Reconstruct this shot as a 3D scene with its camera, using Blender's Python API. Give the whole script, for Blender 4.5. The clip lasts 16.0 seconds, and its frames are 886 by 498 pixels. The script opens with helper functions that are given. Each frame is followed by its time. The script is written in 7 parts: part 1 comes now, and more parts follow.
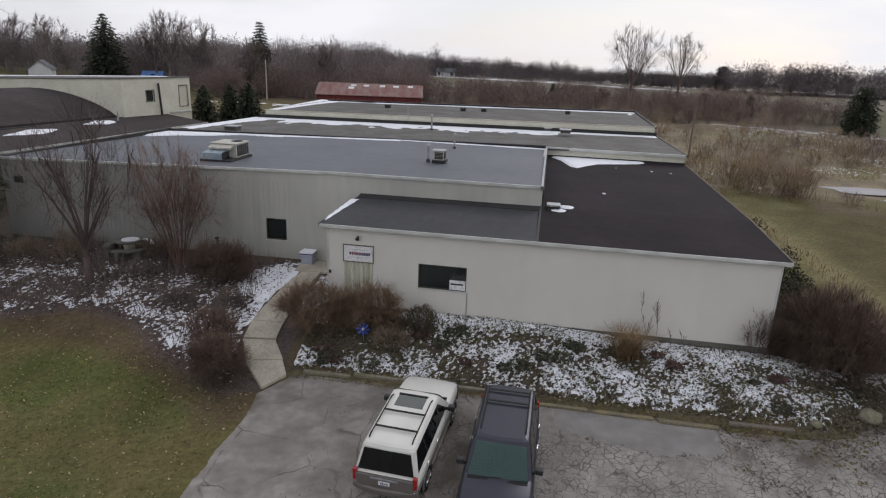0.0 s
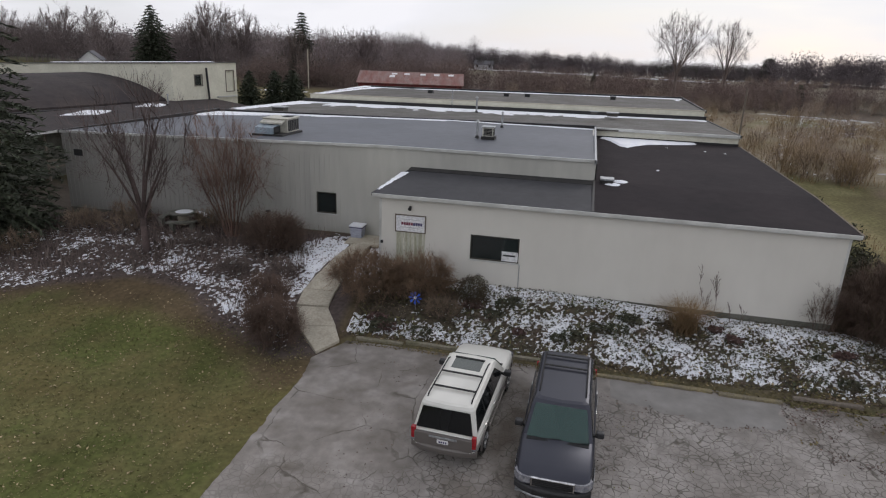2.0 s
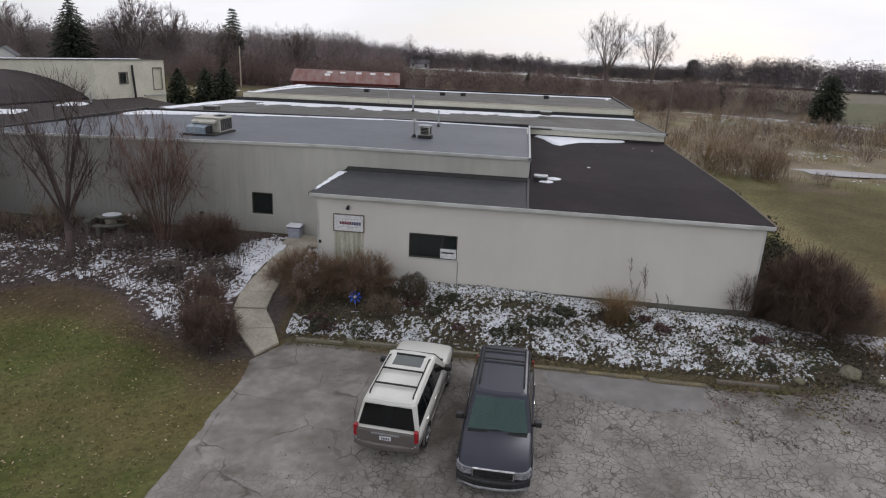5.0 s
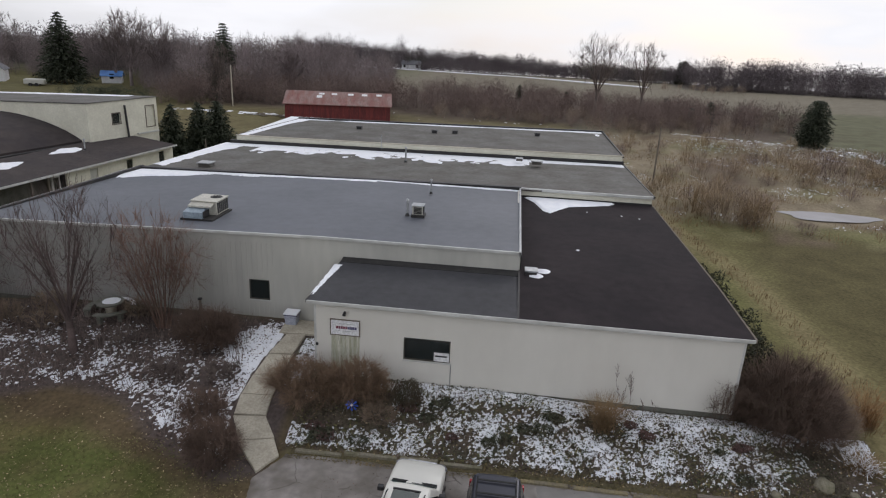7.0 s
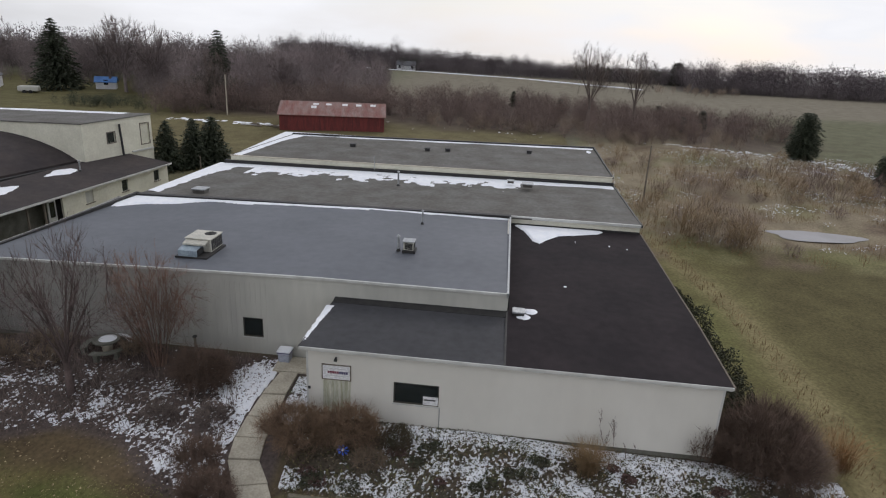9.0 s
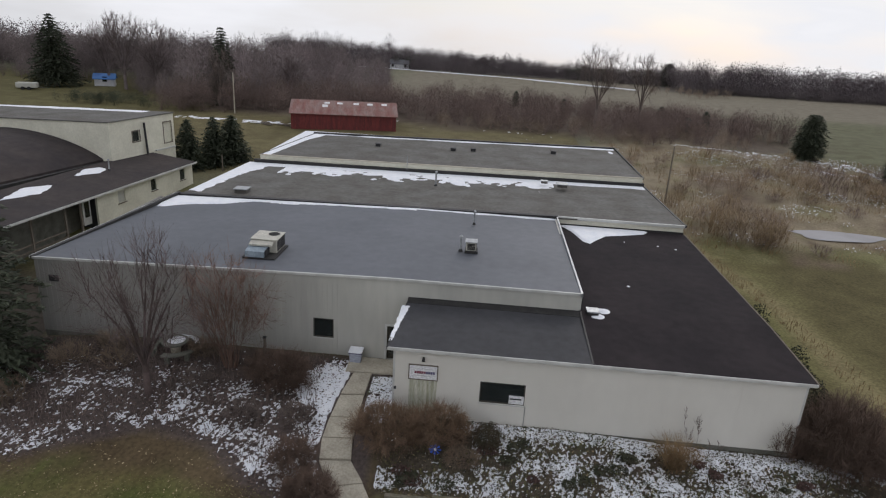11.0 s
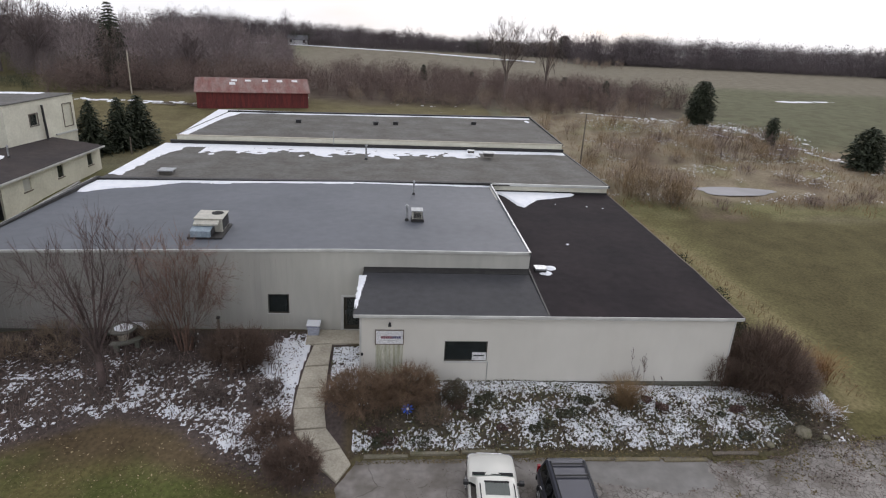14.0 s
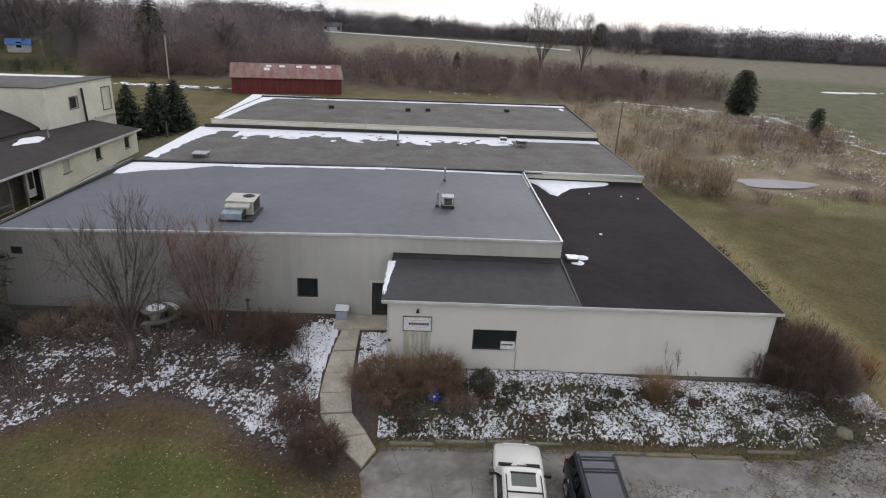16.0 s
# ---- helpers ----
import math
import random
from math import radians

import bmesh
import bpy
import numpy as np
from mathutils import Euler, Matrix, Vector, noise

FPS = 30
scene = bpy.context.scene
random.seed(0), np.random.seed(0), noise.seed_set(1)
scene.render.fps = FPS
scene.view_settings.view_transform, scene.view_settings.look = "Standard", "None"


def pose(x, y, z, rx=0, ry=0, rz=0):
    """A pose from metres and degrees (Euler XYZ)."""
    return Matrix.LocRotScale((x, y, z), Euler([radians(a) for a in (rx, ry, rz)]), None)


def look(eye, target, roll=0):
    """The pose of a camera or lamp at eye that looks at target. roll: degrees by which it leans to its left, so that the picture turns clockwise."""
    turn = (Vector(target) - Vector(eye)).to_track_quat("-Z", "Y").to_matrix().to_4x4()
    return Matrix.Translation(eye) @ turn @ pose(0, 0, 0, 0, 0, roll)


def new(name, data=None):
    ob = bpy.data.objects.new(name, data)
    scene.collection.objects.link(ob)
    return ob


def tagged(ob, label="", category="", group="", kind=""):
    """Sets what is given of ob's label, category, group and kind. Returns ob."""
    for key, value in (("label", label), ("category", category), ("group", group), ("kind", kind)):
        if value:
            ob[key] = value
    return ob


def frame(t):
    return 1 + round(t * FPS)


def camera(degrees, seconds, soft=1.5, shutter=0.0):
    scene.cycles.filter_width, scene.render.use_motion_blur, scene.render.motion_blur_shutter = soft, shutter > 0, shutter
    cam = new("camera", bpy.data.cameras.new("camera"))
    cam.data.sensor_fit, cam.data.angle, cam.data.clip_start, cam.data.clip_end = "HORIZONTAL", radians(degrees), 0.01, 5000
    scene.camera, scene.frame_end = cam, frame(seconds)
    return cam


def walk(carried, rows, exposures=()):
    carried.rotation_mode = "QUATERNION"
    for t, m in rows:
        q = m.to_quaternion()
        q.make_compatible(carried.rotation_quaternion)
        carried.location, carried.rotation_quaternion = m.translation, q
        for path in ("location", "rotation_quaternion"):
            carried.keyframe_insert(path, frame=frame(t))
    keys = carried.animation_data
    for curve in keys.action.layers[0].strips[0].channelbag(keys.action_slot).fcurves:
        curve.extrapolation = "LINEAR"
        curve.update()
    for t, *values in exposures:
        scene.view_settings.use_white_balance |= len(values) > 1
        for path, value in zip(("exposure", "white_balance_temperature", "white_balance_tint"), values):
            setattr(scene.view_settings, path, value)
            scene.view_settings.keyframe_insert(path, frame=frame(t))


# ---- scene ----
cam = camera(70.0, 16.0, soft=1.15)
UNIT = 0.9            # metres in one unit of the plan below; the plan is brought to metres at the end
PATH = [
    (0, (-0.764, -0.704, 11.384), (-1.066, 1.183, 10.793), 2.3),
    (0.5, (-1.36, -0.87, 11.322), (-1.678, 1.014, 10.731), 2.3),
    (1, (-1.614, -0.872, 11.221), (-1.944, 1.008, 10.624), 2.4),
    (1.5, (-1.664, -0.882, 10.705), (-1.972, 1.002, 10.11), 2.4),
    (2, (-1.557, -1.056, 10.181), (-1.96, 0.807, 9.574), 2.2),
    (2.5, (-1.435, -1.194, 9.593), (-1.828, 0.672, 8.992), 1.9),
    (3, (-1.398, -1.202, 9.323), (-1.787, 0.665, 8.721), 2.2),
    (3.2, (-1.429, -1.187, 9.313), (-1.811, 0.68, 8.707), 2.4),
    (5.3, (-1.467, -1.325, 10.767), (-1.675, 0.57, 10.163), 2.7),
    (5.5, (-1.49, -1.308, 11.47), (-1.698, 0.585, 10.86), 2.7),
    (6, (-1.691, -1.172, 14.143), (-1.887, 0.716, 13.514), 2.7),
    (6.5, (-1.812, -0.83, 15.568), (-2.002, 1.056, 14.929), 2.7),
    (7, (-1.872, -0.525, 15.86), (-2.06, 1.361, 15.22), 2.8),
    (7.5, (-1.769, -0.425, 16.39), (-1.949, 1.46, 15.747), 2.8),
    (8, (-1.812, -0.585, 18.131), (-1.986, 1.297, 17.477), 2.8),
    (8.5, (-1.791, -0.569, 18.683), (-1.963, 1.311, 18.025), 2.9),
    (9, (-1.652, -0.401, 18.601), (-1.826, 1.48, 17.944), 2.9),
    (9.5, (-2.123, -0.551, 18.509), (-2.29, 1.33, 17.852), 3.0),
    (9.7, (-2.522, -0.633, 18.552), (-2.688, 1.248, 17.893), 3.3),
    (11.8, (-8.996, -1.401, 18.472), (-8.95, 0.49, 17.822), 3.4),
    (12, (-9.215, -1.459, 18.327), (-9.068, 0.431, 17.689), 3.4),
    (12.5, (-9.57, -1.832, 18.329), (-9.375, 0.054, 17.692), 3.4),
    (13, (-9.585, -2.128, 18.271), (-9.485, -0.261, 17.563), 3.0),
    (13.5, (-9.497, -2.321, 18.23), (-9.435, -0.457, 17.509), 2.5),
    (14, (-9.581, -2.303, 18.174), (-9.392, -0.442, 17.465), 3.2),
    (14.5, (-9.483, -2.212, 18.142), (-9.352, -0.348, 17.429), 3.1),
    (15, (-9.503, -2.051, 18.097), (-9.39, -0.187, 17.381), 3.3),
    (15.5, (-9.461, -1.947, 17.911), (-9.348, -0.082, 17.197), 3.4),
    (16, (-9.53, -1.917, 17.864), (-9.435, -0.063, 17.119), 3.3),
]
walk(cam, [(t, look([UNIT * v for v in eye], [UNIT * v for v in target], roll)) for t, eye, target, roll in PATH], [(0, 0.0, 6350, 13.0), (3, 0.0, 6350, 13.0), (5.5, 0.08, 6350, 13.0), (9, 0.03, 6350, 11.5), (12.5, -0.06, 6350, 12.5), (13, 0.02, 6350, 13.0), (14, 0.28, 6350, 13.0), (16, 0.28, 6350, 13.0)])

# ---- light and exposure ----
world = bpy.data.worlds.new("overcast_sky")
scene.world = world
world.use_nodes = True
wn, wl = world.node_tree.nodes, world.node_tree.links
wn.clear()
w_out, w_bg, w_mix = wn.new("ShaderNodeOutputWorld"), wn.new("ShaderNodeBackground"), wn.new("ShaderNodeMix")
w_sky, w_co, w_map = wn.new("ShaderNodeTexSky"), wn.new("ShaderNodeTexCoord"), wn.new("ShaderNodeMapping")
w_noise, w_ramp, w_cloud, w_gain = (wn.new("ShaderNodeTexNoise"), wn.new("ShaderNodeValToRGB"), wn.new("ShaderNodeValToRGB"),
                                    wn.new("ShaderNodeVectorMath"))
SUN_AZ, SUN_EL = radians(22), radians(30)          # clockwise from +y, above the horizon
w_sky.sky_type, w_sky.sun_disc = "NISHITA", False
w_sky.sun_elevation, w_sky.sun_rotation = SUN_EL, SUN_AZ
w_gain.operation = "MULTIPLY"
w_gain.inputs[1].default_value = (0.12, 0.12, 0.12)
w_map.inputs["Scale"].default_value = (1.2, 1.2, 5.0)
w_noise.inputs["Scale"].default_value, w_noise.inputs["Detail"].default_value = 2.2, 5
w_ramp.color_ramp.elements[0].position, w_ramp.color_ramp.elements[1].position = 0.30, 0.62
w_ramp.color_ramp.elements[0].color, w_ramp.color_ramp.elements[1].color = (0.75,) * 3 + (1,), (1, 1, 1, 1)
w_cloud.color_ramp.elements[0].position, w_cloud.color_ramp.elements[1].position = 0.33, 0.66
w_cloud.color_ramp.elements[0].color, w_cloud.color_ramp.elements[1].color = (0.70, 0.72, 0.76, 1), (0.92, 0.92, 0.93, 1)
w_mix.data_type = "RGBA"
wl.new(w_co.outputs["Generated"], w_map.inputs["Vector"])
wl.new(w_map.outputs["Vector"], w_noise.inputs["Vector"])
wl.new(w_noise.outputs["Fac"], w_ramp.inputs["Fac"])
wl.new(w_noise.outputs["Fac"], w_cloud.inputs["Fac"])
wl.new(w_sky.outputs["Color"], w_gain.inputs[0])
wl.new(w_ramp.outputs["Color"], w_mix.inputs["Factor"])
wl.new(w_gain.outputs["Vector"], w_mix.inputs[6])
wl.new(w_cloud.outputs["Color"], w_mix.inputs[7])
wl.new(w_mix.outputs[2], w_bg.inputs["Color"])
w_bg.inputs["Strength"].default_value = 1.0
wl.new(w_bg.outputs["Background"], w_out.inputs["Surface"])
sun = new("sun", bpy.data.lights.new("sun", "SUN"))
sun.data.energy, sun.data.angle, sun.data.color = 0.7, radians(25), (1.0, 0.96, 0.9)
sun.matrix_world = look((60 * math.sin(SUN_AZ), 60 * math.cos(SUN_AZ), 60 * math.tan(SUN_EL)), (0, 0, 0))


# ---- helpers for building ----
def material(name, base, alt=None, scale=0.8, rough=0.85, metal=0.0, bump=0.25, bump_scale=25.0, grain=0.25, grain_scale=14.0,
             vary=0.0, stretch=(1, 1, 1), attribute="", spec=0.3, low=0.35, high=0.65, island=False):
    """A rough surface: two colours in large blotches, a finer grain over them, and relief."""
    m = bpy.data.materials.new(name)
    m.use_nodes = True
    nodes, links = m.node_tree.nodes, m.node_tree.links
    bsdf = nodes["Principled BSDF"]
    bsdf.inputs["Roughness"].default_value, bsdf.inputs["Metallic"].default_value = rough, metal
    bsdf.inputs["Specular IOR Level"].default_value = spec
    co, mp = nodes.new("ShaderNodeTexCoord"), nodes.new("ShaderNodeMapping")
    mp.inputs["Scale"].default_value = stretch
    links.new(co.outputs["Object"], mp.inputs["Vector"])

    def noise_at(s, detail=4):
        n = nodes.new("ShaderNodeTexNoise")
        n.inputs["Scale"].default_value, n.inputs["Detail"].default_value = s, detail
        links.new(mp.outputs["Vector"], n.inputs["Vector"])
        return n.outputs["Fac"]

    mix = nodes.new("ShaderNodeMix")
    mix.data_type = "RGBA"
    rng = nodes.new("ShaderNodeMapRange")
    rng.inputs["From Min"].default_value, rng.inputs["From Max"].default_value = low, high
    links.new(noise_at(scale), rng.inputs["Value"])
    links.new(rng.outputs["Result"], mix.inputs["Factor"])
    mix.inputs[6].default_value = (*base, 1)
    mix.inputs[7].default_value = (*(alt or [0.8 * c for c in base]), 1)
    if attribute:
        at = nodes.new("ShaderNodeAttribute")
        at.attribute_name = attribute
        tint = nodes.new("ShaderNodeMix")
        tint.data_type, tint.blend_type = "RGBA", "MULTIPLY"
        tint.inputs["Factor"].default_value = 1.0
        links.new(at.outputs["Color"], tint.inputs[6])
        links.new(mix.outputs[2], tint.inputs[7])
        colour = tint.outputs[2]
    else:
        colour = mix.outputs[2]
    hsv, span = nodes.new("ShaderNodeHueSaturation"), nodes.new("ShaderNodeMapRange")
    span.inputs["To Min"].default_value, span.inputs["To Max"].default_value = 1 - grain, 1 + grain
    span.inputs["From Min"].default_value, span.inputs["From Max"].default_value = 0.3, 0.7
    links.new(noise_at(grain_scale), span.inputs["Value"])
    links.new(colour, hsv.inputs["Color"])
    value = span.outputs["Result"]
    if vary:
        pick = nodes.new("ShaderNodeNewGeometry") if island else nodes.new("ShaderNodeObjectInfo")
        r = nodes.new("ShaderNodeMapRange")
        r.inputs["To Min"].default_value, r.inputs["To Max"].default_value = 1 - vary, 1 + vary
        links.new(pick.outputs["Random Per Island" if island else "Random"], r.inputs["Value"])
        both = nodes.new("ShaderNodeMath")
        both.operation = "MULTIPLY"
        links.new(value, both.inputs[0])
        links.new(r.outputs["Result"], both.inputs[1])
        value = both.outputs[0]
    links.new(value, hsv.inputs["Value"])
    links.new(hsv.outputs["Color"], bsdf.inputs["Base Color"])
    if bump:
        b = nodes.new("ShaderNodeBump")
        b.inputs["Strength"].default_value, b.inputs["Distance"].default_value = bump, 0.03
        links.new(noise_at(bump_scale, 6), b.inputs["Height"])
        links.new(b.outputs["Normal"], bsdf.inputs["Normal"])
    return m


def glass(name, tint, rough=0.05):
    m = bpy.data.materials.new(name)
    m.use_nodes = True
    b = m.node_tree.nodes["Principled BSDF"]
    b.inputs["Base Color"].default_value, b.inputs["Roughness"].default_value = (*tint, 1), rough
    b.inputs["Transmission Weight"].default_value, b.inputs["IOR"].default_value = 0.6, 1.45
    return m


def mesh_of(name, bm, mat, smooth=False):
    bmesh.ops.recalc_face_normals(bm, faces=bm.faces[:])
    me = bpy.data.meshes.new(name)
    bm.to_mesh(me)
    bm.free()
    for m in mat if isinstance(mat, (list, tuple)) else [mat]:
        me.materials.append(m)
    if smooth:
        me.shade_smooth()
    return me


def raw(name, verts, faces, mat, smooth=False):
    me = bpy.data.meshes.new(name)
    me.from_pydata([tuple(v) for v in verts], [], [tuple(f) for f in faces])
    me.materials.append(mat)
    if smooth:
        me.shade_smooth()
    return me


def thing(name, label, category, at=(0, 0, 0), rz=0.0, group="", kind=""):
    ob = new(name)
    ob.empty_display_size = 0.2
    ob.matrix_basis = pose(*at, 0, 0, rz)
    return tagged(ob, label, category, group, kind)


def part(name, bm, mat, parent, label="", smooth=False):
    """One mesh object under a thing or a part."""
    ob = new(name, bm if isinstance(bm, bpy.types.Mesh) else mesh_of(name, bm, mat, smooth))
    ob.parent = parent
    return tagged(ob, label)


def box(bm, x0, x1, y0, y1, z0, z1, bevel=0.0):
    """A box between the given bounds, its edges broken by bevel."""
    made = bmesh.ops.create_cube(bm, size=1.0, matrix=Matrix.LocRotScale(((x0 + x1) / 2, (y0 + y1) / 2, (z0 + z1) / 2), None,
                                                                        (abs(x1 - x0), abs(y1 - y0), abs(z1 - z0))))
    if bevel:
        edges = {e for v in made["verts"] for e in v.link_edges}
        bmesh.ops.bevel(bm, geom=list(edges), offset=bevel, segments=2, affect="EDGES", profile=0.6)
    return bm


def boxed(*bounds, bevel=0.0):
    return box(bmesh.new(), *bounds, bevel=bevel)


def slab(bm, top, thick):
    """A four-cornered plate, thick metres deep below its top corners."""
    up = [bm.verts.new(p) for p in top]
    down = [bm.verts.new((p[0], p[1], p[2] - thick)) for p in top]
    n = len(top)
    bm.faces.new(up)
    bm.faces.new(down[::-1])
    for i in range(n):
        bm.faces.new((up[i], down[i], down[(i + 1) % n], up[(i + 1) % n]))
    return bm


def tube(bm, a, b, r0, r1=None, n=10):
    """A round bar from a to b."""
    a, b = Vector(a), Vector(b)
    bmesh.ops.create_cone(bm, cap_ends=True, segments=n, radius1=r0, radius2=r0 if r1 is None else r1, depth=(b - a).length,
                          matrix=Matrix.Translation((a + b) / 2) @ (b - a).to_track_quat("Z", "Y").to_matrix().to_4x4())
    return bm


def wall_with_holes(bm, along, a0, a1, z0, z1, at, thick, holes=()):
    """A wall along x or y, its outer face at the given place and its body going back by thick, with openings (a0, a1, z0, z1) through it."""
    cuts = sorted({a0, a1, *(h[0] for h in holes), *(h[1] for h in holes)})
    for p, q in zip(cuts, cuts[1:]):
        mid, low = (p + q) / 2, z0
        for h in sorted((h for h in holes if h[0] < mid < h[1]), key=lambda h: h[2]):
            if h[2] > low + 1e-4:
                box(bm, *((p, q, at, at + thick) if along == "x" else (at, at + thick, p, q)), low, h[2])
            low = h[3]
        if z1 > low + 1e-4:
            box(bm, *((p, q, at, at + thick) if along == "x" else (at, at + thick, p, q)), low, z1)
    bmesh.ops.remove_doubles(bm, verts=bm.verts[:], dist=0.001)
    return bm


def fbm(x, y, z=0.0, octaves=4):
    return noise.fractal(Vector((x, y, z)), 1.0, 2.0, octaves)


def smoothstep(a, b, v):
    v = np.clip((v - a) / (b - a), 0, 1)
    return v * v * (3 - 2 * v)


# ---- materials ----
M_SIDING = material("cream_metal_siding", (0.64, 0.62, 0.57), (0.60, 0.58, 0.53), 0.25, 0.55, bump=0.05, grain=0.025, grain_scale=1.2, stretch=(1, 1, 0.5))
M_SIDING_MID = material("greyed_cream_siding", (0.47, 0.465, 0.42), (0.41, 0.405, 0.365), 0.4, 0.6, bump=0.08, grain=0.06, grain_scale=2.0, stretch=(1, 1, 0.2))
M_SIDING_DARK = material("dark_grey_siding", (0.25, 0.24, 0.228), (0.20, 0.192, 0.182), 0.5, 0.65, bump=0.1, grain=0.09, grain_scale=2.2, stretch=(1, 1, 0.2))


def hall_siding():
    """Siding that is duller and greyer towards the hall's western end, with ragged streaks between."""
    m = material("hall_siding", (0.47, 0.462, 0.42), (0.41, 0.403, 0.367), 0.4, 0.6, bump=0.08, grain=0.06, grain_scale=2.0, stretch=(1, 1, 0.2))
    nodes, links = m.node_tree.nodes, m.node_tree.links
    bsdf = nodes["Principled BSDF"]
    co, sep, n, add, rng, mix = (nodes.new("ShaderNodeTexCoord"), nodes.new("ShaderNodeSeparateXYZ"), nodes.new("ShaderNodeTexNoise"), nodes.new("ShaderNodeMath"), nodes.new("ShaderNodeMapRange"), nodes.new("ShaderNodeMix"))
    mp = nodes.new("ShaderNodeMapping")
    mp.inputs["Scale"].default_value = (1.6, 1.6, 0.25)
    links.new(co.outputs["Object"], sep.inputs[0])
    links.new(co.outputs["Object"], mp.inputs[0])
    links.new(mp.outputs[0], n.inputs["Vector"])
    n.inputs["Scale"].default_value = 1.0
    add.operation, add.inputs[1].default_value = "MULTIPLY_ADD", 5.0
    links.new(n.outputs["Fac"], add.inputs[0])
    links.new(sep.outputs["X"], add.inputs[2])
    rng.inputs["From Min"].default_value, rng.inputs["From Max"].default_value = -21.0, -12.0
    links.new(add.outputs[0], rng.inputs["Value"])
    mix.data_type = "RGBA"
    # darker base colour, mixed in by x towards the western end
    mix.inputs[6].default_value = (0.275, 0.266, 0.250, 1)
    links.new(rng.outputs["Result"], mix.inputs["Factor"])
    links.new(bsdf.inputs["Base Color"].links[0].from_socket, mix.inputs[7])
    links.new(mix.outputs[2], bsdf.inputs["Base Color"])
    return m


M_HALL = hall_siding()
M_STUCCO = material("cream_block_paint", (0.66, 0.64, 0.535), (0.57, 0.55, 0.455), 0.5, 0.8, bump=0.2, grain=0.07, grain_scale=5)
M_TRIM = material("white_metal_trim", (0.55, 0.55, 0.53), (0.43, 0.43, 0.41), 1.2, 0.45, bump=0.05, grain=0.06)
M_PLINTH = material("damp_concrete_footing", (0.17, 0.165, 0.145), (0.11, 0.11, 0.09), 1.5, 0.9, bump=0.4, grain=0.2)
M_CONCRETE = material("worn_concrete", (0.47, 0.43, 0.35), (0.36, 0.325, 0.26), 1.1, 0.9, bump=0.35, grain=0.16, grain_scale=9)
M_ROOF_GREY = material("grey_roof_membrane", (0.112, 0.119, 0.137), (0.092, 0.099, 0.115), 0.18, 0.62, bump=0.2, bump_scale=12, grain=0.09, grain_scale=1.6, spec=0.4)
M_ROOF_DARK = material("dark_asphalt_roofing", (0.033, 0.027, 0.029), (0.025, 0.021, 0.023), 0.3, 0.95, bump=0.25, bump_scale=30, grain=0.12, grain_scale=1.8, spec=0.12)
M_ROOF_DARK2 = material("dark_grey_asphalt_roofing", (0.047, 0.047, 0.052), (0.038, 0.038, 0.043), 0.4, 0.75, bump=0.35, bump_scale=30, grain=0.14, grain_scale=2.2)
M_ROOF_GRIT = material("gritty_grey_roofing", (0.125, 0.121, 0.114), (0.090, 0.083, 0.073), 0.45, 0.85, bump=0.4, grain=0.18, grain_scale=3.0)
M_TAR = material("black_tarred_flashing", (0.022, 0.021, 0.022), (0.035, 0.034, 0.033), 2, 0.6, bump=0.3)
M_BARREL = material("brown_black_roll_roofing", (0.036, 0.030, 0.031), (0.050, 0.040, 0.038), 0.3, 0.9, bump=0.4, grain=0.15, grain_scale=1.5)
M_SNOW = material("old_snow", (0.80, 0.81, 0.84), (0.72, 0.74, 0.79), 2.0, 0.7, bump=0.4, bump_scale=14, grain=0.05)
M_STEEL = material("galvanised_steel", (0.42, 0.43, 0.44), (0.30, 0.31, 0.32), 3, 0.45, 0.7, bump=0.1)
M_UNIT = material("beige_unit_enamel", (0.50, 0.48, 0.42), (0.40, 0.39, 0.34), 3, 0.5, bump=0.05)
M_UNIT_BLUE = material("blue_grey_duct_metal", (0.30, 0.36, 0.41), (0.22, 0.27, 0.31), 3, 0.5, bump=0.05)
M_BLACK = material("black_rubber", (0.015, 0.015, 0.016), (0.022, 0.022, 0.022), 6, 0.7, bump=0.1)
M_DARKMETAL = material("dark_painted_metal", (0.035, 0.035, 0.037), None, 4, 0.45, bump=0.05)
M_GLASS = glass("dark_window_glass", (0.05, 0.06, 0.06))
M_PAPER = material("white_paper", (0.70, 0.70, 0.70), (0.62, 0.62, 0.64), 4, 0.7, bump=0)
M_RED = material("red_lettering", (0.20, 0.05, 0.08), None, 5, 0.6, bump=0)
M_NAVY = material("blue_lettering", (0.09, 0.08, 0.17), None, 5, 0.6, bump=0)
M_WOOD = material("grey_weathered_wood", (0.20, 0.17, 0.14), (0.13, 0.11, 0.09), 2, 0.9, bump=0.4, stretch=(6, 6, 0.6), grain=0.25)
M_MOSSY = material("mossy_kerb_concrete", (0.215, 0.195, 0.15), (0.15, 0.14, 0.09), 2.0, 0.9, bump=0.4, grain=0.25)
M_BARNRED = material("faded_red_barn_boards", (0.175, 0.040, 0.038), (0.11, 0.030, 0.030), 1.3, 0.8, bump=0.3, stretch=(3, 3, 0.4), grain=0.25, grain_scale=6)
M_BARNROOF = material("rusted_metal_roof", (0.200, 0.085, 0.072), (0.24, 0.165, 0.15), 0.5, 0.7, bump=0.2, stretch=(2, 0.6, 1), grain=0.25, grain_scale=3)
M_YELLOW = material("faded_yellow_timber", (0.235, 0.195, 0.11), (0.165, 0.145, 0.105), 2.0, 0.9, bump=0.4, grain=0.25)
M_STAIN = material("green_algae_stained_panel", (0.52, 0.51, 0.43), (0.33, 0.33, 0.24), 1.6, 0.7, bump=0.1, stretch=(5, 5, 0.35))
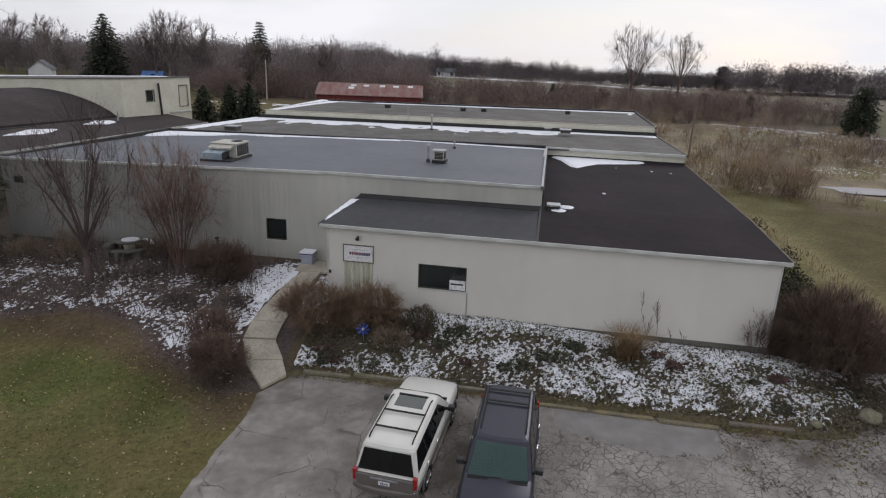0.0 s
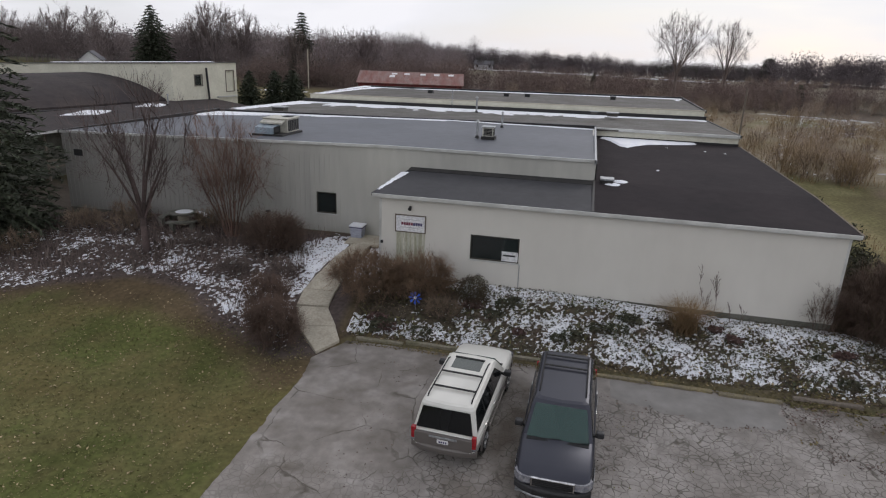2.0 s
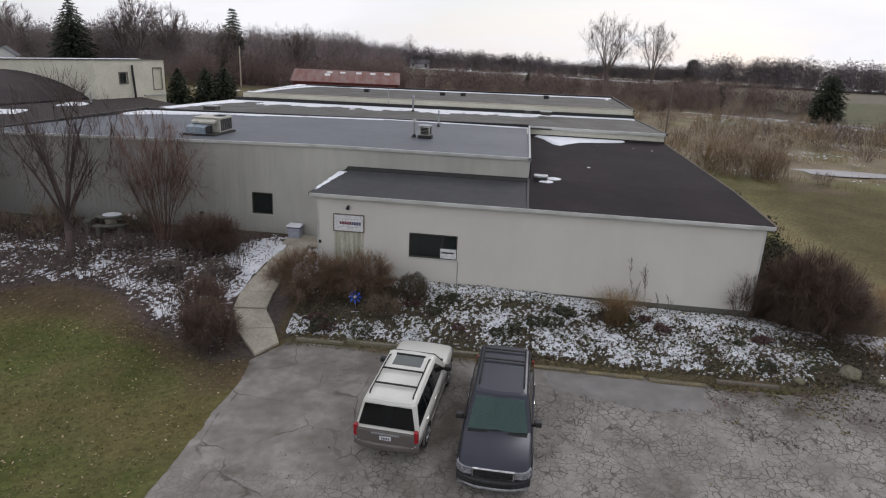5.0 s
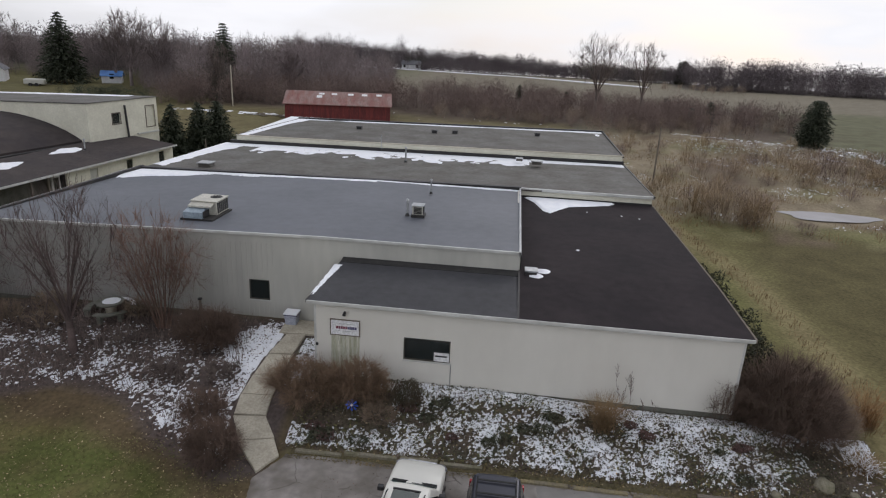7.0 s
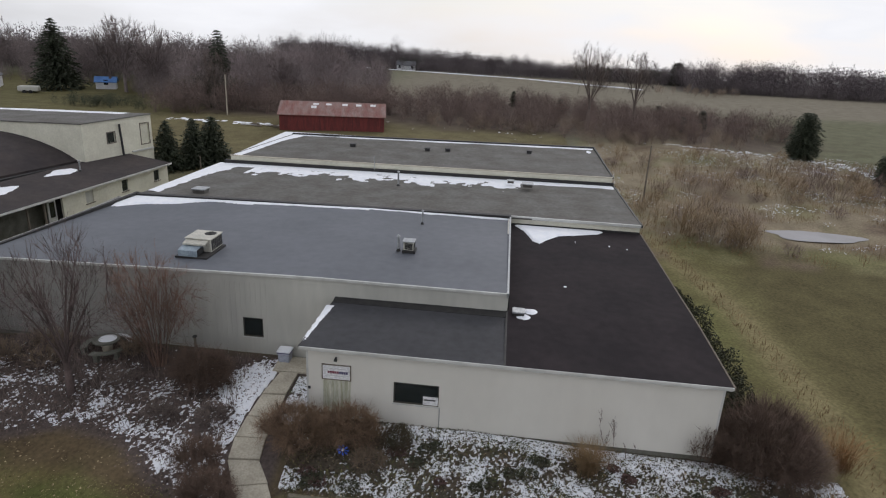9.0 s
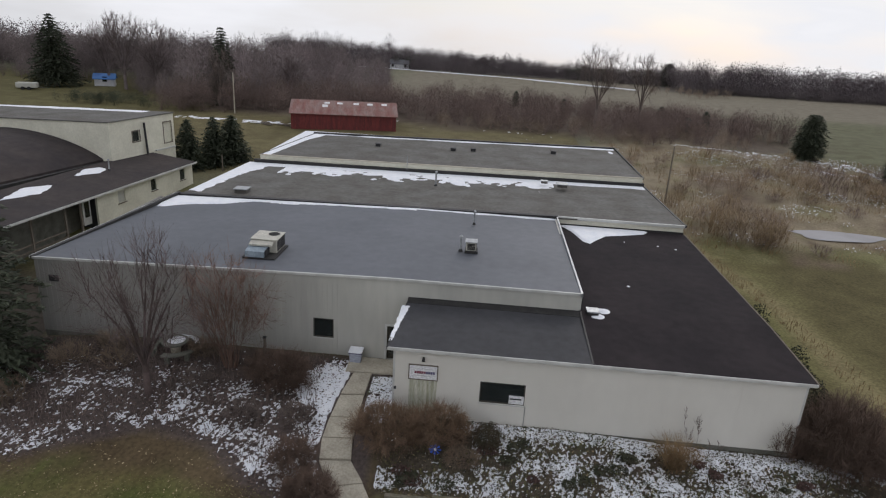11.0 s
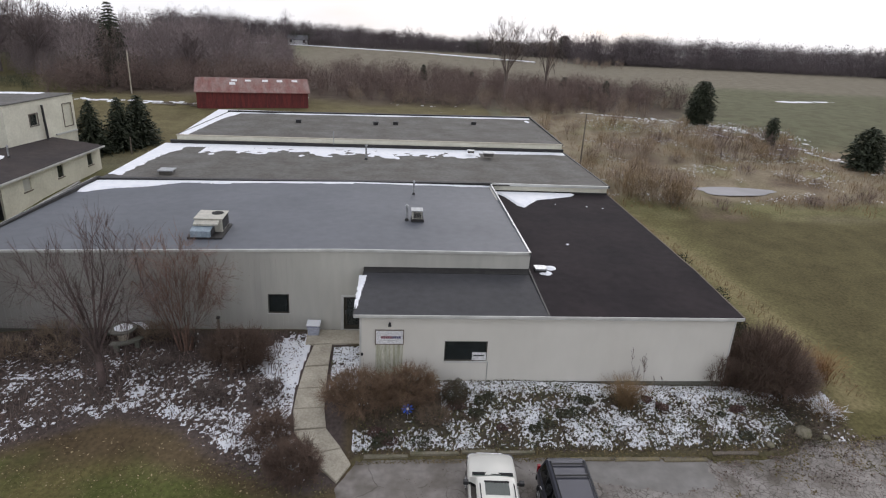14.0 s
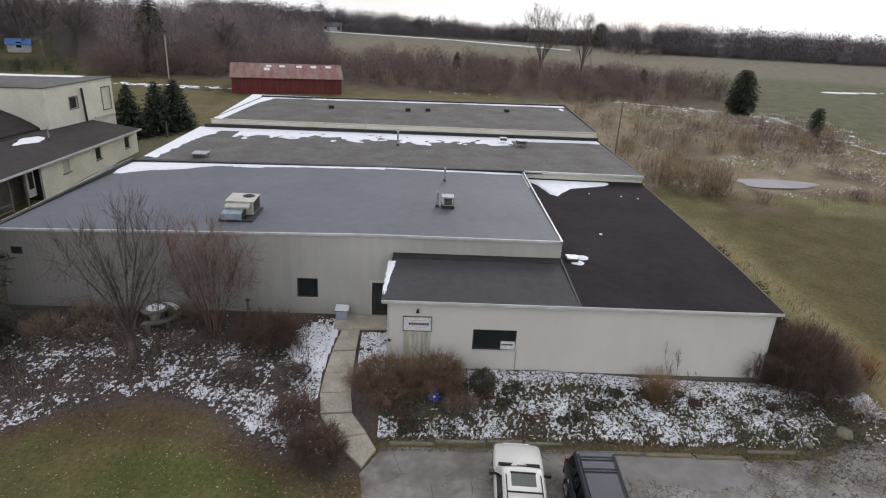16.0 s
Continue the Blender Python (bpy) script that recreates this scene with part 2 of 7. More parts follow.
M_BLUE = material("blue_plastic", (0.03, 0.08, 0.42), (0.06, 0.13, 0.55), 8, 0.4, bump=0)
M_DOOR = material("dark_bronze_door_paint", (0.05, 0.045, 0.035), None, 3, 0.5, bump=0.05)


# ---- the lie of the land ----
LEFT_Y, LEFT_Z = [0, 10, 16, 20, 22.3, 24, 26, 27.3, 31.5, 48, 65, 105, 150, 260, 420, 900, 3000], [-2.75, -2.65, -2.35, -2.05, -1.75, -1.38, -1.0, -0.66, -0.24, 0.0, 0.35, 1.9, 2.5, 2.2, -7, -35, -160]
BED_Z = [-2.75, -2.65, -2.33, -2.08, -1.93, -1.15, -0.42, -0.36, -0.3, 0.0, 0.35, 1.9, 2.5, 2.2, -7, -35, -160]
EAST_Z = [-2.75, -2.65, -2.33, -2.08, -1.85, -1.5, -1.15, -1.0, -0.7, -0.2, 0.35, 1.9, 2.5, 2.2, -7, -35, -160]


def land(x, y):
    """Height of the ground, for numbers or arrays."""
    x, y = np.asarray(x, float), np.asarray(y, float)
    left, bed, east = (np.interp(y, LEFT_Y, z) for z in (LEFT_Z, BED_Z, EAST_Z))
    a, b = smoothstep(-12.5, -11.0, x), smoothstep(9.5, 13.5, x)
    z = left * (1 - a) + bed * a
    z = z * (1 - b) + east * b
    z = z - 0.34 * smoothstep(-3, 8, x) * (1 - smoothstep(11, 14, x)) * smoothstep(23.2, 25.5, y) * (1 - smoothstep(27, 30, y))
    # the western slope falls away past the hall's far end
    return z - 1.2 * smoothstep(-27, -40, x) * (1 - smoothstep(38, 60, y)) * smoothstep(12, 24, y)


def bumpy(x, y, s, seed=0.0):
    return np.vectorize(lambda p, q: fbm(p * s, q * s, seed, 3))(x, y)


def axis(*spans):
    out = []
    for a, b, step in spans:
        out += list(np.arange(a, b - 1e-6, step))
    return np.array(out + [spans[-1][1]])


gx = axis((-3200, -800, 400), (-800, -200, 50), (-200, -60, 7), (-60, -34, 1.3), (-34, 20, 0.45), (20, 60, 1.3), (60, 200, 7), (200, 800, 50), (800, 3200, 400))
gy = axis((-400, -40, 40), (-40, 6, 4), (6, 34, 0.45), (34, 110, 2.0), (110, 260, 6), (260, 800, 40), (800, 3400, 260))
GX, GY = np.meshgrid(gx, gy)
GZ = land(GX, GY)
near = (np.abs(GX) < 200) & (GY > -40) & (GY < 400)
rough = np.zeros_like(GX)
rough[near] = bumpy(GX[near], GY[near], 0.35) * 0.05 + bumpy(GX[near], GY[near], 0.03, 5.0) * 0.3 * smoothstep(60, 130, GY[near])
GZ = GZ + rough
pond = np.exp(-(((GX - 30.6) / 6.0) ** 2 + ((GY - 65.6) / 3.0) ** 2) ** 2)
GZ = GZ - 0.25 * pond
# sunk bed of the parking area
GZ = GZ - 0.22 * smoothstep(0.3, 0.9, np.minimum(np.minimum(GX + 10.9, 39.6 - GX), np.minimum(21.3 - GY, GY + 13.6)))


def yard_edge(x):
    """Where the lawn ends and the mulch of the shrub bed begins."""
    return np.interp(x, [-34, -28, -26, -22.5, -19.4, -16.7, -14.5, -13, -11], [22.0, 22.2, 23.3, 24.8, 24.2, 22.1, 21.0, 20.2, 21.0])


def covers():
    """Base colour of the ground cover at each point of the sheet."""
    c = np.zeros((*GX.shape, 3))

    def lay(colour, weight):
        c[:] = c * (1 - weight[..., None]) + np.array(colour) * weight[..., None]

    wob = np.zeros_like(GX)
    wob[near] = bumpy(GX[near], GY[near], 0.06, 2.0)
    lay((0.155, 0.150, 0.100), np.ones_like(GX))
    lay((0.121, 0.116, 0.047), 1 - smoothstep(60, 70, GY + 4 * wob))                             # mown lawn
    blot = np.zeros_like(GX)
    close = (GX > -60) & (GX < 20) & (GY > -10) & (GY < 34)
    blot[close] = bumpy(GX[close], GY[close], 0.28, 21.0) + 0.6 * bumpy(GX[close], GY[close], 0.9, 22.0)
    lay((0.150, 0.128, 0.055), smoothstep(0.10, 0.45, blot) * 0.8)                               # straw-coloured and lush patches
    lay((0.090, 0.108, 0.032), smoothstep(0.10, 0.45, -blot) * 0.75)
    lay((0.108, 0.076, 0.050), smoothstep(-1.9, -0.1, GY - yard_edge(GX) + 2.0 * wob + 1.1 * blot) * (1 - smoothstep(30, 33, GY)) * (GX < -11) * 0.8)
    lay((0.105, 0.085, 0.078), smoothstep(-0.3, 0.4, GY - yard_edge(GX) + 0.6 * wob) * (1 - smoothstep(31, 33, GY)) * (GX < -11.3) * (GX > -34))
    lay((0.138, 0.126, 0.056), smoothstep(11, 14, GX + wob) * (GY > 20) * (1 - smoothstep(54, 60, GY + 3 * wob)))
    lay((0.110, 0.092, 0.068), smoothstep(-11.2, -10.8, GX) * (1 - smoothstep(14, 16, GX)) * smoothstep(21.9, 22.6, GY) * (1 - smoothstep(27, 29, GY)))
    lay((0.106, 0.092, 0.043), smoothstep(17.5, 20.5, GX + wob) * (GY > 20) * (1 - smoothstep(54, 60, GY + 3 * wob)))
    lay((0.148, 0.150, 0.058), np.exp(-((GX - 14.6) / 1.5) ** 2 - ((GY - 43) / 6.5) ** 2) * 0.85)
    strip = np.exp(-((GX - np.interp(GY, [24, 32, 44, 50, 58], [17.2, 17.2, 16.0, 15.2, 13.4]) - 0.7 * wob) / 1.3) ** 2) * (GY > 25) * (GY < 62)
    lay((0.225, 0.190, 0.100), strip * 0.9)
    lay((0.245, 0.205, 0.142), smoothstep(56, 62, GY + 4 * wob) * (1 - smoothstep(104, 116, GY + 6 * wob)) * smoothstep(9, 13, GX))
    rank = np.zeros_like(GX)
    wild = (GX > 8) & (GX < 70) & (GY > 55) & (GY < 118)
    rank[wild] = bumpy(GX[wild], GY[wild], 0.14, 31.0) + 0.5 * bumpy(GX[wild], GY[wild], 0.5, 32.0)
    lay((0.150, 0.112, 0.082), smoothstep(0.05, 0.5, rank) * 0.85)                               # rank brown growth and mossy hollows
    lay((0.190, 0.175, 0.090), smoothstep(0.15, 0.55, -rank) * 0.7)
    lay((0.165, 0.160, 0.078), np.exp(-((GX - 29) / 6.0) ** 2 - ((GY - 99) / 4.0) ** 2) * 0.9)
    lay((0.150, 0.145, 0.062), smoothstep(22, 27, GX) * smoothstep(56, 58.5, GY + wob) * (1 - smoothstep(60, 63, GY + 2 * wob)) * 0.8)
    lay((0.132, 0.132, 0.080), smoothstep(80, 92, GY + 5 * wob) * smoothstep(46, 56, GX + 0.25 * (GY - 90)) * (GY < 190))
    lay((0.150, 0.130, 0.068), smoothstep(66, 76, GY) * (1 - smoothstep(116, 124, GY)) * (GX < 8) * (GX > -80))
    lay((0.128, 0.116, 0.055), smoothstep(85, 95, GY) * (1 - smoothstep(150, 165, GY)) * smoothstep(-60, -70, GX))
    lay((0.115, 0.090, 0.072), smoothstep(108, 116, GY + 5 * wob) * (1 - smoothstep(150, 170, GY)) * (1 - smoothstep(40, 60, GX)) * (GX > -60))
    lay((0.190, 0.170, 0.128), smoothstep(150, 166, GY + 4 * wob) * smoothstep(-45, -30, GX) * (1 - smoothstep(300, 360, GY)))
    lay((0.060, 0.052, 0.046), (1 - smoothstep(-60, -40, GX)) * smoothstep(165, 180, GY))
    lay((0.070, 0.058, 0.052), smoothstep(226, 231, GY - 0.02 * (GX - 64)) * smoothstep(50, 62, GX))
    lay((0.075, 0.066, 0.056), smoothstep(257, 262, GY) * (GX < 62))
    lay((0.062, 0.052, 0.042), (1 - smoothstep(-33.6, -32.8, GX)) * smoothstep(-52, -46, GX) * smoothstep(23, 26, GY) * (1 - smoothstep(40, 46, GY)))
    return c


M_GROUND = material("grass_and_field", (1.0, 1.0, 1.0), (0.76, 0.74, 0.74), 0.4, 0.95, bump=0.6, bump_scale=9, grain=0.26, grain_scale=5.0, attribute="cover", spec=0.1)
rows, cols = GX.shape
idx = np.arange(rows * cols).reshape(rows, cols)
quads = np.stack([idx[:-1, :-1], idx[:-1, 1:], idx[1:, 1:], idx[1:, :-1]], -1).reshape(-1, 4)
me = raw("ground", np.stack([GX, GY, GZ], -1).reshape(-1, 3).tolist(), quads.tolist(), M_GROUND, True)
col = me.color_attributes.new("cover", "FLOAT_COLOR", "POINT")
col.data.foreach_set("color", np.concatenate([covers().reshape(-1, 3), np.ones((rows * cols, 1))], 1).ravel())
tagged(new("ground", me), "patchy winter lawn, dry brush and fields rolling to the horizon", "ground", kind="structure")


def draped(name, mat, x0, x1, y0, y1, step, lift, keep=None, kind="structure", label="", category="", smooth=True):
    """A sheet that follows the land at the height lift(x, y) above it."""
    xs, ys = np.arange(x0, x1 + step / 2, step), np.arange(y0, y1 + step / 2, step)
    X, Y = np.meshgrid(xs, ys)
    H = lift(X, Y)
    Z = land(X, Y) + bumpy(X, Y, 0.35) * 0.05 + H
    i = np.arange(X.size).reshape(X.shape)
    q = np.stack([i[:-1, :-1], i[:-1, 1:], i[1:, 1:], i[1:, :-1]], -1).reshape(-1, 4)
    q = q[(H.ravel()[q] > -0.02).any(1)]
    used = np.unique(q)
    back = np.full(X.size, -1)
    back[used] = np.arange(len(used))
    P = np.stack([X, Y, Z], -1).reshape(-1, 3)[used]
    return tagged(new(name, raw(name, P.tolist(), back[q].tolist(), mat, smooth)), label, category, kind=kind)


# cracked parking area: old grey asphalt, alligatored in places, with smoother patches
def asphalt():
    m = material("cracked_grey_asphalt", (0.315, 0.292, 0.272), (0.220, 0.200, 0.182), 0.5, 0.88, bump=0.35, bump_scale=40, grain=0.15, grain_scale=3.0, spec=0.25)
    nodes, links = m.node_tree.nodes, m.node_tree.links
    bsdf = nodes["Principled BSDF"]
    co = nodes.new("ShaderNodeTexCoord")
    warp, add = nodes.new("ShaderNodeTexNoise"), nodes.new("ShaderNodeMixRGB")
    warp.inputs["Scale"].default_value = 1.4
    add.blend_type, add.inputs["Fac"].default_value = "ADD", 0.35
    links.new(co.outputs["Object"], warp.inputs["Vector"])
    links.new(co.outputs["Object"], add.inputs["Color1"])
    links.new(warp.outputs["Color"], add.inputs["Color2"])

    def cracks(scale, width):
        v, r = nodes.new("ShaderNodeTexVoronoi"), nodes.new("ShaderNodeMapRange")
        v.feature, v.inputs["Scale"].default_value = "DISTANCE_TO_EDGE", scale
        links.new(add.outputs["Color"], v.inputs["Vector"])
        wide, span = nodes.new("ShaderNodeTexNoise"), nodes.new("ShaderNodeMapRange")
        wide.inputs["Scale"].default_value, wide.inputs["Detail"].default_value = 1.7, 3
        span.inputs["From Min"].default_value, span.inputs["From Max"].default_value = 0.36, 0.66
        span.inputs["To Min"].default_value, span.inputs["To Max"].default_value = 0.35 * width, 2.1 * width
        links.new(co.outputs["Object"], wide.inputs["Vector"])
        links.new(wide.outputs["Fac"], span.inputs["Value"])
        links.new(span.outputs["Result"], r.inputs["From Max"])
        links.new(v.outputs["Distance"], r.inputs["Value"])
        return r.outputs["Result"]

    def worn(line):
        # the long cracks come and go
        z, r, m = nodes.new("ShaderNodeTexNoise"), nodes.new("ShaderNodeMapRange"), nodes.new("ShaderNodeMath")
        z.inputs["Scale"].default_value, m.operation = 0.9, "MAXIMUM"
        r.inputs["From Min"].default_value, r.inputs["From Max"].default_value = 0.42, 0.56
        links.new(co.outputs["Object"], z.inputs["Vector"])
        links.new(z.outputs["Fac"], r.inputs["Value"])
        links.new(line, m.inputs[0])
        links.new(r.outputs["Result"], m.inputs[1])
        return m.outputs[0]

    zone, zr = nodes.new("ShaderNodeTexNoise"), nodes.new("ShaderNodeMapRange")
    zone.inputs["Scale"].default_value, zone.inputs["Detail"].default_value = 0.22, 2
    zr.inputs["From Min"].default_value, zr.inputs["From Max"].default_value = 0.47, 0.56
    at = nodes.new("ShaderNodeAttribute")
    at.attribute_name = "broken"
    fine, coarse = cracks(4.1, 0.055), worn(cracks(0.42, 0.011))
    soft = nodes.new("ShaderNodeMath")
    soft.operation = "MAXIMUM"
    inv = nodes.new("ShaderNodeMath")
    inv.operation, inv.inputs[0].default_value = "SUBTRACT", 1.0
    links.new(at.outputs["Fac"], inv.inputs[1])
    links.new(inv.outputs[0], soft.inputs[0])
    links.new(fine, soft.inputs[1])
    low = nodes.new("ShaderNodeMath")
    low.operation = "MINIMUM"
    links.new(soft.outputs[0], low.inputs[0])
    links.new(coarse, low.inputs[1])
    dark = nodes.new("ShaderNodeMix")
    dark.data_type = "RGBA"
    dark.inputs[6].default_value = (0.098, 0.088, 0.074, 1)
    src = bsdf.inputs["Base Color"].links[0].from_socket
    links.new(low.outputs[0], dark.inputs["Factor"])
    links.new(src, dark.inputs[7])
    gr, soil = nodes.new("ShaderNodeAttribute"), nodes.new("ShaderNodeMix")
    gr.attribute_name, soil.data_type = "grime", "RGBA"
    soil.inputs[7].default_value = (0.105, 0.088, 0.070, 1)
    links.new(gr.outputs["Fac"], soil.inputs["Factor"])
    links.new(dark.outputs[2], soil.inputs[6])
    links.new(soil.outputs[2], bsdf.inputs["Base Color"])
    b = nodes.new("ShaderNodeBump")
    b.inputs["Strength"].default_value, b.inputs["Distance"].default_value = 0.7, 0.02
    links.new(low.outputs[0], b.inputs["Height"])
    links.new(bsdf.inputs["Normal"].links[0].from_socket, b.inputs["Normal"])
    links.new(b.outputs["Normal"], bsdf.inputs["Normal"])
    return m


M_ASPHALT = asphalt()


def lot_edge(X, Y):
    """Metres inside the edge of the parking area."""
    w = bumpy(X, Y, 0.5, 9.0) * 0.10
    west = X - np.interp(Y, [-20, 8, 14.3, 18.5, 20.5, 21.8], [-11.6, -11.5, -11.4, -11.3, -11.5, -10.7])
    north = 22.45 - Y - smoothstep(6.3, 7.0, X) * 0.55 - smoothstep(9, 13, X) * (-1.2)
    return np.minimum(west, north) + w


lot = draped("pavement", M_ASPHALT, -12.6, 40, -14, 24.2, 0.3, lambda X, Y: np.clip(lot_edge(X, Y) * 0.06, -0.06, 0.02) + 0.0,
             label="cracked grey asphalt parking area with smoother patches", category="parking area")
co = np.array([v.co for v in lot.data.vertices])
br = lot.data.attributes.new("broken", "FLOAT", "POINT")
bx = smoothstep(-7.0, -4.5, co[:, 0] + 0.8 * bumpy(co[:, 0], co[:, 1], 0.4)) * (1 - smoothstep(20.0, 20.6, co[:, 1] + (co[:, 0] > 6.5) * -3 + 0.5 * bumpy(co[:, 0], co[:, 1], 0.9, 3.0)))
br_n = 0.1 + 1.3 * bumpy(co[:, 0], co[:, 1], 0.7, 6.0)
bx = np.maximum(bx * np.clip(0.75 + br_n, 0.25, 1.0), (0.3 + 0.45 * (co[:, 0] > -6.5)) * (1 - smoothstep(14.2, 15.2, co[:, 1] + 0.7 * bumpy(co[:, 0], co[:, 1], 0.5, 4.0))))
br.data.foreach_set("value", bx)
# soil and oil left on the asphalt: between the bays, along the beds and in odd spots
gx_, gy_ = co[:, 0], co[:, 1]
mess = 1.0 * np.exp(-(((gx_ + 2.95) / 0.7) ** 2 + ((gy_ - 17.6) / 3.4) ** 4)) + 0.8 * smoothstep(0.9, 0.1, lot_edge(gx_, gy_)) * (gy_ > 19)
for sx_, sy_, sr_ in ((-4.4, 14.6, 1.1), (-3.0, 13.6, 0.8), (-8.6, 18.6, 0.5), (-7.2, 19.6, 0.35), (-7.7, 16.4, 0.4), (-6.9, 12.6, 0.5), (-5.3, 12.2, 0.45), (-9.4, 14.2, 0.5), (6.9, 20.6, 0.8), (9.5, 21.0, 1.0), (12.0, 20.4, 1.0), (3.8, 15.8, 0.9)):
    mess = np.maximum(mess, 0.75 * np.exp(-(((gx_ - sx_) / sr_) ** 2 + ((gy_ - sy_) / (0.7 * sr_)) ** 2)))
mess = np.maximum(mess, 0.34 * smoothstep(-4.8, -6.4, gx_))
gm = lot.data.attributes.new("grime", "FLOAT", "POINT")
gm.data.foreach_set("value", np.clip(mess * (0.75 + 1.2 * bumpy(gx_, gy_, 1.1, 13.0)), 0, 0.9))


M_PATCH = material("smooth_grey_asphalt_patch", (0.255, 0.243, 0.230), (0.200, 0.188, 0.174), 0.6, 0.8, bump=0.2, bump_scale=40, grain=0.10, grain_scale=2.0, spec=0.3)


def patch_rise(X, Y):
    inside = np.minimum(np.minimum(X - 0.3 - 0.9 * smoothstep(21.0, 20.0, Y), 6.35 - X), np.minimum(21.92 - Y, Y - np.interp(X, [0, 2.5, 4, 6.4], [20.6, 20.15, 19.85, 20.3]))) + 0.22 * bumpy(X, Y, 1.3, 2.0)
    return np.clip(inside * 0.12, -0.05, 0.012) + 0.022


draped("pavement", M_PATCH, -0.2, 6.6, 19.4, 22.0, 0.12, patch_rise, label="smooth light grey asphalt patch beside the wheel stops", category="parking area")


# ---- buildings ----
def snow_on(name, x0, x1, y0, y1, step, plane, depth, label, deepest=0.07):
    """Snow lying on a roof: it thins out to nothing where depth(x, y) falls below zero."""
    xs, ys = np.arange(x0, x1 + step / 2, step), np.arange(y0, y1 + step / 2, step)
    X, Y = np.meshgrid(xs, ys)
    D = depth(X, Y)
    Z = plane(X, Y) + np.clip(D * 0.25 - 0.012, -0.05, deepest)
    i = np.arange(X.size).reshape(X.shape)
    q = np.stack([i[:-1, :-1], i[:-1, 1:], i[1:, 1:], i[1:, :-1]], -1).reshape(-1, 4)
    q = q[(D.ravel()[q] > 0).any(1)]
    used = np.unique(q)
    back = np.full(X.size, -1)
    back[used] = np.arange(len(used))
    P = np.stack([X, Y, Z], -1).reshape(-1, 3)[used]
    return tagged(new(name, raw(name, P.tolist(), back[q].tolist(), M_SNOW, True)), label, "snow", "snow left on the roofs")


def window_in(parent, x0, x1, y, z0, z1, depth=0.12, bars=0, mat=None):
    """A dark window set into a wall that faces -y: frame, sill and pane."""
    mat = mat or M_DOOR
    win = part("window", boxed(x0, x1, y + depth, y + depth + 0.02, z0, z1), M_GLASS, parent, "dark glass window pane set back in the wall")
    bm = bmesh.new()
    f = 0.06
    for b in ((x0, x0 + f, z0, z1), (x1 - f, x1, z0, z1), (x0 + f, x1 - f, z0, z0 + f), (x0 + f, x1 - f, z1 - f, z1)):
        box(bm, b[0], b[1], y + 0.03, y + depth, b[2], b[3])
    for k in range(bars):
        c = x0 + (x1 - x0) * (k + 1) / (bars + 1)
        box(bm, c - 0.025, c + 0.025, y + 0.05, y + depth, z0 + f, z1 - f)
    part("frame", bm, mat, win)
    part("sill", boxed(x0 - 0.05, x1 + 0.05, y - 0.04, y + 0.03, z0 - 0.05, z0 - 0.003, bevel=0.008), M_TRIM, win)
    return win


# front annex: long low block with a shallow dark roof
AY, AX0, AX1, AE = 26.66, -10.68, 9.42, 3.46            # front face, ends, height of the wall's top
annex = thing("office_annex", "long low cream metal-sided annex with a shallow dark asphalt roof", "building")
hole = (-6.27, -3.99, 0.81, 2.0)
part("front_wall", wall_with_holes(bmesh.new(), "x", AX0, AX1, -0.42, AE, AY, 0.2, [hole]), M_SIDING, annex, "smooth cream metal siding with fine panel joints")
for k in range(1, 17):
    jx = AX0 + k * 1.22
    if not hole[0] - 0.1 < jx < hole[1] + 0.1 and not -9.95 < jx < -8.3:
        part("panel_joint", boxed(jx - 0.008, jx + 0.008, AY - 0.004, AY + 0.002, -0.40, AE - 0.02), M_SIDING, annex)
part("east_wall", wall_with_holes(bmesh.new(), "y", AY + 0.2, 48.0, -0.42, AE, AX1 - 0.2, 0.2), M_SIDING, annex)
part("west_wall", wall_with_holes(bmesh.new(), "y", AY + 0.2, 31.95, -0.42, AE + 0.02, AX0, 0.2), M_SIDING, annex)
part("footing", box(box(bmesh.new(), AX0 + 0.03, AX1 - 0.03, AY + 0.03, AY + 0.3, -1.6, -0.42), AX1 - 0.3, AX1 - 0.02, AY + 0.3, 48, -1.6, -0.42), M_PLINTH, annex, "dark damp concrete footing")
bm = slab(bmesh.new(), [(-10.97, 26.46, 3.60), (-0.9, 26.46, 3.60), (-0.9, 31.5, 3.83), (-10.63, 31.5, 3.83)], 0.10)
part("west_roof", bm, M_ROOF_DARK2, annex, "dark grey asphalt roofing with a lighter sheen")
bm = slab(bmesh.new(), [(-0.9, 26.46, 3.61), (9.66, 26.46, 3.61), (9.50, 32.0, 3.96), (-0.9, 32.0, 3.96)], 0.10)
slab(bm, [(-0.9, 32.0, 3.96), (9.50, 32.0, 3.96), (9.24, 48.1, 4.17), (-0.9, 48.1, 4.17)], 0.10)
part("east_roof", bm, M_ROOF_DARK, annex, "almost black asphalt roofing, dry and dull")
part("ridge_flashing", slab(bmesh.new(), [(-10.66, 31.36, 3.85), (-0.9, 31.36, 3.85), (-0.9, 31.96, 3.95), (-10.66, 31.96, 3.92)], 0.12), M_TAR, annex, "black tarred flashing")
for nm, pts in (("front_fascia", (-11.0, 9.69, 26.40, 26.46, 3.44, 3.60)),):
    part(nm, boxed(*pts, bevel=0.01), M_TRIM, annex, "white metal eaves trim")
bm = slab(bmesh.new(), [(9.68, 26.42, 3.62), (9.76, 26.42, 3.62), (9.60, 32.0, 3.97), (9.52, 32.0, 3.97)], 0.16)
slab(bm, [(9.52, 32.0, 3.97), (9.60, 32.0, 3.97), (9.34, 48.1, 4.18), (9.26, 48.1, 4.18)], 0.16)
part("east_fascia", bm, M_WOOD, annex)
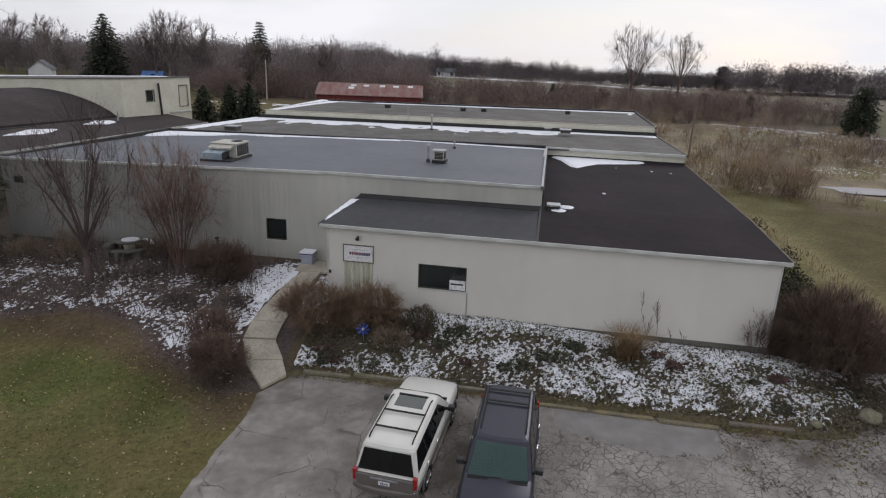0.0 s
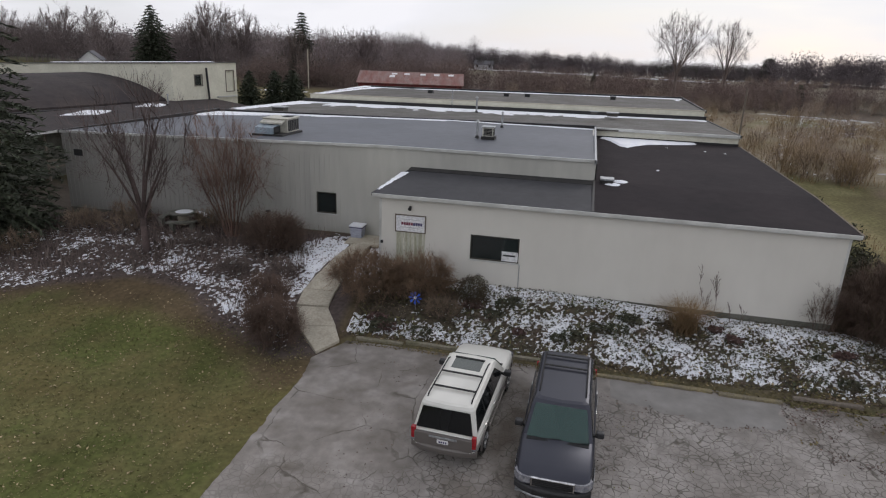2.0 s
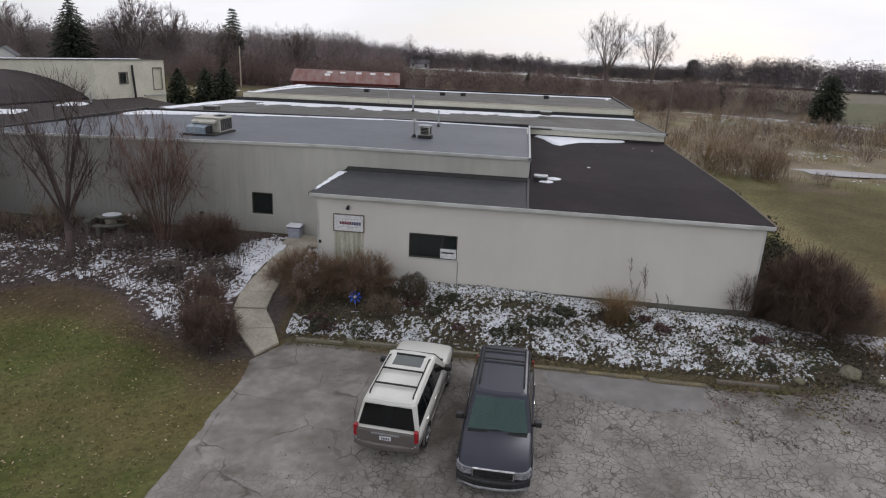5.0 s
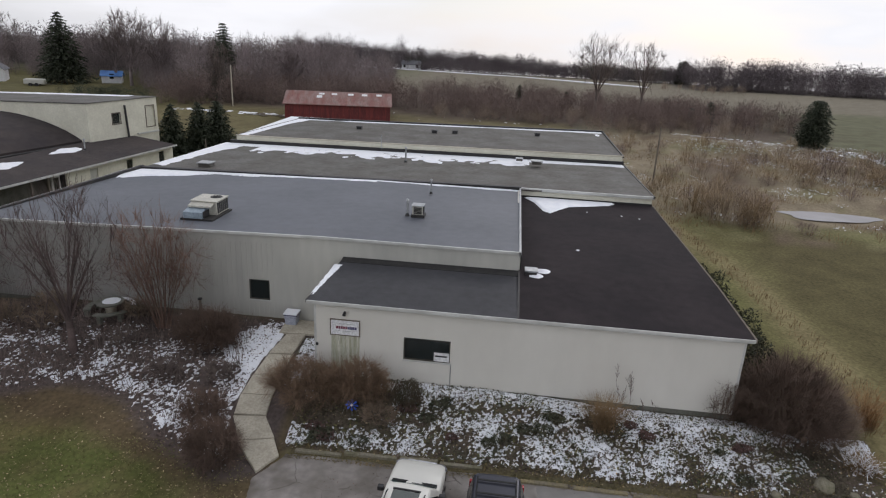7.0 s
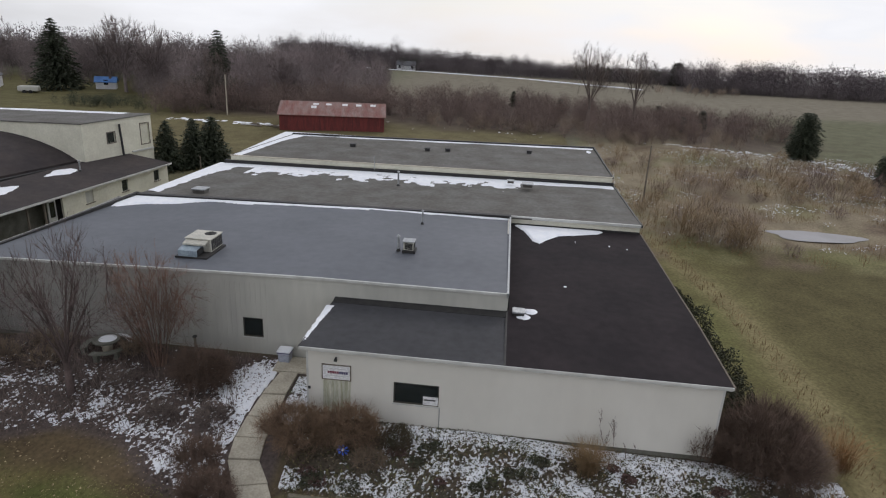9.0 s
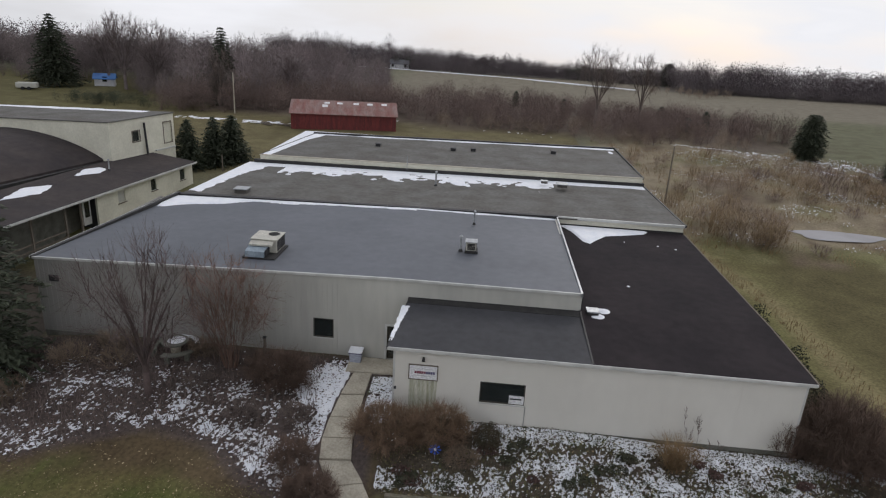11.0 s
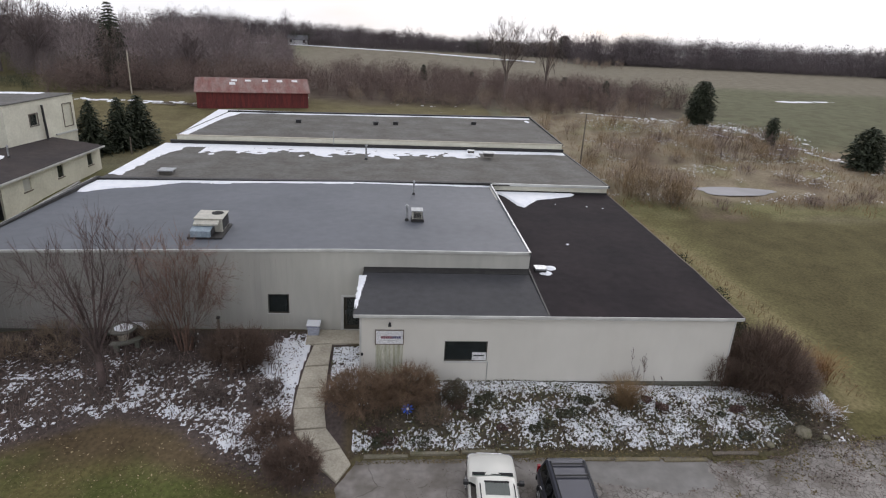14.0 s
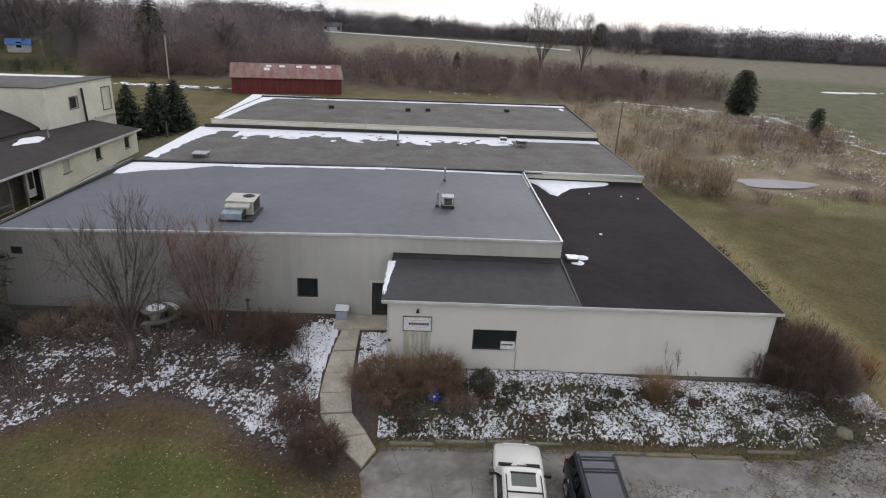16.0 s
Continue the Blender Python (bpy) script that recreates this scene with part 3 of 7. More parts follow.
part("west_fascia", slab(bmesh.new(), [(-11.03, 26.42, 3.62), (-10.96, 26.42, 3.62), (-10.60, 31.5, 3.85), (-10.67, 31.5, 3.85)], 0.14), M_TAR, annex)
part("soffit", boxed(-10.95, 9.66, 26.46, 26.66, 3.40, 3.455), M_TRIM, annex)
part("roof_seam", slab(bmesh.new(), [(-0.96, 26.47, 3.616), (-0.86, 26.47, 3.616), (-0.86, 32.0, 3.972), (-0.96, 32.0, 3.972)], 0.02), M_TAR, annex)
win = window_in(annex, *hole[:2], AY, *hole[2:], depth=0.10)
part("notice", boxed(-4.78, -4.03, AY + 0.02, AY + 0.028, 0.86, 1.33), M_PAPER, win, "white paper notice")
part("notice_print", boxed(-4.72, -4.15, AY + 0.012, AY + 0.02, 1.10, 1.18), M_DARKMETAL, win)
# clutter on the inner sill
for k, (x, w, z1) in enumerate(((-5.55, 0.16, 1.10), (-5.25, 0.10, 1.18), (-4.98, 0.18, 1.06))):
    part("sill_clutter", boxed(x, x + w, AY + 0.24, AY + 0.34, 0.84, z1, bevel=0.01), M_PAPER, win)
part("inner_sill", boxed(-6.25, -4.0, AY + 0.2, AY + 0.45, 0.78, 0.83), M_TRIM, win)
part("corner_trim", boxed(AX0 - 0.015, AX0 + 0.09, AY - 0.015, AY + 0.06, -0.42, AE - 0.02), M_TRIM, annex)
part("corner_trim", boxed(AX1 - 0.09, AX1 + 0.015, AY - 0.015, AY + 0.06, -0.42, AE - 0.02), M_TRIM, annex)
part("conduit", tube(bmesh.new(), (-3.93, AY - 0.02, -0.4), (-3.93, AY - 0.02, 0.78), 0.018, n=8), M_STEEL, annex)
part("blocked_door", boxed(-9.86, -8.44, AY - 0.012, AY + 0.01, -0.35, 1.80, bevel=0.004), M_STAIN, annex, "old door panel stained green with algae")
part("wall_box", boxed(-10.62, -10.5, AY - 0.06, AY + 0.0, 1.15, 1.3, bevel=0.01), M_DARKMETAL, annex)

sign = thing("wall_sign", "white framed company sign with red and blue lettering on the wall", "sign")
part("board", boxed(-9.86, -8.45, AY - 0.05, AY - 0.012, 1.84, 2.62, bevel=0.006), M_PAPER, sign)
bm = bmesh.new()
for b in ((-9.90, -8.41, 1.80, 1.85), (-9.90, -8.41, 2.61, 2.66), (-9.90, -9.85, 1.85, 2.61), (-8.46, -8.41, 1.85, 2.61)):
    box(bm, b[0], b[1], AY - 0.06, AY - 0.012, b[2], b[3])
part("frame", bm, M_WOOD, sign)
for k in range(9):
    x = -9.62 + k * 0.115
    part("lettering_bar", boxed(x + 0.03, x + 0.125, AY - 0.056, AY - 0.051, 2.16, 2.30), M_RED if k < 5 else M_NAVY, sign)
part("print_line", boxed(-9.5, -8.8, AY - 0.056, AY - 0.051, 2.04, 2.06), M_STEEL, sign)
part("print_line", boxed(-9.45, -8.85, AY - 0.056, AY - 0.051, 2.42, 2.44), M_STEEL, sign)

lamp = thing("wall_lamp", "small dark floodlight fixed under the eaves above the sign", "lamp")
part("bracket", tube(bmesh.new(), (-9.16, AY + 0.0, 3.06), (-9.16, AY - 0.10, 3.06), 0.03, n=10), M_DARKMETAL, lamp)
part("head", tube(bmesh.new(), (-9.16, AY - 0.06, 3.08), (-9.16, AY - 0.22, 2.96), 0.05, 0.09, n=12), M_DARKMETAL, lamp)

# main hall: flat grey roof, the western end a little lower
HY, HX0, HX1 = 31.98, -33.0, -0.89


def hall_top(x):
    return np.interp(x, [-33.2, -12.0, 0.0], [4.46, 4.97, 4.98])


hall = thing("main_hall", "wide cream metal-sided hall with a flat grey membrane roof", "building")
mw, dr = (-16.24, -15.02, 0.84, 2.08), (-11.86, -10.75, -0.24, 1.97)
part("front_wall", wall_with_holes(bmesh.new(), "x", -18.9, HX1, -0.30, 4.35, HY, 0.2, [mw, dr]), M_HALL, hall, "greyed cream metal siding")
part("west_front_wall", wall_with_holes(bmesh.new(), "x", HX0, -18.9, -0.30, 4.35, HY, 0.2), M_HALL, hall, "darker dull grey stretch of siding")
part("wall_louvre", boxed(-32.2, -31.6, HY - 0.05, HY, 3.0, 3.4, bevel=0.01), M_DARKMETAL, hall)
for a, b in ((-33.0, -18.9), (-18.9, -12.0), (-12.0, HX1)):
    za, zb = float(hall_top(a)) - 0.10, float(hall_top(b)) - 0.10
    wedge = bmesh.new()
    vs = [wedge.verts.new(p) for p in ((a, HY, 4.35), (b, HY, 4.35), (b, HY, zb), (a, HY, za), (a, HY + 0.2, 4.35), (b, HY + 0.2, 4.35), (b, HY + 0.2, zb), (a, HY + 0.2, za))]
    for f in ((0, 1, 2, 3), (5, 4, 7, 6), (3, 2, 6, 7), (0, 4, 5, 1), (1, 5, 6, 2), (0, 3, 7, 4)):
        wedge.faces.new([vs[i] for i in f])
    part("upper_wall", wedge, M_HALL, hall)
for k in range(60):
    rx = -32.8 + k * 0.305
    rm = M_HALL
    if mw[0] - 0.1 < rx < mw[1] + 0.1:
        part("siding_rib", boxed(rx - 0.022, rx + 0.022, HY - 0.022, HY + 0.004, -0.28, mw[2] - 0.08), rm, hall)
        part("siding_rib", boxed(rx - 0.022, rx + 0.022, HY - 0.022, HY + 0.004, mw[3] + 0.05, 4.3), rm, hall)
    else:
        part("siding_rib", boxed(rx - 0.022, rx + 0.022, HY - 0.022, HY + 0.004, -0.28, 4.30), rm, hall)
part("footing", boxed(HX0 + 0.02, HX1, HY + 0.03, HY + 0.3, -2.6, -0.30), M_PLINTH, hall, "damp concrete footing")
part("west_wall", wall_with_holes(bmesh.new(), "y", HY + 0.2, 47.0, -2.6, 4.35, HX0, 0.2), M_SIDING_DARK, hall)
part("east_wall", wall_with_holes(bmesh.new(), "y", HY + 0.2, 47.2, 3.0, 4.86, HX1 - 0.2, 0.2), M_SIDING, hall)
bm = bmesh.new()
for a, b in ((-33.05, -22.0), (-22.0, -12.0), (-12.0, -0.90)):
    za, zb = float(hall_top(a)), float(hall_top(b))
    slab(bm, [(a, HY - 0.03, za), (b, HY - 0.03, zb), (b + 0.6 * (b == -22.0), 47.3, zb - 0.16), (a + 1.2 * (a < -30) + 0.6 * (a == -22.0), 47.3, za - 0.12)], 0.1)
bmesh.ops.remove_doubles(bm, verts=bm.verts[:], dist=0.001)
part("roof", bm, M_ROOF_GREY, hall, "flat blue-grey membrane roof, slightly stained")
for a, b in ((-33.05, -22.0), (-22.0, -12.0), (-12.0, -0.9)):
    za, zb = float(hall_top(a)), float(hall_top(b))
    part("drip_edge", slab(bmesh.new(), [(a, HY - 0.09, za + 0.03), (b, HY - 0.09, zb + 0.03), (b, HY + 0.02, zb + 0.03), (a, HY + 0.02, za + 0.03)], 0.14), M_TRIM, hall, "white metal roof edge")
part("east_parapet", slab(bmesh.new(), [(-0.98, HY - 0.09, 5.02), (-0.87, HY - 0.09, 5.02), (-0.87, 47.35, 5.05), (-0.98, 47.35, 5.05)], 0.24), M_STEEL, hall, "grey metal parapet cap")
part("east_flashing", slab(bmesh.new(), [(-0.86, HY + 0.1, 4.80), (-0.82, HY + 0.1, 4.80), (-0.82, 47.9, 4.84), (-0.86, 47.9, 4.84)], 0.86), M_TAR, hall)
part("north_parapet", slab(bmesh.new(), [(-31.85, 47.3, 4.60), (-0.86, 47.3, 5.10), (-0.86, 47.75, 5.10), (-31.85, 47.75, 4.60)], 0.4), M_TAR, hall, "black tarred parapet")
part("west_parapet", slab(bmesh.new(), [(-33.2, HY, 4.52), (-32.95, HY, 4.52), (-31.6, 47.7, 4.66), (-31.85, 47.7, 4.66)], 0.25), M_TAR, hall, "dark parapet edge")
part("west_cap", slab(bmesh.new(), [(-33.28, HY, 4.50), (-33.2, HY, 4.50), (-31.85, 47.7, 4.64), (-31.93, 47.7, 4.64)], 0.16), M_TRIM, hall)
window_in(hall, *mw[:2], HY, *mw[2:], depth=0.10)
door = part("door", boxed(-11.80, -10.80, HY + 0.10, HY + 0.15, -0.22, 1.92, bevel=0.005), M_DOOR, hall, "dark bronze glazed entrance door")
part("door_pane", boxed(-11.66, -10.95, HY + 0.085, HY + 0.099, 0.05, 1.80), M_GLASS, door)
bm = bmesh.new()
for b in ((-11.98, -11.84, -0.24, 2.08), (-10.76, -10.69, -0.24, 2.08), (-11.84, -10.76, 1.95, 2.08)):
    box(bm, b[0], b[1], HY - 0.03, HY + 0.1, b[2], b[3])
part("door_frame", bm, M_TRIM, hall)
part("handle", tube(bmesh.new(), (-11.72, HY + 0.06, 0.8), (-11.72, HY + 0.06, 1.05), 0.015, n=8), M_STEEL, door)

# middle and rear halls
mid = thing("middle_hall", "long hall with a gritty grey flat roof edged in snow", "building")
part("south_wall", boxed(-0.84, 9.16, 48.12, 48.32, 0, 4.78), M_STUCCO, mid, "cream painted wall above the annex roof")
part("east_wall", boxed(8.96, 9.16, 48.32, 62.5, -0.2, 4.42), M_STUCCO, mid)
part("west_wall", boxed(-31.2, -31.0, 48.2, 62.2, -0.5, 4.05), M_STUCCO, mid)
part("roof", slab(bmesh.new(), [(-31.6, 47.75, 4.52), (9.22, 48.04, 4.90), (9.22, 62.9, 4.55), (-30.9, 62.3, 4.20)], 0.12), M_ROOF_GRIT, mid, "gritty grey roofing with darker stains")
part("south_trim", slab(bmesh.new(), [(-0.84, 47.98, 4.92), (9.3, 47.98, 4.92), (9.3, 48.12, 4.92), (-0.84, 48.12, 4.92)], 0.20), M_TRIM, mid)
part("east_trim", slab(bmesh.new(), [(9.2, 47.98, 4.94), (9.34, 47.98, 4.94), (9.34, 63.0, 4.62), (9.2, 63.0, 4.62)], 0.18), M_TAR, mid)
part("base_flashing", boxed(-0.82, 9.2, 48.06, 48.12, 4.0, 4.32), M_TAR, mid)
rear = thing("rear_hall", "rear hall with a weathered flat roof and cream front band", "building")
part("south_wall", slab(bmesh.new(), [(-30.3, 62.72, 5.02), (9.0, 62.72, 5.42), (9.0, 62.92, 5.42), (-30.3, 62.92, 5.02)], 0.50), M_STUCCO, rear, "stained cream fascia band")
part("south_trim", slab(bmesh.new(), [(-30.4, 62.66, 5.06), (9.1, 62.66, 5.46), (9.1, 62.95, 5.46), (-30.4, 62.95, 5.06)], 0.06), M_CONCRETE, rear)
part("kerb", slab(bmesh.new(), [(-30.9, 62.45, 4.55), (9.2, 62.6, 4.92), (9.2, 62.86, 4.95), (-30.9, 62.86, 4.58)], 0.6), M_TAR, rear, "black tarred kerb between the roofs")
part("east_wall", boxed(8.8, 9.0, 62.95, 79.3, 0, 5.2), M_STUCCO, rear)
part("west_wall", boxed(-29.9, -29.7, 62.95, 77.0, 0, 4.9), M_STUCCO, rear)
part("north_wall", boxed(-29.9, 9.0, 79.3, 79.5, 0, 5.0), M_STUCCO, rear)
part("roof", slab(bmesh.new(), [(-30.3, 62.95, 4.98), (9.1, 62.95, 5.38), (9.1, 79.4, 5.40), (-28.6, 77.6, 5.02)], 0.12), M_ROOF_GRIT, rear, "weathered gritty roofing")
part("north_parapet", slab(bmesh.new(), [(-28.7, 77.5, 5.24), (9.1, 79.3, 5.64), (9.1, 79.7, 5.64), (-28.7, 77.9, 5.24)], 0.4), M_TAR, rear, "black tarred parapet")
part("west_trim", slab(bmesh.new(), [(-30.42, 62.95, 5.05), (-30.25, 62.95, 5.05), (-28.5, 77.6, 5.10), (-28.7, 77.6, 5.10)], 0.16), M_TAR, rear)
part("east_trim", slab(bmesh.new(), [(9.05, 62.95, 5.46), (9.2, 62.95, 5.46), (9.2, 79.6, 5.6), (9.05, 79.6, 5.6)], 0.2), M_TAR, rear)

# snow left on the roofs
nz = lambda X, Y, s, k=0.0: bumpy(X, Y, s, k)
fine = lambda X, Y, k: 0.5 * nz(X, Y, 0.9, k) + 0.3 * nz(X, Y, 2.2, k + 1)
snow_on("roof_snow", -32.2, -1.0, 43.6, 47.28, 0.1, lambda X, Y: hall_top(X) - (0.12 + 0.04 * smoothstep(-31, -12, X)) * (Y - 31.95) / 15.35,
        lambda X, Y: Y - 46.86 + 0.25 * nz(X, Y, 0.3) + 0.12 * fine(X, Y, 3.0) + 1.4 * smoothstep(-24.5, -29.0, X) + 1.3 * smoothstep(-29.0, -31.9, X) - 3.0 * smoothstep(-31.5, -32.1, X - 0.085 * (Y - 47)),
        "thin crust of old snow along the hall's rear parapet")
snow_on("roof_snow", -31.4, 9.0, 48.6, 62.5, 0.17, lambda X, Y: np.interp(X, [-31.6, 9.2], [4.52, 4.90]) - 0.0235 * (Y - 48),
        lambda X, Y: np.maximum(np.maximum(Y - 61.25 + 0.45 * nz(X, Y, 0.3, 3.0) + 0.2 * fine(X, Y, 7.0) - 0.012 * X, -30.35 - X + 0.05 * (Y - 48) + 0.6 * fine(X, Y, 1.0) + 0.9 * smoothstep(56, 61, Y)),
                                (0.95 - np.abs(Y - 60.7 - 0.035 * (X + 12)) / 1.8 + 1.0 * nz(X, Y, 0.28, 6.0) + 1.1 * nz(X, Y, 0.8, 8.0) + 1.0 * fine(X, Y, 6.0) + 0.5 * np.exp(-((X + 8.5) / 3.0) ** 2)) * ((X > -27) & (X < 0)) - 0.22),
        "broken patches of old snow on the middle roof")
snow_on("roof_snow", -30.2, 9.0, 63.1, 79.3, 0.24, lambda X, Y: np.interp(X, [-30.3, 9.1], [4.98, 5.38]) + (Y - 63) * 0.002,
        lambda X, Y: np.maximum(Y - 77.95 - 0.047 * (X + 10) + 0.45 * nz(X, Y, 0.2, 8.0), np.maximum(-29.4 - X + 0.112 * (Y - 63) + 0.15 * fine(X, Y, 2.0) + 0.7 * smoothstep(73, 77, Y), 0.45 - np.hypot((X - 8.2) / 0.6, (Y - 77) / 2.0))),
        "thin snow along the rear hall's parapets")
snow_on("roof_snow", -0.7, 7.5, 43.0, 47.95, 0.1, lambda X, Y: 3.96 + (Y - 32) * 0.01304,
        lambda X, Y: Y - np.interp(X, [-0.6, 0.2, 0.8, 1.3, 1.9, 2.8, 5.9, 6.6], [48.0, 46.6, 44.4, 43.9, 44.9, 46.0, 47.2, 48.2]) + 0.14 * fine(X, Y, 2.0),
        "snow drift in the corner of the annex roof", 0.10)
snow_on("roof_snow", -11.2, -10.2, 27.0, 31.2, 0.05, lambda X, Y: 3.625 + (Y - 26.46) * 0.0456,
        lambda X, Y: np.minimum(0.05 + 0.035 * (Y - 27.2) - np.abs(X + 10.99 - 0.0734 * (Y - 26.46)), (30.95 - Y)) + 0.05 * nz(X, Y, 2.0), "strip of snow on the annex roof's edge", 0.05)
for x, y, r in ((0.42, 32.1, 0.34), (-0.15, 31.4, 0.22), (0.1, 31.45, 0.3)):
    snow_on("roof_snow", x - 0.6, x + 0.6, y - 0.6, y + 0.6, 0.06, lambda X, Y: 3.62 + (Y - 26.46) * 0.0632,
            lambda X, Y, x=x, y=y, r=r: r - np.hypot(X - x, Y - y) * (1 + 0.3 * nz(X, Y, 2.0)), "lump of snow by the roof vent", 0.12)
for x, y, r in ((2.6, 36.2, 0.16), (6.4, 44.6, 0.14), (7.6, 44.2, 0.13), (4.0, 45.0, 0.12)):
    snow_on("roof_snow", x - 0.4, x + 0.4, y - 0.4, y + 0.4, 0.05, lambda X, Y: 3.96 + (Y - 32) * 0.01304,
            lambda X, Y, x=x, y=y, r=r: r - np.hypot(X - x, Y - y) * (1 + 0.4 * nz(X, Y, 3.0)), "small lump of snow on the dark roof", 0.08)


# roof gear
def roof_pipe(x, y, z, h, r, cap=True, mat=None):
    p = thing("vent_pipe", "slim metal vent pipe with a rain cap on the roof" if cap else "slim vent pipe standing on the roof", "vent", (x, y, z), group="vent pipes")
    part("stack", tube(bmesh.new(), (0, 0, -0.05), (0, 0, h), r, n=12), mat or M_STEEL, p)
    part("boot", tube(bmesh.new(), (0, 0, -0.02), (0, 0, 0.14), r * 2.2, r * 1.1, n=12), M_TAR, p)
    if cap:
        part("rain_cap", tube(bmesh.new(), (0, 0, h + 0.03), (0, 0, h + 0.14), r * 1.9, r * 0.4, n=12), mat or M_STEEL, p)
    return p


roof_pipe(-7.36, 43.8, 4.98, 0.95, 0.06)
roof_pipe(-8.05, 37.6, 4.98, 0.95, 0.07)
roof_pipe(-11.3, 55.9, 4.76, 1.25, 0.08)
roof_pipe(-14.7, 61.3, 4.76, 1.5, 0.035, False)
vent = thing("exhaust_fan", "square roof exhaust fan with a dark louvred side", "vent", (-7.35, 37.75, 4.98))
part("curb", boxed(-0.42, 0.42, -0.42, 0.42, -0.05, 0.12), M_TAR, vent)
part("housing", boxed(-0.36, 0.30, -0.34, 0.34, 0.12, 0.66, bevel=0.03), M_UNIT, vent)
part("hood", boxed(-0.42, 0.36, -0.40, 0.40, 0.665, 0.72, bevel=0.01), M_STEEL, vent)
for k in range(5):
    part("louvre", boxed(0.0 - 0.26, 0.24, -0.375, -0.345, 0.2 + k * 0.085, 0.255 + k * 0.085), M_BLACK, vent)
for k in range(5):
    part("louvre", boxed(0.305, 0.335, -0.28, 0.28, 0.2 + k * 0.085, 0.255 + k * 0.085), M_BLACK, vent)

unit = thing("rooftop_air_unit", "boxy beige rooftop air conditioner with a fan and blue-grey duct hood", "air conditioner", (-20.1, 34.9, 4.79))
part("skid", boxed(-0.95, 1.05, -1.2, 1.5, -0.05, 0.10), M_TAR, unit)
unit.scale = (1.0, 1.0, 0.82)
part("cabinet", boxed(-0.75, 0.85, -0.15, 1.45, 0.10, 1.08, bevel=0.02), M_UNIT, unit)
part("lid", boxed(-0.80, 0.90, -0.20, 1.50, 1.083, 1.13, bevel=0.01), M_UNIT, unit)
bm = bmesh.new()
bmesh.ops.create_circle(bm, cap_ends=True, segments=24, radius=0.36, matrix=Matrix.Translation((0.35, 0.95, 1.137)))
part("fan_opening", bm, M_BLACK, unit)
for r in (0.12, 0.24, 0.36):
    bm = bmesh.new()
    for k in range(24):
        a, b = 2 * math.pi * k / 24, 2 * math.pi * (k + 1) / 24
        tube(bm, (0.35 + r * math.cos(a), 0.95 + r * math.sin(a), 1.15), (0.35 + r * math.cos(b), 0.95 + r * math.sin(b), 1.15), 0.008, n=4)
    part("guard_ring", bm, M_DARKMETAL, unit)
for k in range(6):
    part("coil_louvre", boxed(0.855, 0.88, -0.05 + k * 0.25, 0.12 + k * 0.25, 0.2, 1.0), M_DARKMETAL, unit)
bm = slab(bmesh.new(), [(-0.78, -1.15, 0.55), (0.38, -1.15, 0.55), (0.38, -0.16, 0.78), (-0.78, -0.16, 0.78)], 0.50)
part("duct_hood", bm, M_UNIT_BLUE, unit, "blue-grey sheet-metal duct hood")
part("access_panel", boxed(0.40, 0.44, -1.05, -0.3, 0.15, 0.6), M_DARKMETAL, unit)
part("upper_hood", slab(bmesh.new(), [(-0.72, -0.62, 0.88), (0.70, -0.62, 0.88), (0.70, -0.16, 1.02), (-0.72, -0.16, 1.02)], 0.12), M_UNIT, unit)

fan = thing("low_roof_vent", "low square roof vent with a pale lid beside the parapet", "vent", (-0.28, 31.75, 3.93), group="roof hatches")
part("curb", boxed(-0.30, 0.32, -0.3, 0.3, -0.08, 0.16), M_TAR, fan)
part("lid", boxed(-0.34, 0.36, -0.34, 0.34, 0.165, 0.25, bevel=0.02), M_STEEL, fan)
for x, y, z, s in ((-27.1, 49.4, 4.62, 1.0), (0.6, 58.8, 4.92, 0.9), (-1.0, 60.0, 4.92, 0.6)):
    f2 = thing("roof_hatch", "low grey roof curb with a flat metal lid", "roof hatch", (x, y, z), group="roof hatches")
    part("curb", boxed(-0.5 * s, 0.5 * s, -0.45 * s, 0.45 * s, -0.08, 0.20 * s), M_ROOF_GRIT, f2)
    part("lid", boxed(-0.6 * s, 0.6 * s, -0.55 * s, 0.55 * s, 0.205 * s, 0.30 * s, bevel=0.02), M_STEEL, f2)
for x, y in ((-19.5, 71.9), (-10.7, 71.9), (-8.4, 72.4), (1.0, 73.9)):
    f3 = thing("roof_exhaust", "small dark box exhaust on the rear roof", "vent", (x, y, float(np.interp(x, [-30, 9], [5.0, 5.4]))), group="rear roof exhausts")
    part("body", boxed(-0.28, 0.28, -0.28, 0.28, -0.05, 0.28, bevel=0.03), M_DARKMETAL, f3)
    part("hood", boxed(-0.34, 0.34, -0.34, 0.34, 0.283, 0.34, bevel=0.015), M_TAR, f3)

# the tall block, barrel roof and low wing to the west
tall = thing("tall_block", "tall cream block building with a flat roof and snowy edge", "building")
C, TR = Vector((-45.4, 60.9, 0)), Vector((-43.4, 70.6, 0))
ex = (TR - C).normalized()                     # along the eastern face
ey = Vector((-0.992, 0.125, 0)).normalized()     # to the west, along the southern face
en = Vector((ey.y, -ey.x, 0)) / (ex.x * ey.y - ex.y * ey.x)
bn = Vector((ex.y, -ex.x, 0)) / (ey.x * ex.y - ey.y * ex.x)


def tp(a, b, z):
    """A place in the tall block's own grid: a along its eastern face, b to the west of it."""
    p = C + ex * a + ey * b
    return (p.x, p.y, z)


def tbox(bm, a0, a1, b0, b1, z0, z1):
    fall = 0.042 * (z1 >= TZ)                   # the roof falls to the west
    return slab(bm, [tp(a, b, z1 - fall * b) for a, b in ((a0, b0), (a0, b1), (a1, b1), (a1, b0))], z1 - z0)


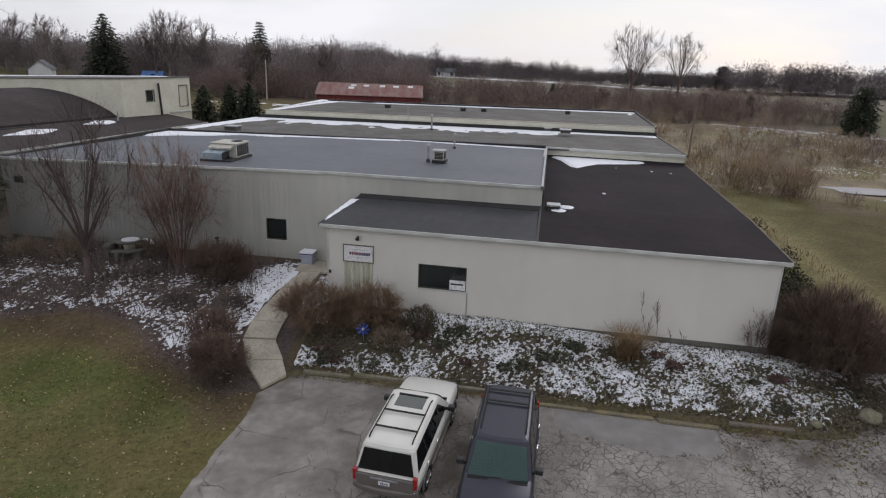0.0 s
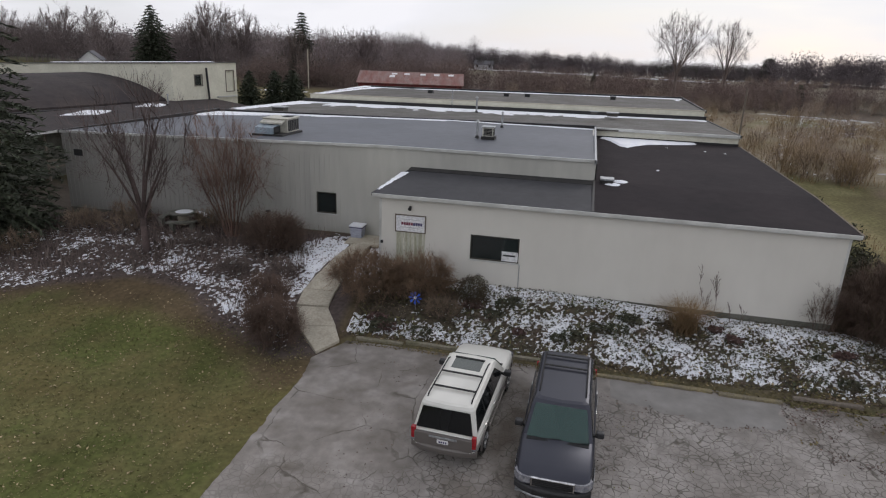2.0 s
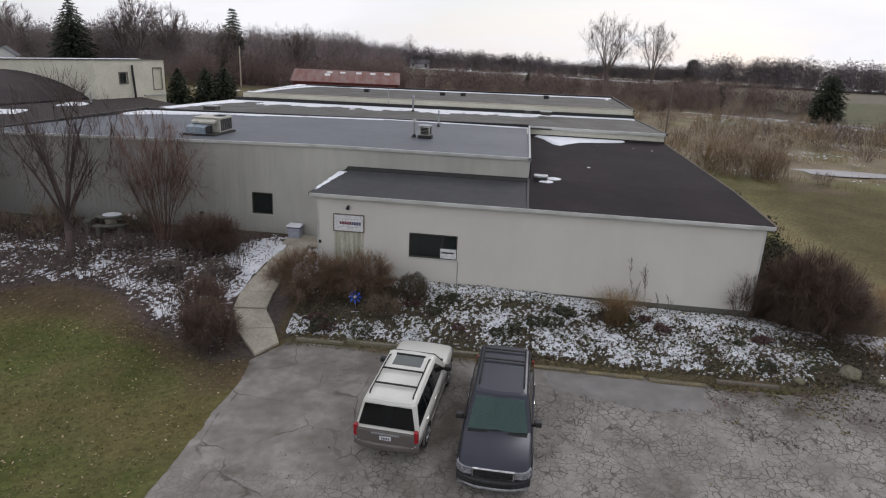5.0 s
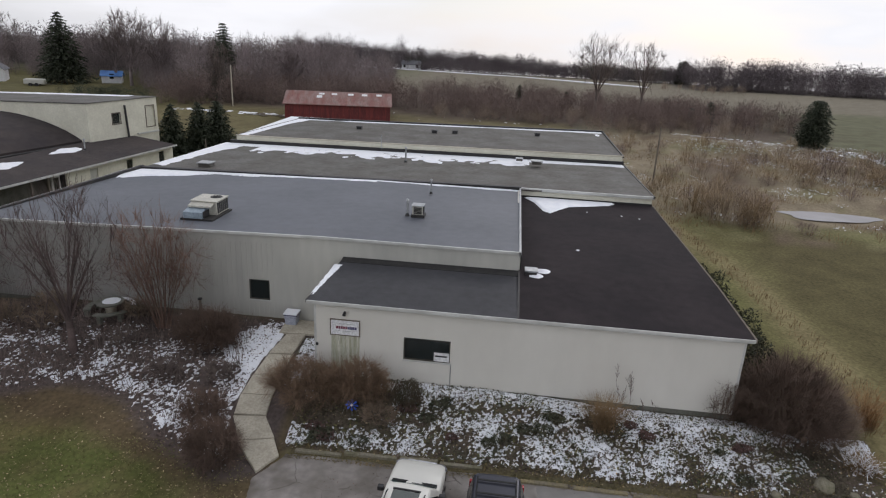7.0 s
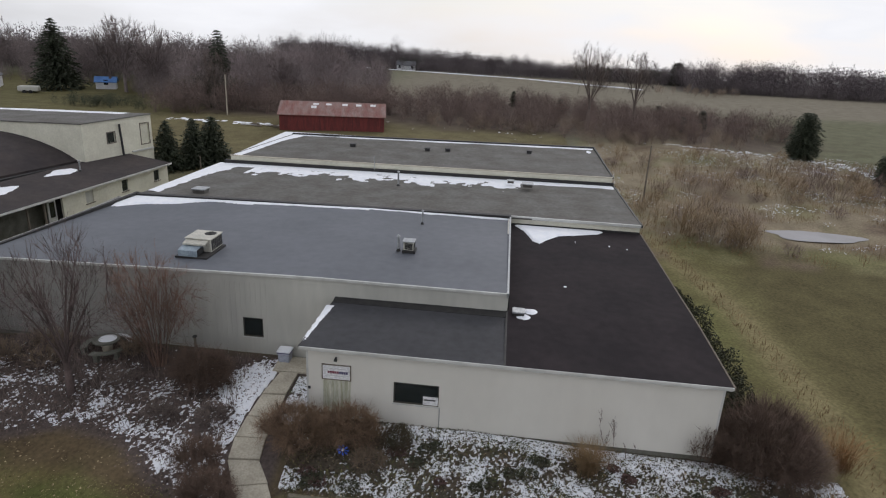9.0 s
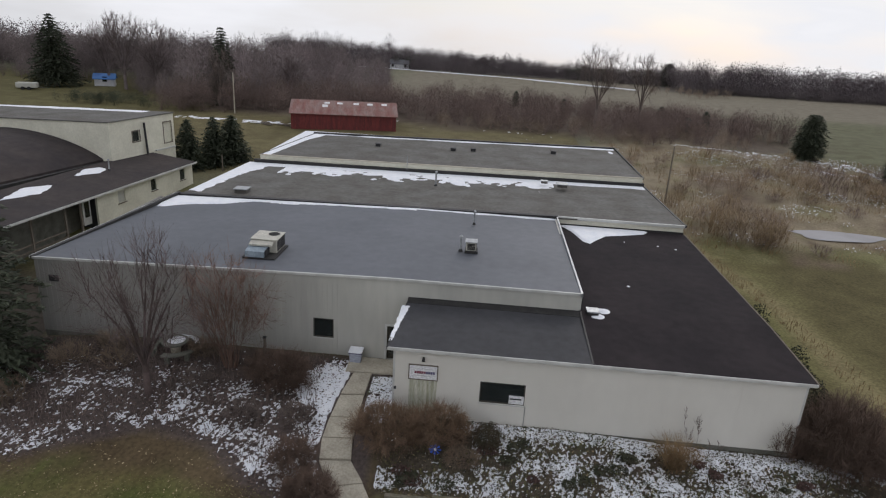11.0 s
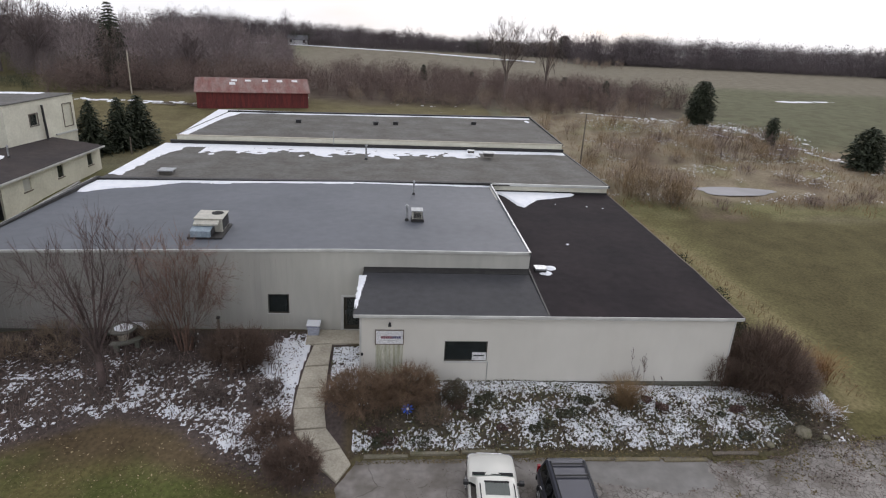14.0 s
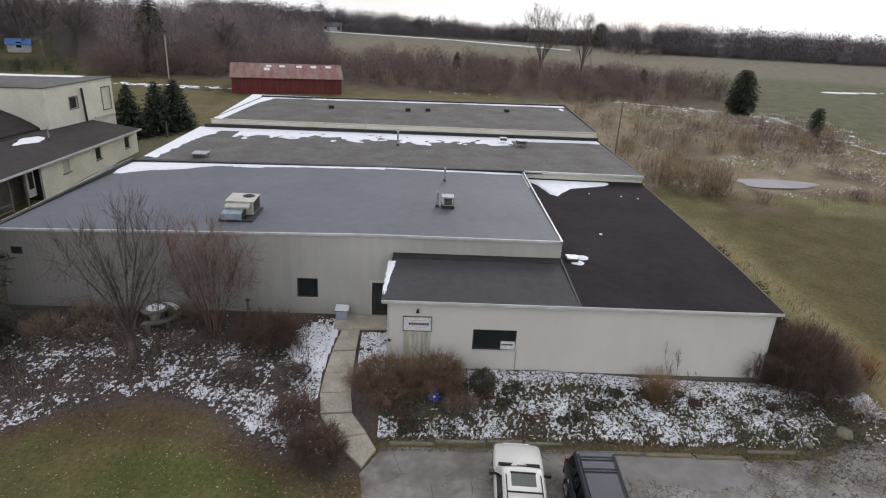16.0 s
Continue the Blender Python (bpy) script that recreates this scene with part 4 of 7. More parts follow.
TL, TW, TZ = 9.9, 26.0, 7.5
bm = bmesh.new()
for a0, a1, z0, z1 in ((0, 3.2, -1, TZ), (3.2, 4.3, -1, 5.1), (3.2, 4.3, 6.2, TZ), (4.3, 8.1, -1, TZ), (8.1, 9.4, -1, 4.3), (8.1, 9.4, 6.6, TZ), (9.4, TL, -1, TZ)):
    tbox(bm, a0, a1, 0, 0.25, z0, z1)
part("east_wall", bm, M_STUCCO, tall, "cream painted east wall")
part("south_wall", tbox(bmesh.new(), 0, 0.25, 0.25, TW, -1, TZ), M_STUCCO, tall, "pale cream south wall")
part("north_wall", tbox(bmesh.new(), TL - 0.25, TL, 0.25, TW, -1, TZ), M_STUCCO, tall)
part("roof", tbox(bmesh.new(), -0.1, TL + 0.1, -0.1, TW, TZ + 0.003, TZ + 0.10), M_ROOF_GRIT, tall, "pale gritty flat roof")
for a0, a1, z0, z1, m in ((3.2, 4.3, 5.1, 6.2, M_GLASS), (8.1, 9.4, 4.3, 6.6, M_STUCCO)):
    w = part("window", tbox(bmesh.new(), a0, a1, 0.14, 0.18, z0, z1), m, tall, "dark window" if m == M_GLASS else "boarded loading opening")
    bm = bmesh.new()
    for p in ((a0 - 0.08, a0, z0, z1), (a1, a1 + 0.08, z0, z1), (a0 - 0.08, a1 + 0.08, z1, z1 + 0.1), (a0 - 0.08, a1 + 0.08, z0 - 0.1, z0)):
        tbox(bm, p[0], p[1], -0.05, 0.02, p[2], p[3])
    part("frame", bm, M_WOOD, w)
part("flue", tube(bmesh.new(), tp(5.0, -0.25, 3.4), tp(4.8, -0.25, 7.0), 0.12, n=10), M_DARKMETAL, tall, "dark metal flue against the wall")
part("ledge", tbox(bmesh.new(), 6.5, 9.8, -0.18, -0.003, 3.6, 3.75), M_TRIM, tall)
snow_on("roof_snow", -72, -43.3, 58, 82, 0.45, lambda X, Y: TZ + 0.10 - 0.042 * ((X - C.x) * bn.x + (Y - C.y) * bn.y),
        lambda X, Y: np.minimum(0.7 - np.abs(((X - C.x) * en.x + (Y - C.y) * en.y) - (TL - 0.7)) + 0.3 * nz(X, Y, 0.2),
                                ((X - C.x) * ey.x + (Y - C.y) * ey.y) - 2.0) , "line of snow along the tall block's roof edge")

barrel = thing("barrel_roof_hall", "hall under a low barrel roof of dark roll roofing", "building")
bm = bmesh.new()
ring = []
for k in range(25):
    b = 1.0 + (24.0 - 1.0) * k / 24
    z = 3.3 + 2.75 * max(0.0, 1 - ((b - 11.5) / 11.0) ** 2) ** 0.8
    ring.append((bm.verts.new(tp(-26.0, b, z)), bm.verts.new(tp(-0.01, b, z))))
for (a, b), (c, d) in zip(ring, ring[1:]):
    bm.faces.new((a, b, d, c))
solid = bmesh.ops.extrude_face_region(bm, geom=bm.faces[:])
bmesh.ops.translate(bm, verts=[g for g in solid["geom"] if isinstance(g, bmesh.types.BMVert)], vec=(0, 0, -0.2))
part("roof", bm, M_BARREL, barrel, "brown-black barrel roof", smooth=False)
part("south_wall", tbox(bmesh.new(), -26.0, -25.75, 1.2, 23.5, -2.5, 3.4), M_STUCCO, barrel)
part("roof_kerb", tbox(bmesh.new(), -26.0, -0.02, 0.5, 1.0, 3.0, 3.5), M_TAR, barrel, "dark kerb below the barrel roof")

wing = thing("low_wing", "low cream wing with dark roof and open porch", "building")
W0, W1 = Vector((-41.35, 44.0, 0)), Vector((-38.95, 66.3, 0))
wx = (W1 - W0).normalized()
wy = Vector((-wx.y, wx.x, 0))


def wbox(bm, a0, a1, b0, b1, z0, z1):
    q = [W0 + wx * a + wy * b for a, b in ((a0, b0), (a0, b1), (a1, b1), (a1, b0))]
    return slab(bm, [(p.x, p.y, z1) for p in q], z1 - z0)


WL = (W1 - W0).length
bm = bmesh.new()
wins = ((9.8, 10.8), (14.8, 15.7), (19.9, 20.8))
edges = [7.0] + [e for w in wins for e in w] + [WL - 0.3]
for a0, a1 in zip(edges[0::2], edges[1::2]):
    wbox(bm, a0, a1, 0.5, 0.7, -0.8, 2.75)
for a0, a1 in wins:
    wbox(bm, a0, a1, 0.5, 0.7, -0.8, 1.30)
    wbox(bm, a0, a1, 0.5, 0.7, 2.45, 2.75)
part("east_wall", bm, M_STUCCO, wing, "yellowed cream painted block wall")
for a0, a1 in wins:
    w = part("window", wbox(bmesh.new(), a0, a1, 0.6, 0.64, 1.30, 2.45), M_GLASS if a0 > 12 else M_SIDING_MID, wing, "small dark window" if a0 > 12 else "window blanked with a pale blind")
    part("sill", wbox(bmesh.new(), a0 - 0.1, a1 + 0.1, 0.40, 0.52, 1.22, 1.298), M_WOOD, w)
# porch wall and side get dark materials for the shade below the roof
part("porch_wall", wbox(bmesh.new(), -6.0, 7.0, 2.2, 2.4, -1.2, 2.75), M_PLINTH, wing, "recessed porch wall, coloured dark for the roof's shade")
part("porch_side", wbox(bmesh.new(), 7.0, 7.2, 0.72, 2.2, -0.8, 2.75), M_DARKMETAL, wing)
pd = part("porch_door", wbox(bmesh.new(), 5.75, 6.7, 1.0, 1.09, 0.2, 2.5), M_TRIM, wing, "white porch door with a glazed panel")
part("door_pane", wbox(bmesh.new(), 5.95, 6.5, 0.96, 0.998, 0.9, 2.3), M_GLASS, pd)
for a in (-4.0, -0.5, 3.1, 4.9):
    part("porch_post", wbox(bmesh.new(), a, a + 0.15, 0.5, 0.65, -1.0, 2.75), M_WOOD, wing)
part("porch_rail", wbox(bmesh.new(), -3.85, 3.1, 0.53, 0.6, 0.5, 0.62), M_WOOD, wing)
part("porch_rail", wbox(bmesh.new(), -3.85, 3.1, 0.53, 0.6, 0.0, 0.1), M_WOOD, wing)
q = [W0 + wx * a + wy * b for a, b in ((-6, 0), (WL, 0), (WL, 6.2), (-6, 6.2))]
part("roof", slab(bmesh.new(), [(p.x, p.y, z) for p, z in zip(q, (2.92, 2.92, 3.62, 3.62))], 0.12), M_BARREL, wing, "dark roll roofing")
part("eaves_trim", wbox(bmesh.new(), -6, WL, -0.06, -0.002, 2.78, 2.95), M_TRIM, wing, "pale eaves trim")
part("north_wall", wbox(bmesh.new(), WL - 0.3, WL - 0.1, 0.5, 6.0, -0.8, 2.8), M_STUCCO, wing)
part("inner_wall", wbox(bmesh.new(), -6, WL - 0.3, 5.8, 6.0, -0.8, 3.3), M_STUCCO, wing)
snow_on("roof_snow", -50, -41, 42, 58, 0.2, lambda X, Y: 2.92 + ((X - W0.x) * wy.x + (Y - W0.y) * wy.y) * 0.1129,
        lambda X, Y: np.maximum(1.6 - np.abs((X - W0.x) * wy.x + (Y - W0.y) * wy.y - 4.9) * 1.6 - np.abs((X - W0.x) * wx.x + (Y - W0.y) * wx.y - 12.2) * 0.75,
                                1.3 - np.abs((X - W0.x) * wy.x + (Y - W0.y) * wy.y - 4.4) * 1.3 - np.abs((X - W0.x) * wx.x + (Y - W0.y) * wx.y - 4.0) * 0.42) + 0.4 * nz(X, Y, 0.7),
        "patches of snow on the low wing's roof")
roof_pipe(-43.6, 57.4, 3.5, 1.0, 0.07)

# red barn behind
barn = thing("red_barn", "long red board barn with a rusty metal roof", "barn", (-31.4, 106.5, 1.15), 12.0)
BL, BW, BH, BR = 8.5, 4.5, 3.25, 4.75
part("south_wall", boxed(-BL, BL, -BW, -BW + 0.15, -0.8, BH), M_BARNRED, barn)
part("north_wall", boxed(-BL, BL, BW - 0.15, BW, -0.8, BH), M_BARNRED, barn)
for s in (-1, 1):
    bm = bmesh.new()
    x = s * BL
    v = [bm.verts.new((x, y, z)) for y, z in ((-BW + 0.15, -0.8), (BW - 0.15, -0.8), (BW - 0.15, BH), (0, BR), (-BW + 0.15, BH))]
    u = [bm.verts.new((x - s * 0.15, p.co.y, p.co.z)) for p in v]
    bm.faces.new(v)
    bm.faces.new(u[::-1])
    for i in range(5):
        bm.faces.new((v[i], u[i], u[(i + 1) % 5], v[(i + 1) % 5]))
    part("gable_wall", bm, M_BARNRED, barn)
for k in range(42):
    part("board_batten", boxed(-BL + 0.2 + k * 0.4, -BL + 0.26 + k * 0.4, -BW - 0.03, -BW + 0.002, -0.7, BH - 0.05), M_BARNRED, barn)
for s in (-1, 1):
    bm = bmesh.new()
    slab(bm, [(-BL - 0.3, s * (BW + 0.35), BH - 0.12), (BL + 0.3, s * (BW + 0.35), BH - 0.12), (BL + 0.3, 0, BR + 0.08), (-BL - 0.3, 0, BR + 0.08)], 0.08)
    part("roof_slope", bm, M_BARNROOF, barn, "rusty corrugated metal")
    for k in range(28):
        x = -BL + k * 0.62
        part("roof_rib", slab(bmesh.new(), [(x, s * (BW + 0.35), BH - 0.08), (x + 0.05, s * (BW + 0.35), BH - 0.08), (x + 0.05, 0, BR + 0.12), (x, 0, BR + 0.12)], 0.05), M_BARNROOF, barn)
for x, d, w in ((-3.6, 1.9, 0.5), (-3.3, 0.9, 0.35), (-1.2, 0.9, 0.35), (1.5, 0.9, 0.4), (3.8, 0.9, 0.4), (6.2, 0.8, 0.4)):
    z = lambda y: BR + 0.13 - (BR - BH + 0.2) * y / (BW + 0.35)
    part("roof_patch", slab(bmesh.new(), [(x, -d - w, z(d + w)), (x + 0.9, -d - w, z(d + w)), (x + 0.9, -d + w * 0.6, z(d - w * 0.6)), (x, -d + w * 0.6, z(d - w * 0.6))], 0.05), M_PAPER, barn, "pale translucent roof sheet")
part("barn_door", boxed(BL - 0.02, BL + 0.06, -2.4, 0.4, -0.7, 2.6), M_BARNRED, barn)


# ---- plants: how they are grown ----
def sticks(segs, sides=3):
    """Vertices and faces of tapered sticks from rows of x0 y0 z0 x1 y1 z1 r0 r1."""
    s = np.asarray(segs, float)
    a, b, r0, r1 = s[:, :3], s[:, 3:6], s[:, 6], s[:, 7]
    d = b - a
    d = d / np.maximum(np.linalg.norm(d, axis=1, keepdims=True), 1e-6)
    ref = np.where(np.abs(d[:, 2:3]) < 0.9, [[0, 0, 1.0]], [[1.0, 0, 0]])
    u = np.cross(d, ref)
    u /= np.linalg.norm(u, axis=1, keepdims=True)
    v = np.cross(d, u)
    ang = 2 * np.pi * np.arange(sides) / sides
    ring = np.cos(ang)[None, :, None] * u[:, None] + np.sin(ang)[None, :, None] * v[:, None]
    lo, hi = a[:, None] + ring * r0[:, None, None], b[:, None] + ring * r1[:, None, None]
    verts = np.concatenate([lo, hi], 1).reshape(-1, 3)
    base = np.arange(len(s))[:, None] * 2 * sides
    k = np.arange(sides)
    if sides == 2:
        return verts, np.concatenate([base, base + 1, base + 3, base + 2], 1)
    faces = np.stack([base + k, base + (k + 1) % sides, base + sides + (k + 1) % sides, base + sides + k], -1).reshape(-1, 4)
    return verts, faces


def blades(centre, along, across):
    """Flat four-cornered leaves from their middles and half axes."""
    verts = np.stack([centre - along - across * 0.5, centre - along * 0.1 - across, centre + along, centre - along * 0.1 + across], 1).reshape(-1, 3)
    return verts, np.arange(len(centre) * 4).reshape(-1, 4)


def grow(rng, p, d, length, r, level, out, up=0.15, spread=0.6, kids=4, wob=0.16, shrink=0.6, steps=4, thin=0.006):
    """A limb that bends as it goes and bears smaller ones; adds rows for sticks()."""
    p, d = np.array(p, float), np.array(d, float)
    step = length / steps
    for k in range(steps):
        d = d + rng.normal(0, wob, 3) + (0, 0, up * 0.3)
        d /= np.linalg.norm(d)
        q = p + d * step
        ra, rb = r * (1 - 0.7 * k / steps), r * (1 - 0.7 * (k + 1) / steps)
        out.append((*p, *q, max(ra, thin), max(rb, thin * 0.8)))
        if level > 0 and k >= (1 if level > 1 else 0):
            for _ in range(max(1, int(kids * rng.uniform(0.5, 1.2) / (steps - 1) + rng.uniform(0, 1)))):
                side = rng.normal(0, 1, 3)
                side -= side @ d * d
                side /= np.linalg.norm(side)
                nd = d * (1 - spread * 0.5) + side * spread + (0, 0, up)
                grow(rng, p + (q - p) * rng.uniform(0, 1), nd / np.linalg.norm(nd), length * shrink * rng.uniform(0.6, 1.1), rb * 0.6, level - 1, out, up, spread, kids, wob, shrink, steps if level > 1 else max(2, steps - 1), thin)
        p = q
    return out


def bare_tree(seed, height, trunk, stems=1, level=3, lean=0.15, thin=0.008, **kw):
    rng = np.random.default_rng(seed)
    out = []
    for k in range(stems):
        a = rng.uniform(0, 2 * np.pi)
        d = np.array([lean * np.cos(a), lean * np.sin(a), 1.0])
        grow(rng, (0.12 * np.cos(a) * (stems > 1), 0.12 * np.sin(a) * (stems > 1), -0.1), d, height * rng.uniform(0.75, 1.0), trunk * rng.uniform(0.7, 1.0), level, out, thin=thin, **kw)
    return np.array(out)


def plant(name, label, category, segs, mat, at, group="", kind="", child="crown", sides=3, extra=()):
    ob = thing(name, label, category, at, group=group, kind=kind)
    big = 0.045 if segs[:, 6].max() > 0.045 else 0.55 * segs[:, 6].max()
    if big != 0.045 and (segs[:, 6] > big).sum() < 60:
        big = 1.0
    for nm, sel in (("trunk" if big == 0.045 else "framework", segs[:, 6] > big), (child, segs[:, 6] <= big)):
        if sel.any():
            v, f = sticks(segs[sel], 6 if nm == "trunk" else sides)
            part(nm, raw(nm, v.tolist(), f.tolist(), mat, nm == "trunk"), None, ob)
    for nm, me in extra:
        part(nm, me, None, ob)
    return ob


def leaf_cloud(seed, n, centre, size, spread_fn, mat, name):
    rng = np.random.default_rng(seed)
    c = spread_fn(rng, n)
    a, b = rng.normal(0, 1, (n, 3)), rng.normal(0, 1, (n, 3))
    a /= np.linalg.norm(a, axis=1, keepdims=True)
    b -= (a * b).sum(1, keepdims=True) * a
    b /= np.linalg.norm(b, axis=1, keepdims=True)
    s = size * rng.uniform(0.5, 1.2, (n, 1))
    v, f = blades(c, a * s, b * s * 0.5)
    return raw(name, v.tolist(), f.tolist(), mat)


def spruce_mesh(seed, h, r, mat, base=0.05, n=16, droop=0.25, power=0.8, tuft=0.16, egg=False):
    """Tiers of drooping boughs with needle sprays, as one crown."""
    rng = np.random.default_rng(seed)
    cs, al, ac = [], [], []
    z = h * base
    while z < h * 0.99:
        frac = (z - h * base) / (h * (1 - base))
        rad = r * (math.sqrt(max(0.0, 1 - ((frac - 0.38) / 0.66) ** 2)) if egg else (1 - frac) ** power) * rng.uniform(0.85, 1.1) + 0.06
        m = max(5, int(n * (0.35 + 0.65 * (1 - frac))))
        for k in range(m):
            a = 2 * np.pi * (k + rng.uniform(-0.4, 0.4)) / m
            ln = rad * rng.uniform(0.7, 1.12)
            steps = max(2, int(ln / (tuft * 0.9)))
            for j in range(steps):
                t = (j + 0.6) / steps
                p = np.array([np.cos(a) * ln * t, np.sin(a) * ln * t, z - droop * ln * t * t + rng.normal(0, 0.04)])
                for s in range(3):
                    d = np.array([np.cos(a + rng.normal(0, 0.6)), np.sin(a + rng.normal(0, 0.6)), rng.normal(-0.1, 0.35)])
                    d /= np.linalg.norm(d)
                    e = np.cross(d, (rng.normal(0, 0.5), rng.normal(0, 0.5), 1.0))
                    e /= np.linalg.norm(e)
                    cs.append(p + rng.normal(0, 0.05, 3))
                    al.append(d * tuft * rng.uniform(0.7, 1.3))
                    ac.append(e * tuft * 0.30)
        z += h * 0.035 + 0.06
    v, f = blades(np.array(cs), np.array(al), np.array(ac))
    return raw("crown", v.tolist(), f.tolist(), mat)


M_TWIG = material("grey_brown_twigs", (0.175, 0.138, 0.120), (0.125, 0.100, 0.090), 1.2, 0.9, bump=0, grain=0.2, vary=0.25, island=True)
M_TWIG_RED = material("reddish_brown_shoots", (0.225, 0.150, 0.098), (0.160, 0.108, 0.074), 1.0, 0.9, bump=0, grain=0.2, vary=0.35, island=True)
M_TWIG_DARK = material("dark_brown_shoots", (0.235, 0.176, 0.128), (0.170, 0.128, 0.096), 1.0, 0.9, bump=0, grain=0.2, vary=0.3, island=True)
M_TWIG_BLACK = material("blackish_brown_shoots", (0.136, 0.092, 0.070), (0.098, 0.067, 0.052), 1.0, 0.9, bump=0, grain=0.2, vary=0.3, island=True)
M_TREE = material("dark_grey_brown_bark_twigs", (0.108, 0.080, 0.074), (0.080, 0.060, 0.057), 1.2, 0.9, bump=0, grain=0.2, vary=0.3, island=True)
M_TREE_RED = material("brown_bark_twigs", (0.185, 0.118, 0.092), (0.138, 0.090, 0.074), 1.2, 0.9, bump=0, grain=0.2, vary=0.3, island=True)
M_BARK = material("grey_bark", (0.15, 0.13, 0.115), (0.10, 0.088, 0.08), 2.0, 0.95, bump=0.5, grain=0.25)
# distance haze is put into both wood colours: lightened and slightly pink
M_WOODS = material("haze_lightened_branches", (0.205, 0.168, 0.164), (0.155, 0.128, 0.126), 0.08, 0.95, bump=0, grain=0.15, grain_scale=0.8, vary=0.2, island=True)
M_WOODS2 = material("paler_hazed_branches", (0.290, 0.240, 0.236), (0.225, 0.188, 0.184), 0.08, 0.95, bump=0, grain=0.15, grain_scale=0.8, vary=0.2, island=True)
M_SCRUB = material("brown_scrub_branches", (0.200, 0.148, 0.130), (0.150, 0.112, 0.100), 0.08, 0.95, bump=0, grain=0.15, grain_scale=0.8, vary=0.3, island=True)
M_SCRUB2 = material("tan_brown_scrub", (0.290, 0.226, 0.172), (0.225, 0.175, 0.136), 0.1, 0.95, bump=0, grain=0.15, grain_scale=0.8, vary=0.3, island=True)
M_SCRUB3 = material("pale_tan_olive_scrub", (0.320, 0.240, 0.152), (0.245, 0.182, 0.115), 0.1, 0.95, bump=0, grain=0.15, grain_scale=0.8, vary=0.3, island=True)
M_TAN = material("dry_tan_stalks", (0.27, 0.185, 0.10), (0.19, 0.125, 0.07), 0.3, 0.95, bump=0, grain=0.2, vary=0.3, island=True)
M_ORANGE = material("rusty_dry_grass", (0.30, 0.165, 0.07), (0.21, 0.115, 0.055), 0.5, 0.95, bump=0, grain=0.2, vary=0.3, island=True)
M_ORANGE_DULL = material("dull_tan_moss", (0.165, 0.125, 0.062), (0.11, 0.095, 0.045), 0.7, 0.95, bump=0, grain=0.2, vary=0.4, island=True)
M_NEEDLE = material("dark_green_needles", (0.058, 0.068, 0.042), (0.042, 0.050, 0.033), 1.0, 0.8, bump=0, grain=0.2, vary=0.4, island=True)
M_IVY = material("dark_ground_ivy", (0.068, 0.078, 0.044), (0.105, 0.084, 0.060), 0.9, 0.75, bump=0, grain=0.25, vary=0.5, island=True)
M_LITTER = material("brown_leaf_litter", (0.150, 0.108, 0.090), (0.105, 0.080, 0.072), 0.8, 0.9, bump=0, grain=0.25, vary=0.5, island=True)
M_DRYLEAF = material("dry_tan_leaf", (0.36, 0.29, 0.18), (0.27, 0.21, 0.12), 2, 0.9, bump=0, vary=0.4, island=True)
# purple-grey tint paints the horizon haze onto the farthest trees
M_FARWOOD = material("haze_tinted_far_branches", (0.150, 0.126, 0.130), (0.118, 0.099, 0.104), 0.03, 0.95, bump=0, grain=0.12, grain_scale=0.15, vary=0.12, island=True)
M_GREENISH = material("dull_brown_green_leaves", (0.062, 0.058, 0.036), (0.085, 0.060, 0.042), 1.5, 0.85, bump=0, grain=0.2, vary=0.4, island=True)
M_GRASS = material("winter_grass_blades", (0.125, 0.128, 0.046), (0.160, 0.142, 0.062), 0.35, 0.9, bump=0, grain=0.2, vary=0.25, island=True)
# the sky's reflection is put into the pond's grey base colour
M_WATER = material("sky_grey_pond_water", (0.25, 0.245, 0.26), (0.21, 0.205, 0.215), 0.3, 0.6, bump=0.05, grain=0.05, spec=0.2)


# ---- walk, wheel stops, beds and snow in front of the buildings ----
def hgt(x, y):
    return float(land(x, y)) + 0.05 * fbm(x * 0.35, y * 0.35, 0.0, 3)


path = thing("garden_path", "path of worn concrete slabs leading up to the entrance", "path", kind="structure")
lefts = [(-14.0, 31.9), (-13.95, 30.25), (-13.45, 30.2), (-13.75, 28.2), (-13.9, 26.5), (-13.95, 25.1), (-13.75, 23.75), (-12.95, 22.3), (-11.5, 20.75)]
rights = [(-10.72, 31.9), (-10.72, 30.35), (-12.35, 30.3), (-12.4, 28.3), (-12.4, 26.6), (-12.35, 25.2), (-12.15, 23.85), (-11.35, 22.75), (-10.85, 21.9)]
for k in range(len(lefts) - 1):
    if k == 1:
        continue
    (ax, ay), (bx, by), (cx, cy), (dx, dy) = lefts[k], rights[k], rights[k + 1], lefts[k + 1]
    g = 0.035
    top = [(ax + g, ay - g, hgt(ax, ay) + 0.12), (bx - g, by - g, hgt(bx, by) + 0.12), (cx - g, cy + g, hgt(cx, cy) + 0.12), (dx + g, dy + g, hgt(dx, dy) + 0.12)]
    rise = 0.02 * ((k * 7) % 3 - 1)
    bm = slab(bmesh.new(), [(x, y, z + rise) for x, y, z in top], 0.3)
    bmesh.ops.bevel(bm, geom=[e for e in bm.edges], offset=0.015, segments=2, affect="EDGES")
    part("slab", bm, M_CONCRETE, path)

